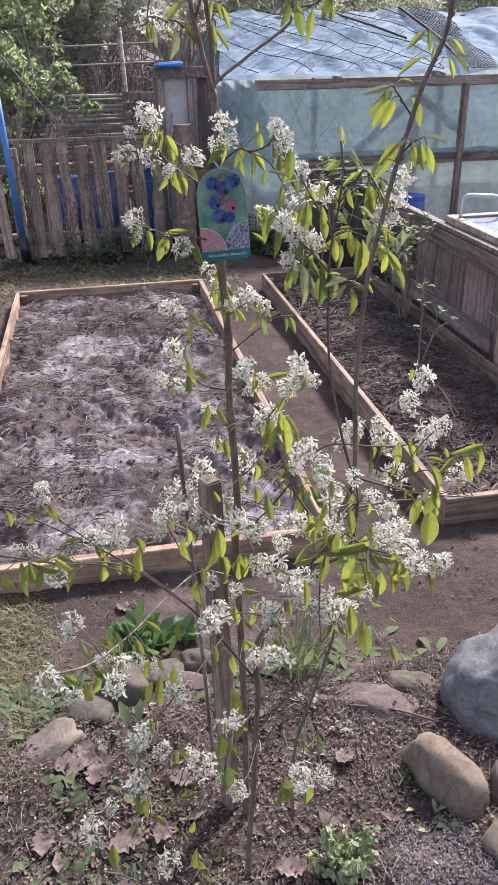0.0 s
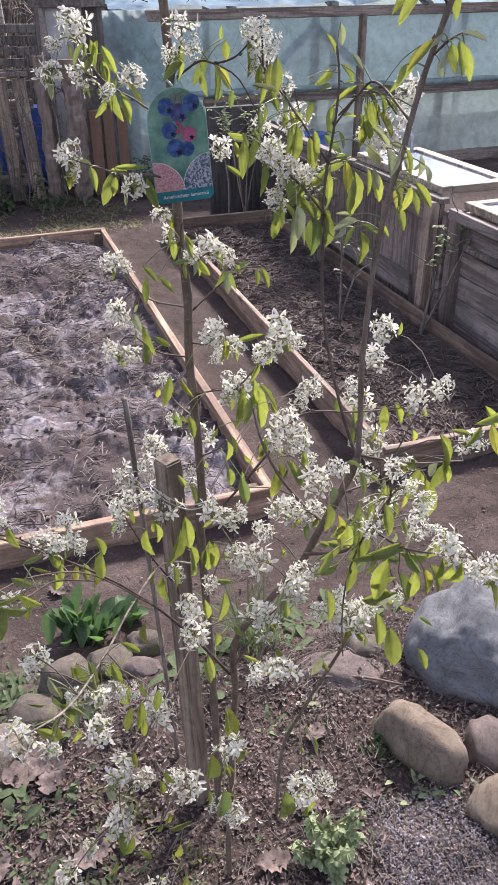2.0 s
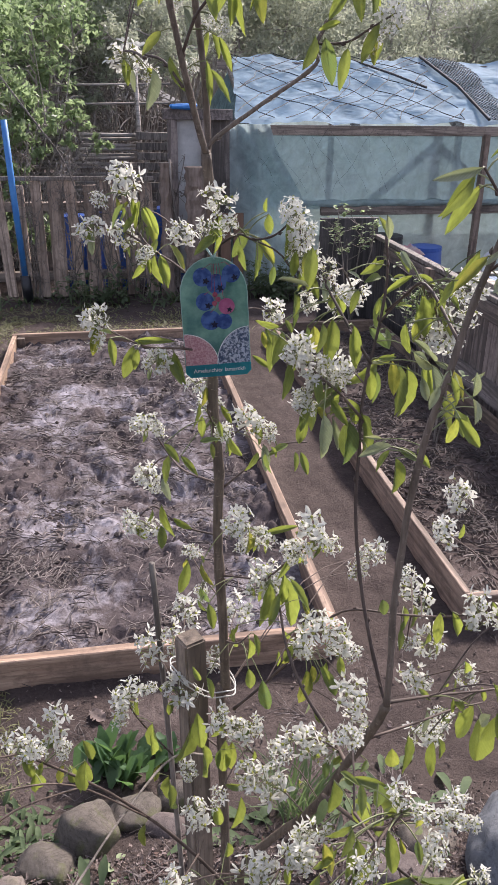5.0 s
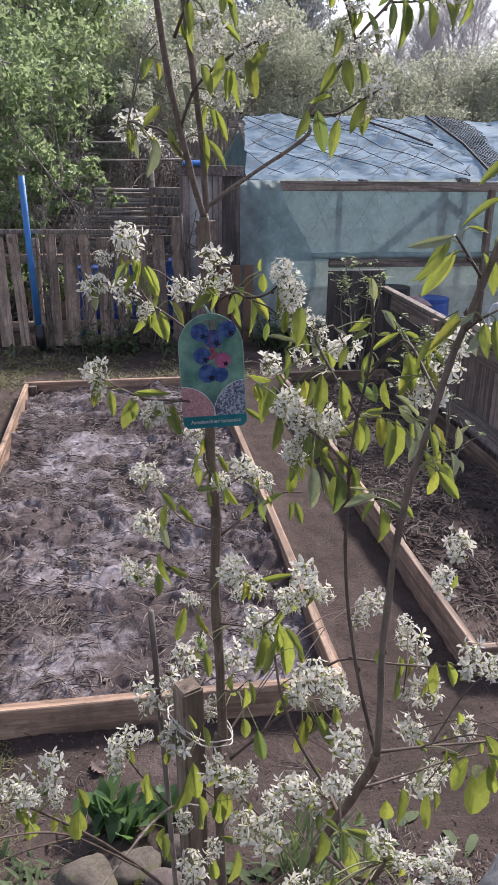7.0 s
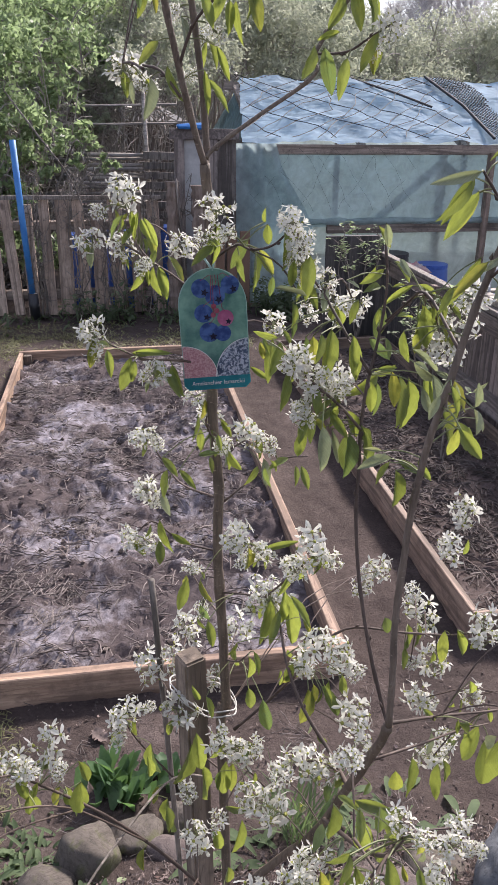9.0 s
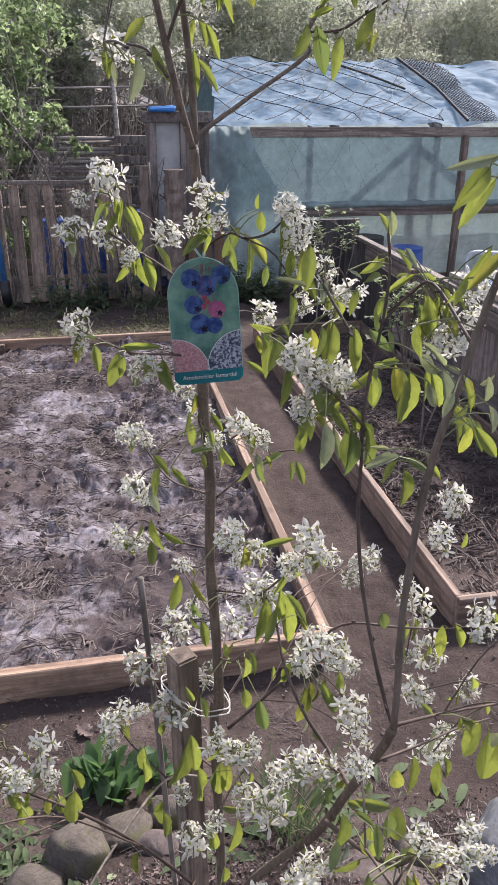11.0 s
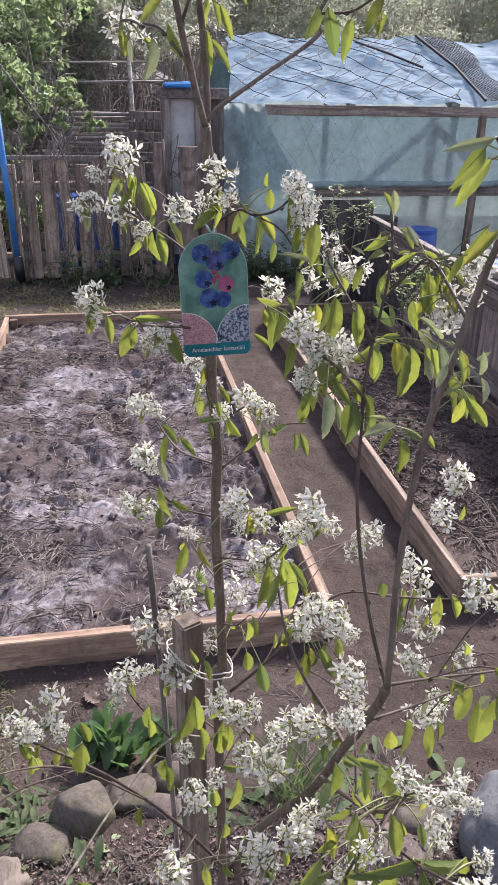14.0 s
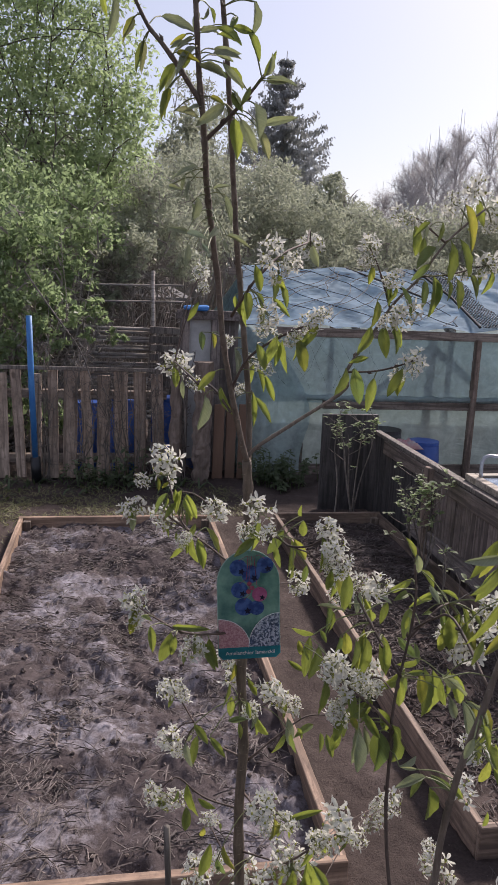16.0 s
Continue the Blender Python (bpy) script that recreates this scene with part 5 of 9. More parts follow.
clump("weed_plant", -0.63, 1.62, "broad round-leaved weed in the mulch", 9, 0.055, 0.025, M_WEED, 52, 0.04, 0.5, 0.9, each=True)
clump("weed_plant", -0.53, 1.52, "small round-leaved weed in the mulch", 9, 0.05, 0.022, M_WEED, 53, 0.03, 0.5, 0.6, each=True)
clump("weed_plant", 0.26, 1.58, "small pale-edged weed beside the brown stone", 14, 0.045, 0.016, M_SAGE, 54, 0.025, 0.5, 1.0, each=True)
clump("seedling_tuft", 0.33, 1.5, "small pale-green seedlings beside a stone", 14, 0.035, 0.014, M_SAGE, 11, 0.03, 0.5, 1.2)
clump("seedling_tuft", 0.02, 1.86, "small pale-green seedlings in mulch", 12, 0.035, 0.014, M_SAGE, 13, 0.03, 0.5, 1.2)
clump("seedling_tuft", -0.3, 1.72, "small yellow-green seedlings in mulch", 14, 0.03, 0.014, M_GRASS, 14, 0.05, 0.5, 1.0)
clump("fence_weeds", -0.55, 7.75, "dark green weeds growing along the fence foot", 90, 0.15, 0.022, M_WEED_DARK, 15, 0.22, 1.0, 1.2)
clump("fence_weeds", 0.15, 7.72, "dark green weeds growing along the fence foot", 70, 0.16, 0.022, M_WEED_DARK, 16, 0.16, 1.0, 1.2)
clump("fence_weeds", -1.3, 7.75, "dark green weeds growing along the fence foot", 80, 0.14, 0.02, M_WEED_DARK, 26, 0.2, 1.0, 1.2)
def leafy_weeds(x, y, count, seed):
    """Branching weeds with small round leaves."""
    r = random.Random(seed)
    h = Heap()
    for _ in range(count):
        bx, by = x + r.gauss(0, 0.18), y + r.gauss(0, 0.1)
        top = Vector((bx + r.gauss(0, 0.05), by + r.gauss(0, 0.04), lie(bx, by) + r.uniform(0.1, 0.34)))
        foot = Vector((bx, by, lie(bx, by) - 0.01))
        h.add(*tube([foot, foot.lerp(top, 0.5), top], [0.004, 0.003, 0.002], 4, False))
        for _ in range(16):
            q, a = foot.lerp(top, r.uniform(0.3, 1.05)), r.uniform(0, 6.28)
            blade(q, (math.cos(a), math.sin(a), r.uniform(-0.2, 0.8)), r.uniform(0.03, 0.07), r.uniform(0.025, 0.045), 0.8, h, 4, 0.2, True)
    tagged(h.out("greenhouse_weeds", M_WEED_DARK, None, smooth=True), "leafy dark green weeds in front of the greenhouse", "plant", kind="stuff")


leafy_weeds(1.15, 7.75, 46, 18)
leafy_weeds(-0.42, 7.72, 22, 19)


def sage_plant():
    r = random.Random(4)
    h, s = Heap(), Heap()
    bx, by = 0.0, 1.5
    for k in range(26):
        a = r.uniform(0, 6.28)
        top = Vector((bx + math.cos(a) * r.uniform(0.01, 0.085), by + math.sin(a) * r.uniform(0.01, 0.08), lie(bx, by) + r.uniform(0.03, 0.135)))
        foot = Vector((bx + r.gauss(0, 0.015), by + r.gauss(0, 0.015), lie(bx, by)))
        s.add(*tube([foot, (foot + top) / 2 + Vector((0, 0, 0.02)), top], [0.002, 0.0016, 0.001], 5, False))
        for j in range(36):
            t = r.uniform(0.3, 1.0)
            p = foot.lerp(top, t)
            b = r.uniform(0, 6.28)
            blade(p, (math.cos(b), math.sin(b), r.uniform(-0.5, 0.7)), r.uniform(0.009, 0.02), r.uniform(0.008, 0.014), 1.6, h, 5, r.uniform(0.3, 0.9), True)
    t = thing("perennial_clump", 0, 0, 0, "clump of downy grey-green rounded leaves on short stems", "plant")
    tagged(h.out("leaves", M_SAGE, t, smooth=True), kind="stuff")
    s.out("stems", M_STALK, t)


sage_plant()


def berry_bush(x, y, tops, label, seed, z=0.1, leafiness=15):
    """Bare thin canes with small new leaves along the upper part."""
    r = random.Random(seed)
    t = thing("berry_bush", 0, 0, 0, label, "shrub", "young berry bushes")
    c = Heap()
    for tx, ty, tz in tops:
        a, b = Vector((x + r.gauss(0, 0.012), y + r.gauss(0, 0.012), z - 0.05)), Vector((tx, ty, tz))
        pts = smooth_line([a, a.lerp(b, 0.4) + Vector((r.gauss(0, 0.012), 0, 0)), a.lerp(b, 0.75) + Vector((r.gauss(0, 0.012), 0, 0.01)), b], 4)
        vs, fs = tube(pts, [0.0075 - 0.005 * k / len(pts) for k in range(len(pts))], 6)
        mesh_part("cane", [tuple(v) for v in vs], fs, M_ROD, t, smooth=True)
        for _ in range(7):
            p = pts[int(len(pts) * r.uniform(0.45, 0.98))]
            q = p + Vector((r.gauss(0, 0.07), r.gauss(0, 0.03), r.uniform(0.02, 0.11)))
            vs, fs = tube([p, p.lerp(q, 0.5) + Vector((r.gauss(0, 0.012), 0, 0)), q], [0.0032, 0.0025, 0.0014], 5, False)
            mesh_part("side_shoot", [tuple(v) for v in vs], fs, M_ROD, t, smooth=True)
            pts.append(q)
        for k in range(leafiness):
            p = pts[int(len(pts) * r.uniform(0.5, 0.99))]
            for _ in range(3):
                ang = r.uniform(0, 6.28)
                blade(p + Vector((r.gauss(0, 0.01), r.gauss(0, 0.01), r.gauss(0, 0.01))), (math.cos(ang), math.sin(ang), r.uniform(0.1, 1)), r.uniform(0.026, 0.048), r.uniform(0.018, 0.03), 0.6, c, 3)
    tagged(c.out("leaves", M_WILLOW, t), kind="stuff")


berry_bush(1.58, 5.2, [(1.4, 5.2, 0.63), (1.5, 5.25, 0.6), (1.6, 5.22, 0.68), (1.66, 5.2, 0.66), (1.7, 5.3, 0.5), (1.46, 5.15, 0.5)], "young berry bush with thin canes in the bed", 3)
berry_bush(1.52, 6.5, [(1.37, 6.52, 0.86), (1.44, 6.5, 0.74), (1.64, 6.5, 0.84), (1.57, 6.52, 0.8)], "young berry bush with thin canes behind the bed", 4)
berry_bush(1.4, 6.55, [(1.375, 6.54, 0.8)], "single pale cane tied upright behind the bed", 5, leafiness=3)
berry_bush(1.6, 3.95, [(1.69, 3.93, 0.6), (1.83, 3.9, 0.62), (1.66, 3.92, 0.5)], "young berry bush with knotted thin canes in the bed", 6, leafiness=5)
berry_bush(1.3, 4.25, [(1.31, 4.3, 0.62), (1.36, 4.22, 0.4)], "thin young sapling in the bed", 7, leafiness=3)


M_VARIEGATED = foliage("cream_edged_leaf", (0.36, 0.38, 0.25), (0.52, 0.52, 0.38), (0.4, 0.44, 0.24), 0.35, 0.7, False)
for _k, (_x, _y) in enumerate(((0.277, 1.741), (0.339, 1.607), (0.464, 1.648), (0.136, 1.875), (0.064, 1.980))):
    clump("seedling", _x, _y, "small cream-edged seedling beside the rockery stones", 7, 0.034, 0.017, M_VARIEGATED, 70 + _k, 0.012, 0.5, 0.7, each=True)
vs, fs = tube(smooth_line([(0.163, 1.943, lie(0.163, 1.943) + 0.012), (0.268, 1.897, lie(0.268, 1.897) + 0.012), (0.367, 1.839, lie(0.367, 1.839) + 0.012)], 4), [0.0032, 0.0034, 0.0036, 0.0035, 0.0034, 0.0032, 0.003, 0.0026, 0.002], 7)
tagged(mesh_part("fallen_twig", [tuple(v) for v in vs], fs, M_TWIG, smooth=True), "thin dry brown twig lying by the stones", "twig")


# ---- straw, litter and crumbs ----
def straw(name, label, x0, x1, y0, y1, z, count, seed, material=None, lo=0.03, hi=0.12, rad=0.0011, heap_amp=0.0, heap_seed=0):
    r = random.Random(seed)
    h = Heap()
    bx, by, ba, left = x0, y0, 0.0, 0
    for _ in range(count):
        if left <= 0:
            bx, by, ba, left = r.uniform(x0, x1), r.uniform(y0, y1), r.uniform(0, 6.28), r.choice((1, 1, 5, 9, 14))
        left -= 1
        p = Vector((min(max(r.gauss(bx, 0.025), x0), x1), min(max(r.gauss(by, 0.025), y0), y1), z))
        if heap_amp:
            p.z = soil_height(p.x, p.y, z, heap_amp, heap_seed) + 0.002
            if noise.noise(Vector((p.x * 3.1, p.y * 3.1, 4.4))) < r.uniform(-0.7, 0.25):
                continue
        else:
            p.z = lie(p.x, p.y) + 0.002
        p.z += abs(r.gauss(0, 0.007))
        a, ln = r.gauss(ba, 0.55), r.uniform(lo, hi)
        d = Vector((math.cos(a), math.sin(a), r.gauss(0, 0.16)))
        q = Vector((-d.y, d.x, 0)) * r.gauss(0, 0.05) * ln
        h.add(*tube([p - d * ln / 2, p + q * 0.6 + Vector((0, 0, ln * 0.06)), p + d * ln / 2], [rad * r.uniform(0.6, 1.4)] * 3, 3, False))
    tagged(h.out(name, material or M_STRAW), label, "straw", kind="stuff")


straw("bed_straw", "dry straw and dead stalks on the ash-dusted soil", -0.96, 0.31, 2.84, 6.28, 0.088, 9000, 1, None, 0.02, 0.1, 0.0018, 0.095, 3)
M_DEAD_STALK = plain("dead_stalks", (0.055, 0.044, 0.04), (0.2, 0.165, 0.15), 30, 0.9, 0.2, 0.002, vary=0.5, island=True)
straw("bed_straw", "dead stalks on the dark bed soil", 0.89, 1.63, 2.92, 6.28, 0.088, 9000, 2, M_DEAD_STALK, 0.02, 0.085, 0.0024, 0.042, 8)
straw("mulch_twigs", "thin dry twigs and stems on the mulch", -0.8, 0.7, 1.2, 2.1, 0.155, 1700, 3, None, 0.012, 0.06, 0.001)
straw("path_twigs", "scattered dry stems on the trodden earth", -0.9, 1.2, 2.1, 2.8, 0.012, 260, 4, None, 0.02, 0.08, 0.0009)


def chips(name, label, count, seed, material, x0, x1, y0, y1, lo, hi, kind="leaf", oval=False):
    r = random.Random(seed)
    h = Heap()
    for _ in range(count):
        x, y = r.uniform(x0, x1), r.uniform(y0, y1)
        if oval and ((2 * x - x0 - x1) / (x1 - x0)) ** 2 + ((2 * y - y0 - y1) / (y1 - y0)) ** 2 > r.uniform(0.3, 1) + 0.5 * noise.noise(Vector((x * 9, y * 9, 3))):
            continue
        z = lie(x, y) + abs(r.gauss(0, 0.006))
        a, s = r.uniform(0, 6.28), r.uniform(lo, hi)
        c, n = math.cos(a), math.sin(a)
        if kind == "leaf":
            tilt, curl = r.gauss(0, 0.35), r.uniform(0.1, 0.5)
            u, v = Vector((c, n, tilt)), Vector((-n, c, r.gauss(0, 0.35)))
            p = Vector((x, y, z + 0.003))
            w = s * r.uniform(0.18, 0.6)
            h.add([p - u * s / 2 + Vector((0, 0, curl * s * 0.4)), p - v * w / 2 + Vector((0, 0, curl * w * 0.3)), p, p + v * w / 2 + Vector((0, 0, curl * w * 0.3)), p + u * s / 2 + Vector((0, 0, curl * s * 0.4))],
                  [(0, 1, 2), (0, 2, 3), (2, 1, 4), (3, 2, 4)])
        else:
            vs = []
            for k in range(6):
                d = [(1, 0, 0), (-1, 0, 0), (0, 1, 0), (0, -1, 0), (0, 0, 1), (0, 0, -1)][k]
                vs.append(Vector((x, y, z - 0.18 * s)) + Vector(d) * s * 0.5 * r.uniform(0.6, 1.3) + Vector((r.gauss(0, 0.1), r.gauss(0, 0.1), 0)) * s)
            h.add(vs, [(0, 2, 4), (2, 1, 4), (1, 3, 4), (3, 0, 4), (2, 0, 5), (1, 2, 5), (3, 1, 5), (0, 3, 5)])
    tagged(h.out(name, material), label, "litter", kind="stuff")


chips("leaf_litter", "dry brown and pinkish leaf fragments on the mulch", 30000, 5, M_LITTER, -0.95, 0.85, 0.95, 2.1, 0.004, 0.017)
chips("leaf_litter", "sparse dry leaf fragments on the trodden earth", 900, 6, M_LITTER, -1.0, 1.6, 2.1, 2.8, 0.005, 0.02)
chips("large_dry_leaves", "large curled dry brown leaves", 22, 7, M_LITTER, -0.8, 0.6, 1.3, 2.0, 0.04, 0.08)
chips("soil_crumbs", "loose soil crumbs on the planted mound", 7000, 8, M_CLOD, -0.95, 0.85, 0.95, 2.2, 0.003, 0.009, "clod")
M_BLEACHED = plain("bleached_litter", (0.22, 0.185, 0.165), (0.45, 0.39, 0.35), 60, 0.85, 0.2, 0.001, vary=0.4, island=True)
chips("bleached_litter", "small bleached leaf and petal scraps on the mulch", 2000, 41, M_BLEACHED, -0.95, 0.85, 0.95, 2.08, 0.004, 0.012)
M_RUSSET = plain("russet_litter", (0.075, 0.044, 0.034), (0.2, 0.124, 0.1), 60, 0.85, 0.2, 0.001, vary=0.4, island=True)
chips("russet_litter", "small russet leaf scraps on the mulch", 5000, 42, M_RUSSET, -0.95, 0.85, 0.95, 2.08, 0.005, 0.016)
chips("soil_crumbs", "loose soil crumbs on the path", 2600, 9, M_CLOD, -1.0, 1.7, 2.1, 6.3, 0.003, 0.008, "clod")
M_ASH_CLOD = plain("ash_crumbs", (0.2, 0.185, 0.195), (0.5, 0.468, 0.49), 70, 0.95, 0.5, 0.003, vary=0.35, island=True)
chips("ash_crumbs", "pale grey ash-coated crumbs beside the plants", 17000, 10, M_ASH_CLOD, 0.06, 0.38, 1.26, 1.6, 0.0015, 0.0055, "clod", True)


def bed_clods(name, label, x0, x1, y0, y1, count, seed, material, lo, hi, amp, heap):
    r = random.Random(seed)
    h = Heap()
    for _ in range(count):
        x, y, s = r.uniform(x0, x1), r.uniform(y0, y1), lo + (hi - lo) * r.random() ** 3
        if noise.noise(Vector((x * 2.4, y * 2.4, 7))) < r.uniform(-0.5, 0.2):
            continue
        z = soil_height(x, y, 0.088, amp, heap) + 0.15 * s
        bm_v = []
        for d in ((1, 0, 0), (-1, 0, 0), (0, 1, 0), (0, -1, 0), (0, 0, 1), (0, 0, -1), (0.6, 0.6, 0.6), (-0.6, 0.6, 0.6), (-0.6, -0.6, 0.6), (0.6, -0.6, 0.6)):
            bm_v.append(Vector((x, y, z)) + Vector(d) * s * 0.5 * r.uniform(0.7, 1.25))
        h.add(bm_v, [(0, 6, 9), (6, 4, 9), (2, 7, 6), (7, 4, 6), (1, 8, 7), (8, 4, 7), (3, 9, 8), (9, 4, 8), (0, 2, 6), (2, 1, 7), (1, 3, 8), (3, 0, 9), (0, 5, 2), (2, 5, 1), (1, 5, 3), (3, 5, 0)])
    tagged(h.out(name, material), label, "soil", kind="stuff")


bed_clods("bed_clods", "ash-dusted soil clods", -0.96, 0.31, 2.84, 6.28, 1500, 21, M_CLOD, 0.006, 0.03, 0.095, 3)
bed_clods("bed_clods", "dark soil clods", 0.89, 1.63, 2.92, 6.28, 3000, 22, M_DARK_SOIL, 0.006, 0.03, 0.042, 8)


def dry_leaf(x, y, length, turn, seed):
    """A fallen leaf: lobed outline, folded on its midrib, curled at the edge."""
    r = random.Random(seed)
    h, n = 0.35 * length, 12
    vs, fs = [], []
    for k in range(n + 1):
        t = k / n
        w = length * 0.34 * math.sin(math.pi * min(0.985, 0.06 + 0.92 * t)) ** 0.7 * (1 + 0.28 * math.sin(k * 2.6 + seed)) + 0.0008
        for q in (-1, -0.6, -0.25, 0.25, 0.6, 1):
            z = 0.004 + h * (0.28 * abs(q) ** 1.5 + 0.5 * (t - 0.45) ** 2) + 0.2 * length * abs(noise.noise(Vector((t * 5 + seed, q * 2.8, 1))))
            vs.append(((t - 0.5) * length, q * w, max(z, -0.002)))
    for k in range(n):
        for j in range(5):
            a = k * 6 + j
            fs.append((a, a + 1, a + 7, a + 6))
    ob = mesh_part("dry_leaf", vs, fs, M_LITTER, None, smooth=True)
    ob.matrix_basis = pose(x, y, lie(x, y) + 0.004, r.uniform(-9, 9), r.uniform(-9, 9), turn)
    tagged(ob, "large curled dry brown leaf lying on the mulch", "dry leaf", "fallen leaves")


for _k, (_x, _y, _s) in enumerate(((-0.55, 1.9, 0.1), (-0.49, 1.87, 0.09), (-0.52, 1.93, 0.07), (-0.44, 1.66, 0.08), (-0.62, 1.7, 0.07), (-0.3, 1.8, 0.06), (0.1, 1.78, 0.06), (0.42, 1.36, 0.06), (-0.1, 1.52, 0.07), (-0.36, 1.67, 0.06), (-0.41, 2.62, 0.06), (0.02, 1.62, 0.05))):
    dry_leaf(_x, _y, _s, 67 * _k, 30 + _k)


def tiny_weeds():
    """Scattered small seedlings with paired round leaves."""
    r = random.Random(19)
    h = Heap()
    for _ in range(560):
        x, y = r.uniform(-0.85, 0.6), r.uniform(1.15, 2.05)
        if noise.noise(Vector((x * 4, y * 4, 2.2))) - 0.5 * smoothstep(-0.5, 0.1, x) < r.uniform(-0.5, 0.2):
            continue
        a = r.uniform(0, 6.28)
        for j in range(r.randint(2, 5)):
            b = a + j * 2.2
            blade((x, y, lie(x, y)), (math.cos(b), math.sin(b), r.uniform(0.4, 1.3)), r.uniform(0.008, 0.019), r.uniform(0.003, 0.008), 0.7, h, 3, 0.2)
    tagged(h.out("tiny_seedlings", M_WEED), "scattered tiny green seedlings in the mulch", "plant", kind="stuff")


tiny_weeds()


def grass_patch():
    r = random.Random(9)
    h = Heap()
    for _ in range(26000):
        x, y = r.uniform(-1.9, -0.5), r.uniform(1.7, 2.76)
        edge = 0.3 * noise.noise(Vector((x * 3, y * 3, 2))) + 0.1 * noise.noise(Vector((x * 11, y * 11, 5)))
        if r.random() > smoothstep(-0.6, -0.78, x + 0.4 * edge) * smoothstep(-1.85, -1.1, x + edge) * smoothstep(1.75, 2.05, y + 0.5 * edge):
            continue
        a = r.uniform(0, 6.28)
        blade((x, y, lie(x, y) - 0.003), (math.cos(a), math.sin(a), r.uniform(0.6, 2)), r.uniform(0.022, 0.055), 0.0032, 1.1, h, 3, 0.1)
    for _ in range(1500):
        x, y = r.uniform(-2.2, -1.05), r.uniform(2.6, 7.7)
        a = r.uniform(0, 6.28)
        blade((x, y, lie(x, y) - 0.003), (math.cos(a), math.sin(a), r.uniform(0.6, 2)), r.uniform(0.04, 0.1), 0.005, 0.9, h, 3, 0.1)
    for _ in range(5000):
        x, y = r.uniform(-1.5, 0.75), r.uniform(6.45, 7.65)
        if noise.noise(Vector((x * 3, y * 3, 6))) < r.uniform(-0.5, 0.2):
            continue
        a = r.uniform(0, 6.28)
        blade((x, y, lie(x, y) - 0.003), (math.cos(a), math.sin(a), r.uniform(0.5, 1.6)), r.uniform(0.03, 0.07), 0.008, 0.9, h, 3, 0.1)
    tagged(h.out("thin_grass", M_GRASS), "thin dry and green grass on bare earth", "grass", kind="stuff")


grass_patch()


# ---- the young serviceberry ----
ROOT = Vector((-0.16, 1.65, 0.13))
serviceberry = thing("serviceberry_tree", *ROOT, "young serviceberry tree in white blossom with backlit leaves", "tree")
NODES = []
leaf_rng, flower_rng = random.Random(12), random.Random(13)


def stem(name, points, r0, r1, material):
    line = smooth_line(points, 5)
    if name == "twig":
        r0, r1 = r0 * 0.72, r1 * 0.8
    NODES.extend(line)
    n = len(line)
    radii = [r0 + (r1 - r0) * k / (n - 1) for k in range(n)]
    for k in range(0, n, 7):
        radii[k] *= 1.16
    sides = 12 if r0 > 0.004 else 7
    vs, fs = tube([p - ROOT for p in line], radii, sides)
    for v in vs:
        v += Vector((noise.noise(v * 55), noise.noise(v * 55 + Vector((3, 1, 0))), noise.noise(v * 55 + Vector((0, 5, 2))))) * r0 * 0.14
    # resting buds along the shoot
    for k in range(4, n - 1, 6):
        p, ax = line[k] - ROOT, (line[k + 1] - line[k]).normalized()
        side = ax.orthogonal().normalized()
        side.rotate(Matrix.Rotation(k * 2.4, 3, ax))
        b = p + side * radii[k] * 0.7
        o = len(vs)
        bv, bf = tube([b, b + side * 0.0016 + ax * 0.002, b + side * 0.0016 + ax * 0.0055], [0.0011, 0.0013, 0.0003], 5)
        vs += bv
        fs += [tuple(i + o for i in f) for f in bf]
    return mesh_part(name, [tuple(v) for v in vs], fs, material, serviceberry, smooth=True)


def nearest(p):
    return min(NODES, key=lambda q: (q - p).length_squared + 0.3 * max(0.0, q.z - p.z) ** 2)


def flower(vs, fs, cvs, cfs, p, face, size, r):
    """Five narrow petals round a small green-yellow centre."""
    face = face.normalized()
    a = face.orthogonal().normalized()
    b = face.cross(a)
    spin, cup = r.uniform(0, 6.28), r.uniform(-0.7, 0.9)
    for k in range(5):
        t = spin + 2 * math.pi * k / 5 + r.gauss(0, 0.24)
        d = (a * math.cos(t) + b * math.sin(t) + face * (cup + r.gauss(0, 0.32))).normalized()
        s = face.cross(d).normalized()
        n = d.cross(s)
        ln, w = size * r.uniform(0.7, 1.25), size * r.uniform(0.13, 0.23)
        bend = r.uniform(-0.55, 0.3) * ln
        o = len(vs)
        vs += [p + d * ln * 0.08 - s * w * 0.25, p + d * ln * 0.08 + s * w * 0.25,
               p + d * ln * 0.45 - s * w + n * w * 0.3, p + d * ln * 0.45, p + d * ln * 0.45 + s * w + n * w * 0.3,
               p + d * ln * 0.8 - s * w * 0.95 + n * (bend * 0.6 + w * 0.2), p + d * ln * 0.8 + n * bend * 0.5, p + d * ln * 0.8 + s * w * 0.95 + n * (bend * 0.6 + w * 0.2),
               p + d * ln + n * bend]
        fs += [(o, o + 3, o + 2), (o, o + 1, o + 3), (o + 1, o + 4, o + 3), (o + 2, o + 3, o + 6, o + 5), (o + 3, o + 4, o + 7, o + 6), (o + 5, o + 6, o + 8), (o + 6, o + 7, o + 8)]
    o = len(cvs)
    rad = size * 0.19
    cvs += [p + (a * math.cos(q) + b * math.sin(q)) * rad for q in (0, 1.05, 2.09, 3.14, 4.19, 5.24)] + [p + face * rad * 0.8, p - face * rad * 1.4]
    cfs += [(o + k, o + (k + 1) % 6, o + 6) for k in range(6)] + [(o + (k + 1) % 6, o + k, o + 7) for k in range(6)]


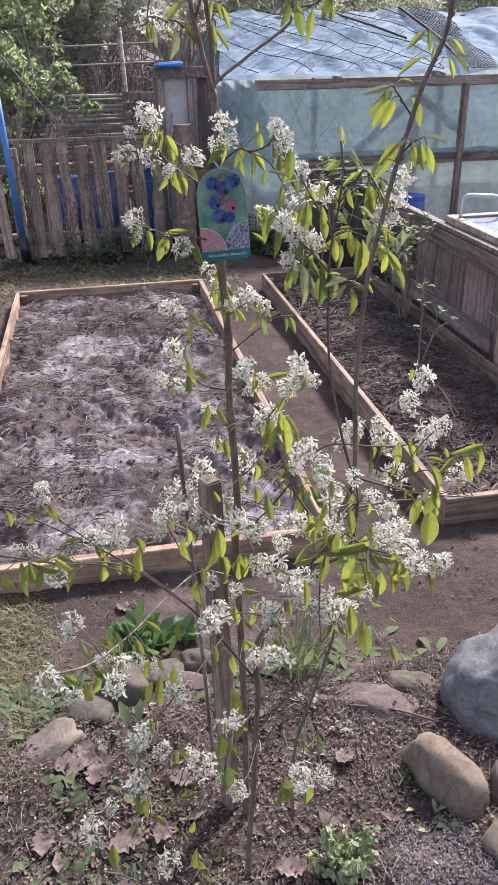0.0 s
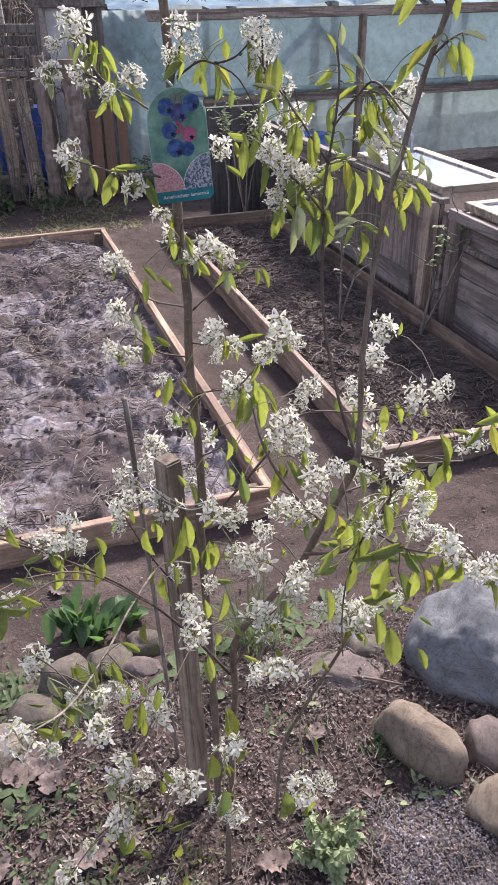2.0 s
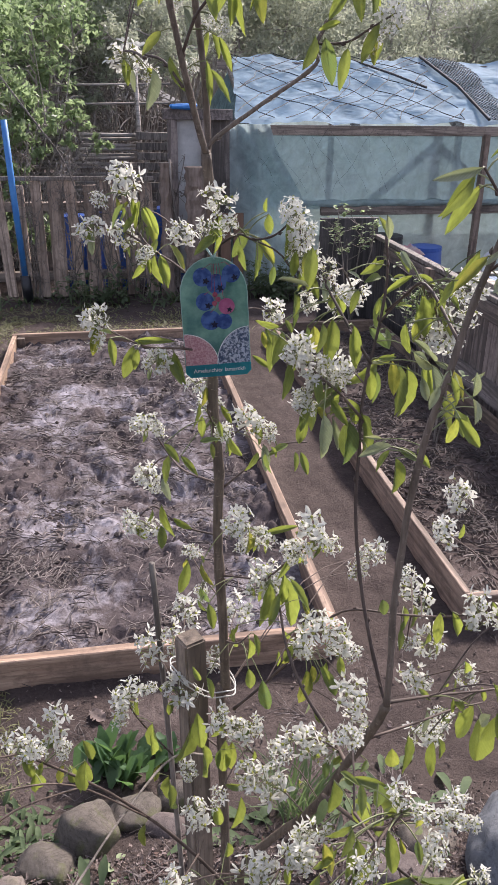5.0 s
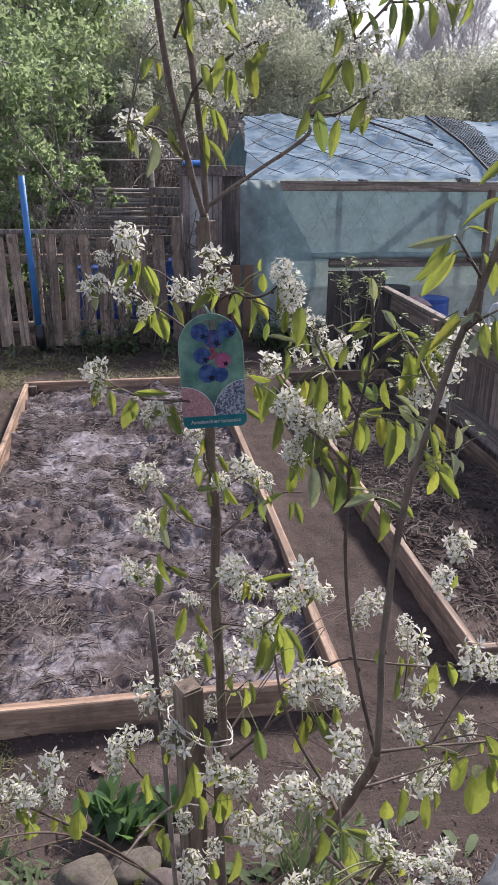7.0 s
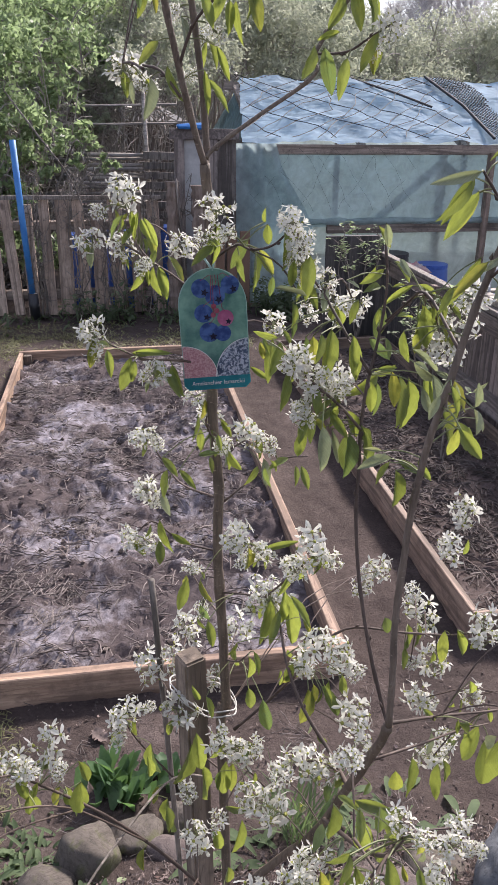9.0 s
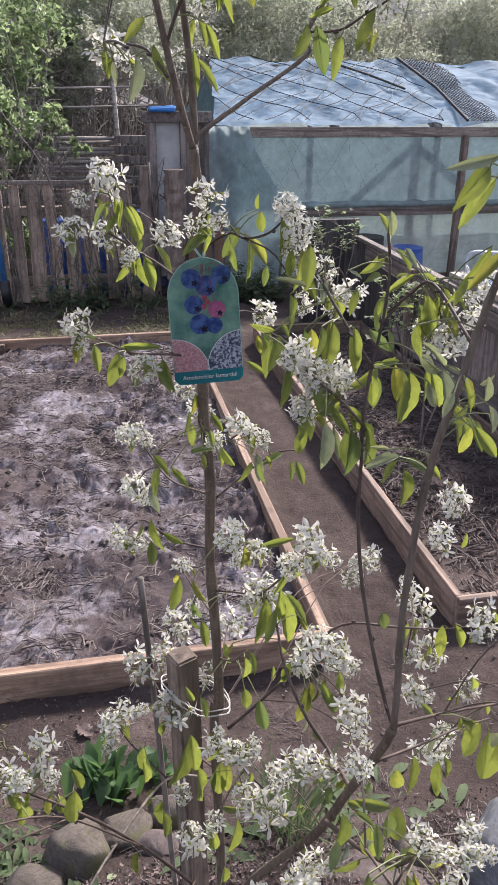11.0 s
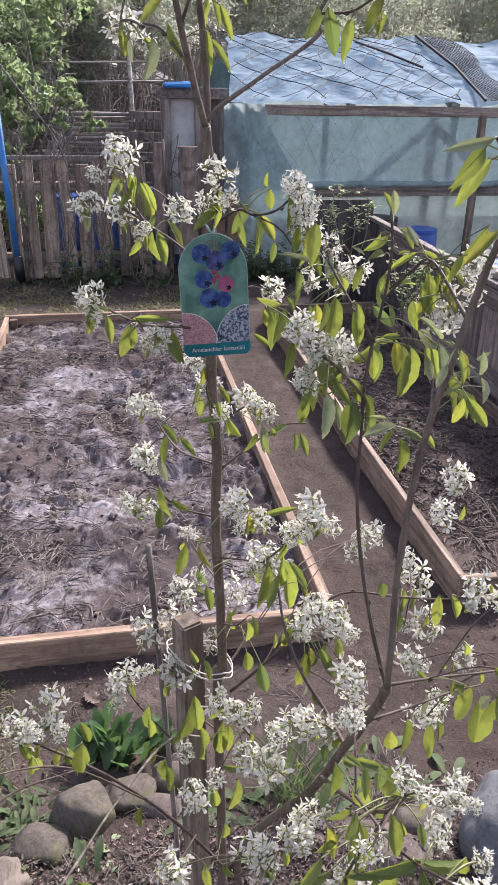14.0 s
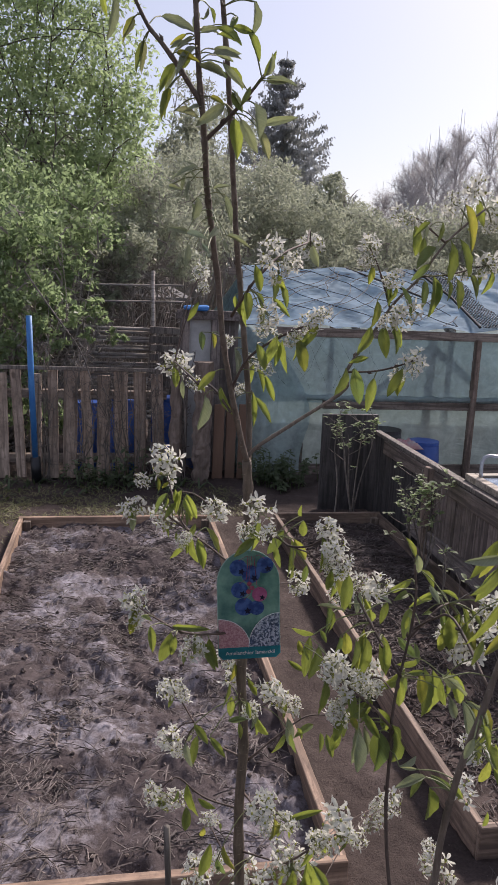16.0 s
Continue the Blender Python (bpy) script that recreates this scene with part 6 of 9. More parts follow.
def raceme_variant(seed):
    r = random.Random(seed)
    vs, fs, cvs, cfs, svs, sfs = [], [], [], [], [], []
    count = r.randint(18, 23)
    s = Heap()
    s.add(*tube([(0, 0, -0.9), (0.05, 0, 0), (0, 0.04, 0.8)], [0.03, 0.028, 0.02], 4, False))
    for k in range(count):
        z = -0.75 + 1.6 * k / (count - 1) + r.gauss(0, 0.06)
        a = k * 2.4 + r.uniform(-0.4, 0.4)
        reach = (0.72 - 0.35 * abs(z)) * r.uniform(0.7, 1.15)
        root = Vector((0, 0, z - 0.15))
        p = Vector((math.cos(a) * reach, math.sin(a) * reach, z + r.uniform(-0.05, 0.15)))
        face = (p - root) + Vector((r.gauss(0, 0.3), r.gauss(0, 0.3), r.gauss(0, 0.3)))
        s.add(*tube([root, (root + p) / 2 + Vector((0, 0, 0.04)), p], [0.018, 0.016, 0.02], 3, False))
        flower(vs, fs, cvs, cfs, p, face, 0.45 * r.uniform(0.65, 1.2), r)
    out = []
    for nm, v, f, m in (("blossom", vs, fs, M_PETAL), ("core", cvs, cfs, M_CALYX), ("stalk", s.v, s.f, M_STALK)):
        me = bpy.data.meshes.new(nm)
        me.from_pydata([tuple(q) for q in v], [], f)
        me.materials.append(m)
        out.append(me)
    return out


RACEMES = [raceme_variant(60 + k) for k in range(14)]


SPRAYS = []


def raceme(x, y, z, size):
    """A cluster of white flowers about a centre, on a stalk from the nearest shoot."""
    p = Vector((x, y, z))
    root = nearest(p)
    v = flower_rng.choice(RACEMES)
    SPRAYS.append((p, root))
    axis = (p - root) * 8 + Vector((flower_rng.gauss(0, 0.4), flower_rng.gauss(0, 0.4), flower_rng.gauss(0.25, 0.4)))
    turn = axis.to_track_quat("Z", "Y").to_matrix().to_4x4() @ Matrix.Rotation(flower_rng.uniform(0, 6.28), 4, "Z")
    mid = root.lerp(p, 0.5) + Vector((0, 0, 0.15 * (p - root).length))
    vs, fs = tube(smooth_line([root - ROOT, mid - ROOT, p - ROOT], 3), [0.0009] * 7, 5, False)
    stalk = mesh_part("raceme", [tuple(q) for q in vs], fs, M_TWIG if (p - root).length > 0.045 else M_STALK, serviceberry, "loose cluster of white star flowers")
    for me in v:
        ob = new(me.name, me)
        ob.parent = stalk
        ob.matrix_basis = Matrix.Translation(p - ROOT) @ turn @ Matrix.Diagonal((size * 0.95, size * 0.95, size, 1))


def leaf_variant(seed):
    r = random.Random(seed)
    fold, sag, twist = r.uniform(0.25, 0.75), r.uniform(0.02, 0.2), r.uniform(-0.5, 0.5)
    vs, fs, n = [], [], 9
    for k in range(n + 1):
        t = k / n
        w = 0.5 * (math.sin(math.pi * t ** 0.9) ** 0.75) * (1 - 0.12 * t) if 0 < k < n else 0.012
        z = -sag * t * t
        for s in (-1, -0.55, 0, 0.55, 1):
            wob = 0.02 * math.sin(t * 19 + s * 3 + seed) * abs(s)
            a = twist * t
            yy, zz = s * w, abs(s) * w * fold * (1.0 - 0.3 * abs(s)) + wob
            vs.append((t, yy * math.cos(a) - zz * math.sin(a), z + yy * math.sin(a) + zz * math.cos(a)))
    for k in range(n):
        for j in range(4):
            a = k * 5 + j
            fs.append((a, a + 1, a + 6, a + 5))
    o = len(vs)
    tv, tf = tube([(-0.02, 0, 0.0), (0.5, 0, -sag * 0.25 - 0.01), (0.97, 0, -sag * 0.94 - 0.005)], [0.008, 0.006, 0.002], 4, False)
    vs += [tuple(q) for q in tv]
    fs += [tuple(i + o for i in q) for q in tf]
    me = bpy.data.meshes.new("leaf")
    me.from_pydata(vs, [], fs)
    me.polygons.foreach_set("use_smooth", [True] * len(me.polygons))
    return me


LEAVES, DOWNY = [leaf_variant(k) for k in range(8)], [leaf_variant(20 + k) for k in range(4)]
for _me in LEAVES:
    _me.materials.append(M_LEAF)
for _me in DOWNY:
    _me.materials.append(M_LEAF_DOWNY)
STALKS = Heap()


def leaf(base, tip, width=0.38, downy=False):
    """One leaf from its base to its tip, with a stalk from the nearest shoot."""
    a, b = Vector(base), Vector(tip)
    d = b - a
    ln = d.length
    d.normalize()
    n = Vector((leaf_rng.gauss(0, 0.55), -1, 0.5 + leaf_rng.gauss(0, 0.5)))
    n = (n - d * n.dot(d)).normalized()
    s = n.cross(d)
    m = Matrix(((d.x, s.x, n.x), (d.y, s.y, n.y), (d.z, s.z, n.z))).to_4x4()
    me = leaf_rng.choice(DOWNY if downy else LEAVES)
    ob = new("leaf", me)
    ob.parent = serviceberry
    ob.matrix_basis = Matrix.Translation(a - ROOT) @ m @ Matrix.Diagonal((ln, ln * width * 0.9, ln * 0.8, 1))
    root = nearest(a)
    if (root - a).length < 0.06:
        mid = root.lerp(a, 0.5) + Vector((0, 0, 0.1 * (root - a).length))
        STALKS.add(*tube(smooth_line([root - ROOT, mid - ROOT, a - ROOT], 3), [0.0006] * 7, 4, False))


stem("trunk", [(-0.165, 1.690, 0.100), (-0.163, 1.685, 0.388), (-0.164, 1.690, 0.618), (-0.171, 1.690, 0.938), (-0.164, 1.690, 0.948), (-0.169, 1.680, 1.072), (-0.176, 1.675, 1.213), (-0.175, 1.670, 1.307), (-0.181, 1.670, 1.392), (-0.182, 1.670, 1.471), (-0.182, 1.665, 1.561), (-0.185, 1.660, 1.628), (-0.189, 1.655, 1.669)], 0.0073, 0.0051, M_TRUNK)
stem("branch", [(-0.189, 1.655, 1.669), (-0.200, 1.640, 1.701), (-0.215, 1.620, 1.753), (-0.228, 1.600, 1.807), (-0.237, 1.580, 1.861), (-0.249, 1.550, 1.911), (-0.256, 1.530, 1.942), (-0.261, 1.510, 1.974), (-0.265, 1.500, 2.000), (-0.270, 1.490, 2.031), (-0.273, 1.480, 2.056), (-0.277, 1.470, 2.092)], 0.0034, 0.0021, M_BARK)
stem("branch", [(-0.189, 1.655, 1.669), (-0.186, 1.660, 1.678), (-0.191, 1.650, 1.743), (-0.200, 1.640, 1.804), (-0.210, 1.620, 1.862), (-0.218, 1.600, 1.905), (-0.226, 1.580, 1.955), (-0.233, 1.560, 2.000), (-0.240, 1.540, 2.042), (-0.246, 1.530, 2.078), (-0.252, 1.520, 2.112)], 0.0034, 0.0021, M_BARK)
stem("branch", [(-0.188, 1.655, 1.674), (-0.175, 1.655, 1.687), (-0.133, 1.655, 1.715), (-0.080, 1.660, 1.750), (-0.079, 1.665, 1.769), (-0.049, 1.670, 1.813), (-0.024, 1.675, 1.848), (0.005, 1.680, 1.877), (0.036, 1.690, 1.916), (0.085, 1.700, 1.957)], 0.0023, 0.0012, M_BARK)
stem("branch", [(-0.265, 1.500, 2.002), (-0.285, 1.490, 2.026), (-0.300, 1.480, 2.040), (-0.310, 1.480, 2.051), (-0.322, 1.470, 2.068)], 0.0024, 0.0014, M_BARK)
stem("branch", [(-0.261, 1.510, 1.976), (-0.244, 1.510, 1.993), (-0.228, 1.510, 2.011), (-0.210, 1.520, 2.035)], 0.0019, 0.0012, M_TWIG)
stem("twig", [(-0.215, 1.620, 1.753), (-0.201, 1.600, 1.788), (-0.177, 1.580, 1.810), (-0.149, 1.570, 1.825)], 0.0022, 0.0012, M_TWIG)
stem("twig", [(-0.220, 1.600, 1.829), (-0.204, 1.570, 1.863), (-0.172, 1.600, 1.891), (-0.135, 1.650, 1.906)], 0.0022, 0.0012, M_TWIG)
stem("twig", [(-0.245, 1.660, 1.753), (-0.254, 1.700, 1.760), (-0.262, 1.780, 1.764)], 0.0020, 0.0012, M_TWIG)
stem("twig", [(-0.214, 1.620, 1.729), (-0.229, 1.640, 1.750), (-0.245, 1.660, 1.756)], 0.0020, 0.0014, M_TWIG)
stem("twig", [(-0.079, 1.665, 1.769), (-0.049, 1.660, 1.771), (-0.038, 1.620, 1.781), (-0.022, 1.600, 1.792)], 0.0018, 0.0010, M_TWIG)
stem("twig", [(-0.030, 1.675, 1.842), (-0.050, 1.660, 1.881), (-0.066, 1.650, 1.904)], 0.0016, 0.0010, M_TWIG)
stem("twig", [(0.036, 1.690, 1.916), (0.014, 1.690, 1.931), (-0.003, 1.690, 1.942)], 0.0016, 0.0010, M_TWIG)
stem("twig", [(0.005, 1.680, 1.877), (0.047, 1.690, 1.882), (0.092, 1.700, 1.894)], 0.0016, 0.0010, M_TWIG)
stem("branch", [(-0.187, 1.53, 0.1), (-0.184, 1.55, 0.22), (-0.168, 1.57, 0.37), (-0.162, 1.570, 0.525), (-0.157, 1.560, 0.649), (-0.165, 1.530, 0.785), (-0.129, 1.500, 0.878), (-0.095, 1.460, 0.966), (-0.075, 1.420, 1.073), (-0.058, 1.390, 1.157), (-0.055, 1.375, 1.197)], 0.0058, 0.0044, M_TRUNK)
stem("branch", [(-0.055, 1.375, 1.197), (-0.058, 1.370, 1.261), (-0.063, 1.365, 1.320), (-0.063, 1.360, 1.383), (-0.063, 1.355, 1.431), (-0.062, 1.340, 1.494), (-0.055, 1.330, 1.547), (-0.046, 1.325, 1.597), (-0.039, 1.320, 1.629), (-0.031, 1.300, 1.685), (-0.021, 1.280, 1.727), (-0.024, 1.260, 1.765)], 0.0033, 0.0022, M_BARK)
stem("branch", [(-0.055, 1.375, 1.197), (-0.059, 1.390, 1.215), (-0.069, 1.410, 1.268), (-0.075, 1.430, 1.322), (-0.079, 1.440, 1.381), (-0.078, 1.445, 1.433), (-0.077, 1.450, 1.473), (-0.072, 1.455, 1.506), (-0.063, 1.460, 1.547), (-0.060, 1.460, 1.588), (-0.064, 1.460, 1.619)], 0.0021, 0.0011, M_TWIG)
stem("twig", [(-0.078, 1.447, 1.464), (-0.100, 1.445, 1.489), (-0.121, 1.440, 1.508), (-0.136, 1.440, 1.523)], 0.0020, 0.0012, M_TWIG)
stem("twig", [(-0.070, 1.455, 1.511), (-0.088, 1.470, 1.541), (-0.103, 1.500, 1.572), (-0.119, 1.510, 1.594), (-0.127, 1.530, 1.623)], 0.0020, 0.0012, M_TWIG)
stem("twig", [(-0.051, 1.328, 1.567), (-0.050, 1.400, 1.592), (-0.050, 1.440, 1.575), (-0.059, 1.460, 1.556)], 0.0018, 0.0012, M_TWIG)
stem("branch", [(-0.054, 1.375, 1.200), (0.035, 1.450, 1.128), (0.112, 1.500, 1.078), (0.221, 1.550, 1.029)], 0.0018, 0.0011, M_TWIG)
stem("branch", [(-0.064, 1.405, 1.122), (-0.046, 1.400, 1.134), (0.004, 1.420, 1.124), (0.057, 1.450, 1.105), (0.109, 1.480, 1.079)], 0.0016, 0.0010, M_TWIG)
stem("branch", [(-0.073, 1.420, 1.076), (-0.075, 1.480, 1.062), (-0.098, 1.520, 1.093), (-0.112, 1.550, 1.134), (-0.117, 1.570, 1.174)], 0.0026, 0.0014, M_TWIG)
stem("twig", [(-0.157, 1.660, 0.940), (-0.114, 1.650, 0.991), (-0.071, 1.620, 1.071), (-0.023, 1.620, 1.121), (0.050, 1.600, 1.122), (0.100, 1.580, 1.128), (0.125, 1.550, 1.154)], 0.0030, 0.0014, M_TWIG)
stem("twig", [(-0.063, 1.460, 1.547), (-0.039, 1.460, 1.574), (-0.023, 1.470, 1.576)], 0.0015, 0.0010, M_TWIG)
stem("twig", [(-0.174, 1.675, 1.214), (-0.210, 1.690, 1.219), (-0.230, 1.690, 1.233), (-0.255, 1.690, 1.255), (-0.277, 1.685, 1.240)], 0.0020, 0.0011, M_TWIG)
stem("twig", [(-0.180, 1.670, 1.293), (-0.213, 1.710, 1.291), (-0.229, 1.740, 1.299), (-0.243, 1.750, 1.320), (-0.256, 1.750, 1.339)], 0.0020, 0.0011, M_TWIG)
stem("twig", [(-0.169, 1.670, 1.286), (-0.129, 1.680, 1.312), (-0.093, 1.690, 1.329), (-0.062, 1.690, 1.330)], 0.0020, 0.0011, M_TWIG)
stem("twig", [(-0.170, 1.675, 1.236), (-0.164, 1.620, 1.256), (-0.154, 1.580, 1.283)], 0.0020, 0.0011, M_TWIG)
stem("twig", [(-0.182, 1.670, 1.458), (-0.224, 1.620, 1.480), (-0.257, 1.620, 1.483), (-0.284, 1.640, 1.490), (-0.306, 1.665, 1.495)], 0.0020, 0.0011, M_TWIG)
stem("twig", [(-0.181, 1.668, 1.532), (-0.204, 1.690, 1.541), (-0.221, 1.700, 1.553), (-0.241, 1.720, 1.564), (-0.255, 1.740, 1.579), (-0.266, 1.810, 1.612)], 0.0020, 0.0011, M_TWIG)
stem("twig", [(-0.241, 1.720, 1.564), (-0.276, 1.750, 1.581), (-0.306, 1.775, 1.584)], 0.0020, 0.0011, M_TWIG)
stem("twig", [(-0.182, 1.665, 1.567), (-0.185, 1.620, 1.596), (-0.185, 1.590, 1.626)], 0.0020, 0.0011, M_TWIG)
stem("twig", [(-0.182, 1.665, 1.573), (-0.165, 1.600, 1.599), (-0.155, 1.570, 1.599), (-0.139, 1.550, 1.606), (-0.127, 1.530, 1.623)], 0.0020, 0.0011, M_TWIG)
stem("twig", [(-0.173, 1.680, 1.151), (-0.150, 1.630, 1.179), (-0.127, 1.610, 1.186)], 0.0020, 0.0011, M_TWIG)
stem("twig", [(-0.127, 1.610, 1.186), (-0.105, 1.570, 1.241), (-0.092, 1.530, 1.289)], 0.0020, 0.0011, M_TWIG)
stem("twig", [(-0.180, 1.670, 1.365), (-0.196, 1.600, 1.415), (-0.198, 1.580, 1.432)], 0.0020, 0.0011, M_TWIG)
stem("twig", [(-0.177, 1.670, 1.344), (-0.158, 1.670, 1.356), (-0.133, 1.680, 1.365)], 0.0020, 0.0011, M_TWIG)
stem("twig", [(-0.171, 1.680, 1.112), (-0.186, 1.720, 1.117), (-0.202, 1.740, 1.141)], 0.0020, 0.0011, M_TWIG)
stem("twig", [(-0.166, 1.690, 1.036), (-0.158, 1.620, 1.087), (-0.148, 1.600, 1.114)], 0.0020, 0.0011, M_TWIG)
stem("twig", [(-0.215, 1.720, 0.764), (-0.261, 1.680, 0.876), (-0.286, 1.640, 0.956), (-0.304, 1.615, 1.019)], 0.0020, 0.0011, M_TWIG)
stem("twig", [(-0.168, 1.690, 0.833), (-0.213, 1.720, 0.865), (-0.230, 1.700, 0.944)], 0.0020, 0.0011, M_TWIG)
stem("twig", [(-0.117, 1.620, 0.866), (-0.156, 1.580, 0.956), (-0.184, 1.540, 1.029)], 0.0020, 0.0011, M_TWIG)
stem("branch", [(-0.166, 1.560, 0.689), (-0.227, 1.550, 0.804), (-0.283, 1.540, 0.893), (-0.341, 1.530, 0.968), (-0.409, 1.520, 1.036), (-0.465, 1.510, 1.085), (-0.523, 1.500, 1.136)], 0.0024, 0.0012, M_TWIG)
stem("twig", [(-0.283, 1.540, 0.893), (-0.366, 1.500, 1.008), (-0.435, 1.450, 1.066), (-0.483, 1.400, 1.094)], 0.0018, 0.0010, M_TWIG)
stem("branch", [(-0.172, 1.690, 0.820), (-0.242, 1.654, 0.871), (-0.314, 1.520, 0.926), (-0.370, 1.380, 0.985), (-0.421, 1.258, 1.048), (-0.462, 1.200, 1.090)], 0.0019, 0.0010, M_ROD)
stem("branch", [(-0.103, 1.500, 0.365), (-0.114, 1.450, 0.606), (-0.108, 1.380, 0.789), (-0.110, 1.290, 0.975), (-0.112, 1.250, 1.063)], 0.0030, 0.0018, M_BARK)
stem("branch", [(-0.093, 1.430, 1.022), (-0.091, 1.330, 1.102), (-0.095, 1.260, 1.178), (-0.111, 1.200, 1.270)], 0.0026, 0.0015, M_TWIG)
stem("twig", [(-0.161, 1.560, 0.512), (-0.216, 1.400, 0.612), (-0.287, 1.380, 0.598), (-0.333, 1.360, 0.651)], 0.0016, 0.0010, M_TWIG)
stem("twig", [(-0.166, 1.560, 0.602), (-0.224, 1.400, 0.733), (-0.250, 1.270, 0.881)], 0.0016, 0.0010, M_TWIG)
stem("twig", [(-0.220, 1.550, 0.802), (-0.288, 1.450, 0.810), (-0.312, 1.385, 0.857)], 0.0016, 0.0010, M_TWIG)
stem("twig", [(-0.312, 1.385, 0.857), (-0.347, 1.360, 0.833), (-0.377, 1.342, 0.808), (-0.387, 1.330, 0.733)], 0.0016, 0.0010, M_TWIG)
stem("twig", [(-0.166, 1.560, 0.689), (-0.172, 1.450, 0.857), (-0.168, 1.380, 0.972), (-0.155, 1.350, 1.025)], 0.0020, 0.0010, M_TWIG)
stem("twig", [(-0.126, 1.250, 1.214), (-0.118, 1.200, 1.228), (-0.101, 1.180, 1.222), (-0.073, 1.140, 1.236), (-0.056, 1.100, 1.253)], 0.0017, 0.0010, M_TWIG)
stem("twig", [(-0.035, 1.315, 1.656), (-0.049, 1.310, 1.672), (-0.059, 1.310, 1.685)], 0.0016, 0.0010, M_TWIG)
stem("twig", [(-0.040, 1.320, 1.620), (-0.034, 1.310, 1.630), (-0.022, 1.310, 1.636)], 0.0016, 0.0010, M_TWIG)
stem("twig", [(-0.495, 1.200, 1.259), (-0.465, 1.220, 1.235), (-0.441, 1.260, 1.197), (-0.412, 1.400, 1.093), (-0.360, 1.530, 0.971)], 0.0016, 0.0014, M_TWIG)
stem("twig", [(-0.446, 1.380, 1.179), (-0.449, 1.280, 1.265), (-0.452, 1.260, 1.294)], 0.0012, 0.0008, M_TWIG)
stem("twig", [(-0.421, 1.500, 1.065), (-0.446, 1.380, 1.179), (-0.465, 1.280, 1.260), (-0.493, 1.240, 1.295)], 0.0014, 0.0009, M_TWIG)
raceme(-0.268, 1.820, 1.625, 0.027)
raceme(-0.298, 1.800, 1.609, 0.012)
raceme(-0.312, 1.776, 1.579, 0.020)
raceme(-0.273, 1.745, 1.574, 0.021)
raceme(-0.252, 1.700, 1.562, 0.012)
raceme(-0.187, 1.585, 1.633, 0.020)
raceme(-0.196, 1.600, 1.606, 0.012)
raceme(-0.178, 1.570, 1.613, 0.013)
raceme(-0.204, 1.797, 1.570, 0.021)
raceme(-0.127, 1.530, 1.629, 0.017)
raceme(-0.121, 1.520, 1.612, 0.016)
raceme(-0.118, 1.512, 1.593, 0.016)
raceme(-0.128, 1.520, 1.597, 0.010)
raceme(-0.098, 1.510, 1.579, 0.013)
raceme(-0.040, 1.610, 1.535, 0.021)
raceme(-0.069, 1.580, 1.538, 0.016)
raceme(-0.094, 1.766, 1.477, 0.022)
raceme(-0.092, 1.600, 1.533, 0.013)
raceme(-0.141, 1.440, 1.529, 0.016)
raceme(-0.125, 1.440, 1.513, 0.015)
raceme(-0.130, 1.450, 1.483, 0.014)
raceme(-0.084, 1.500, 1.487, 0.019)
raceme(0.015, 1.476, 1.552, 0.020)
raceme(0.001, 1.476, 1.526, 0.020)
raceme(0.015, 1.460, 1.575, 0.016)
raceme(-0.007, 1.500, 1.529, 0.012)
raceme(-0.311, 1.665, 1.503, 0.020)
raceme(-0.307, 1.665, 1.483, 0.014)
raceme(-0.248, 1.600, 1.474, 0.019)
raceme(-0.201, 1.680, 1.417, 0.014)
raceme(-0.184, 1.700, 1.386, 0.018)
raceme(-0.136, 1.680, 1.368, 0.023)
raceme(-0.111, 1.680, 1.350, 0.014)
raceme(-0.174, 1.640, 1.371, 0.013)
raceme(-0.259, 1.753, 1.341, 0.018)
raceme(-0.241, 1.753, 1.330, 0.012)
raceme(-0.259, 1.762, 1.262, 0.022)
raceme(-0.241, 1.760, 1.244, 0.011)
raceme(-0.283, 1.685, 1.237, 0.018)
raceme(-0.259, 1.685, 1.227, 0.018)
raceme(-0.167, 1.578, 1.286, 0.021)
raceme(-0.138, 1.578, 1.267, 0.016)
raceme(-0.093, 1.528, 1.297, 0.024)
raceme(-0.073, 1.528, 1.282, 0.014)
raceme(-0.110, 1.540, 1.271, 0.018)
raceme(-0.120, 1.611, 1.192, 0.025)
raceme(-0.137, 1.610, 1.179, 0.016)
raceme(-0.105, 1.570, 1.248, 0.013)
raceme(-0.156, 1.600, 1.245, 0.012)
raceme(-0.205, 1.850, 0.972, 0.029)
raceme(-0.132, 1.800, 1.005, 0.027)
raceme(-0.266, 1.798, 0.946, 0.028)
raceme(-0.228, 1.790, 0.963, 0.026)
raceme(-0.169, 1.750, 0.957, 0.021)
raceme(-0.190, 1.750, 1.078, 0.015)
raceme(-0.205, 1.740, 1.154, 0.013)
raceme(-0.078, 1.558, 1.150, 0.026)
raceme(-0.027, 1.620, 1.073, 0.027)
raceme(-0.089, 1.560, 1.118, 0.017)
raceme(0.017, 1.690, 0.991, 0.017)
raceme(0.306, 1.987, 1.067, 0.035)
raceme(0.235, 1.884, 1.060, 0.029)
raceme(0.159, 2.000, 0.951, 0.030)
raceme(0.131, 2.000, 0.918, 0.026)
raceme(0.132, 2.000, 0.948, 0.014)
raceme(0.110, 1.690, 1.080, 0.029)
raceme(0.094, 1.690, 1.114, 0.016)
raceme(0.124, 1.660, 1.025, 0.029)
raceme(0.083, 1.650, 1.034, 0.015)
raceme(0.105, 1.648, 0.969, 0.027)
raceme(0.172, 1.633, 0.977, 0.022)
raceme(0.125, 1.550, 1.154, 0.024)
raceme(0.097, 1.550, 0.989, 0.019)
raceme(0.057, 1.500, 1.018, 0.021)
raceme(0.010, 1.622, 0.933, 0.023)
raceme(-0.116, 1.450, 1.088, 0.025)
raceme(-0.091, 1.450, 1.075, 0.018)
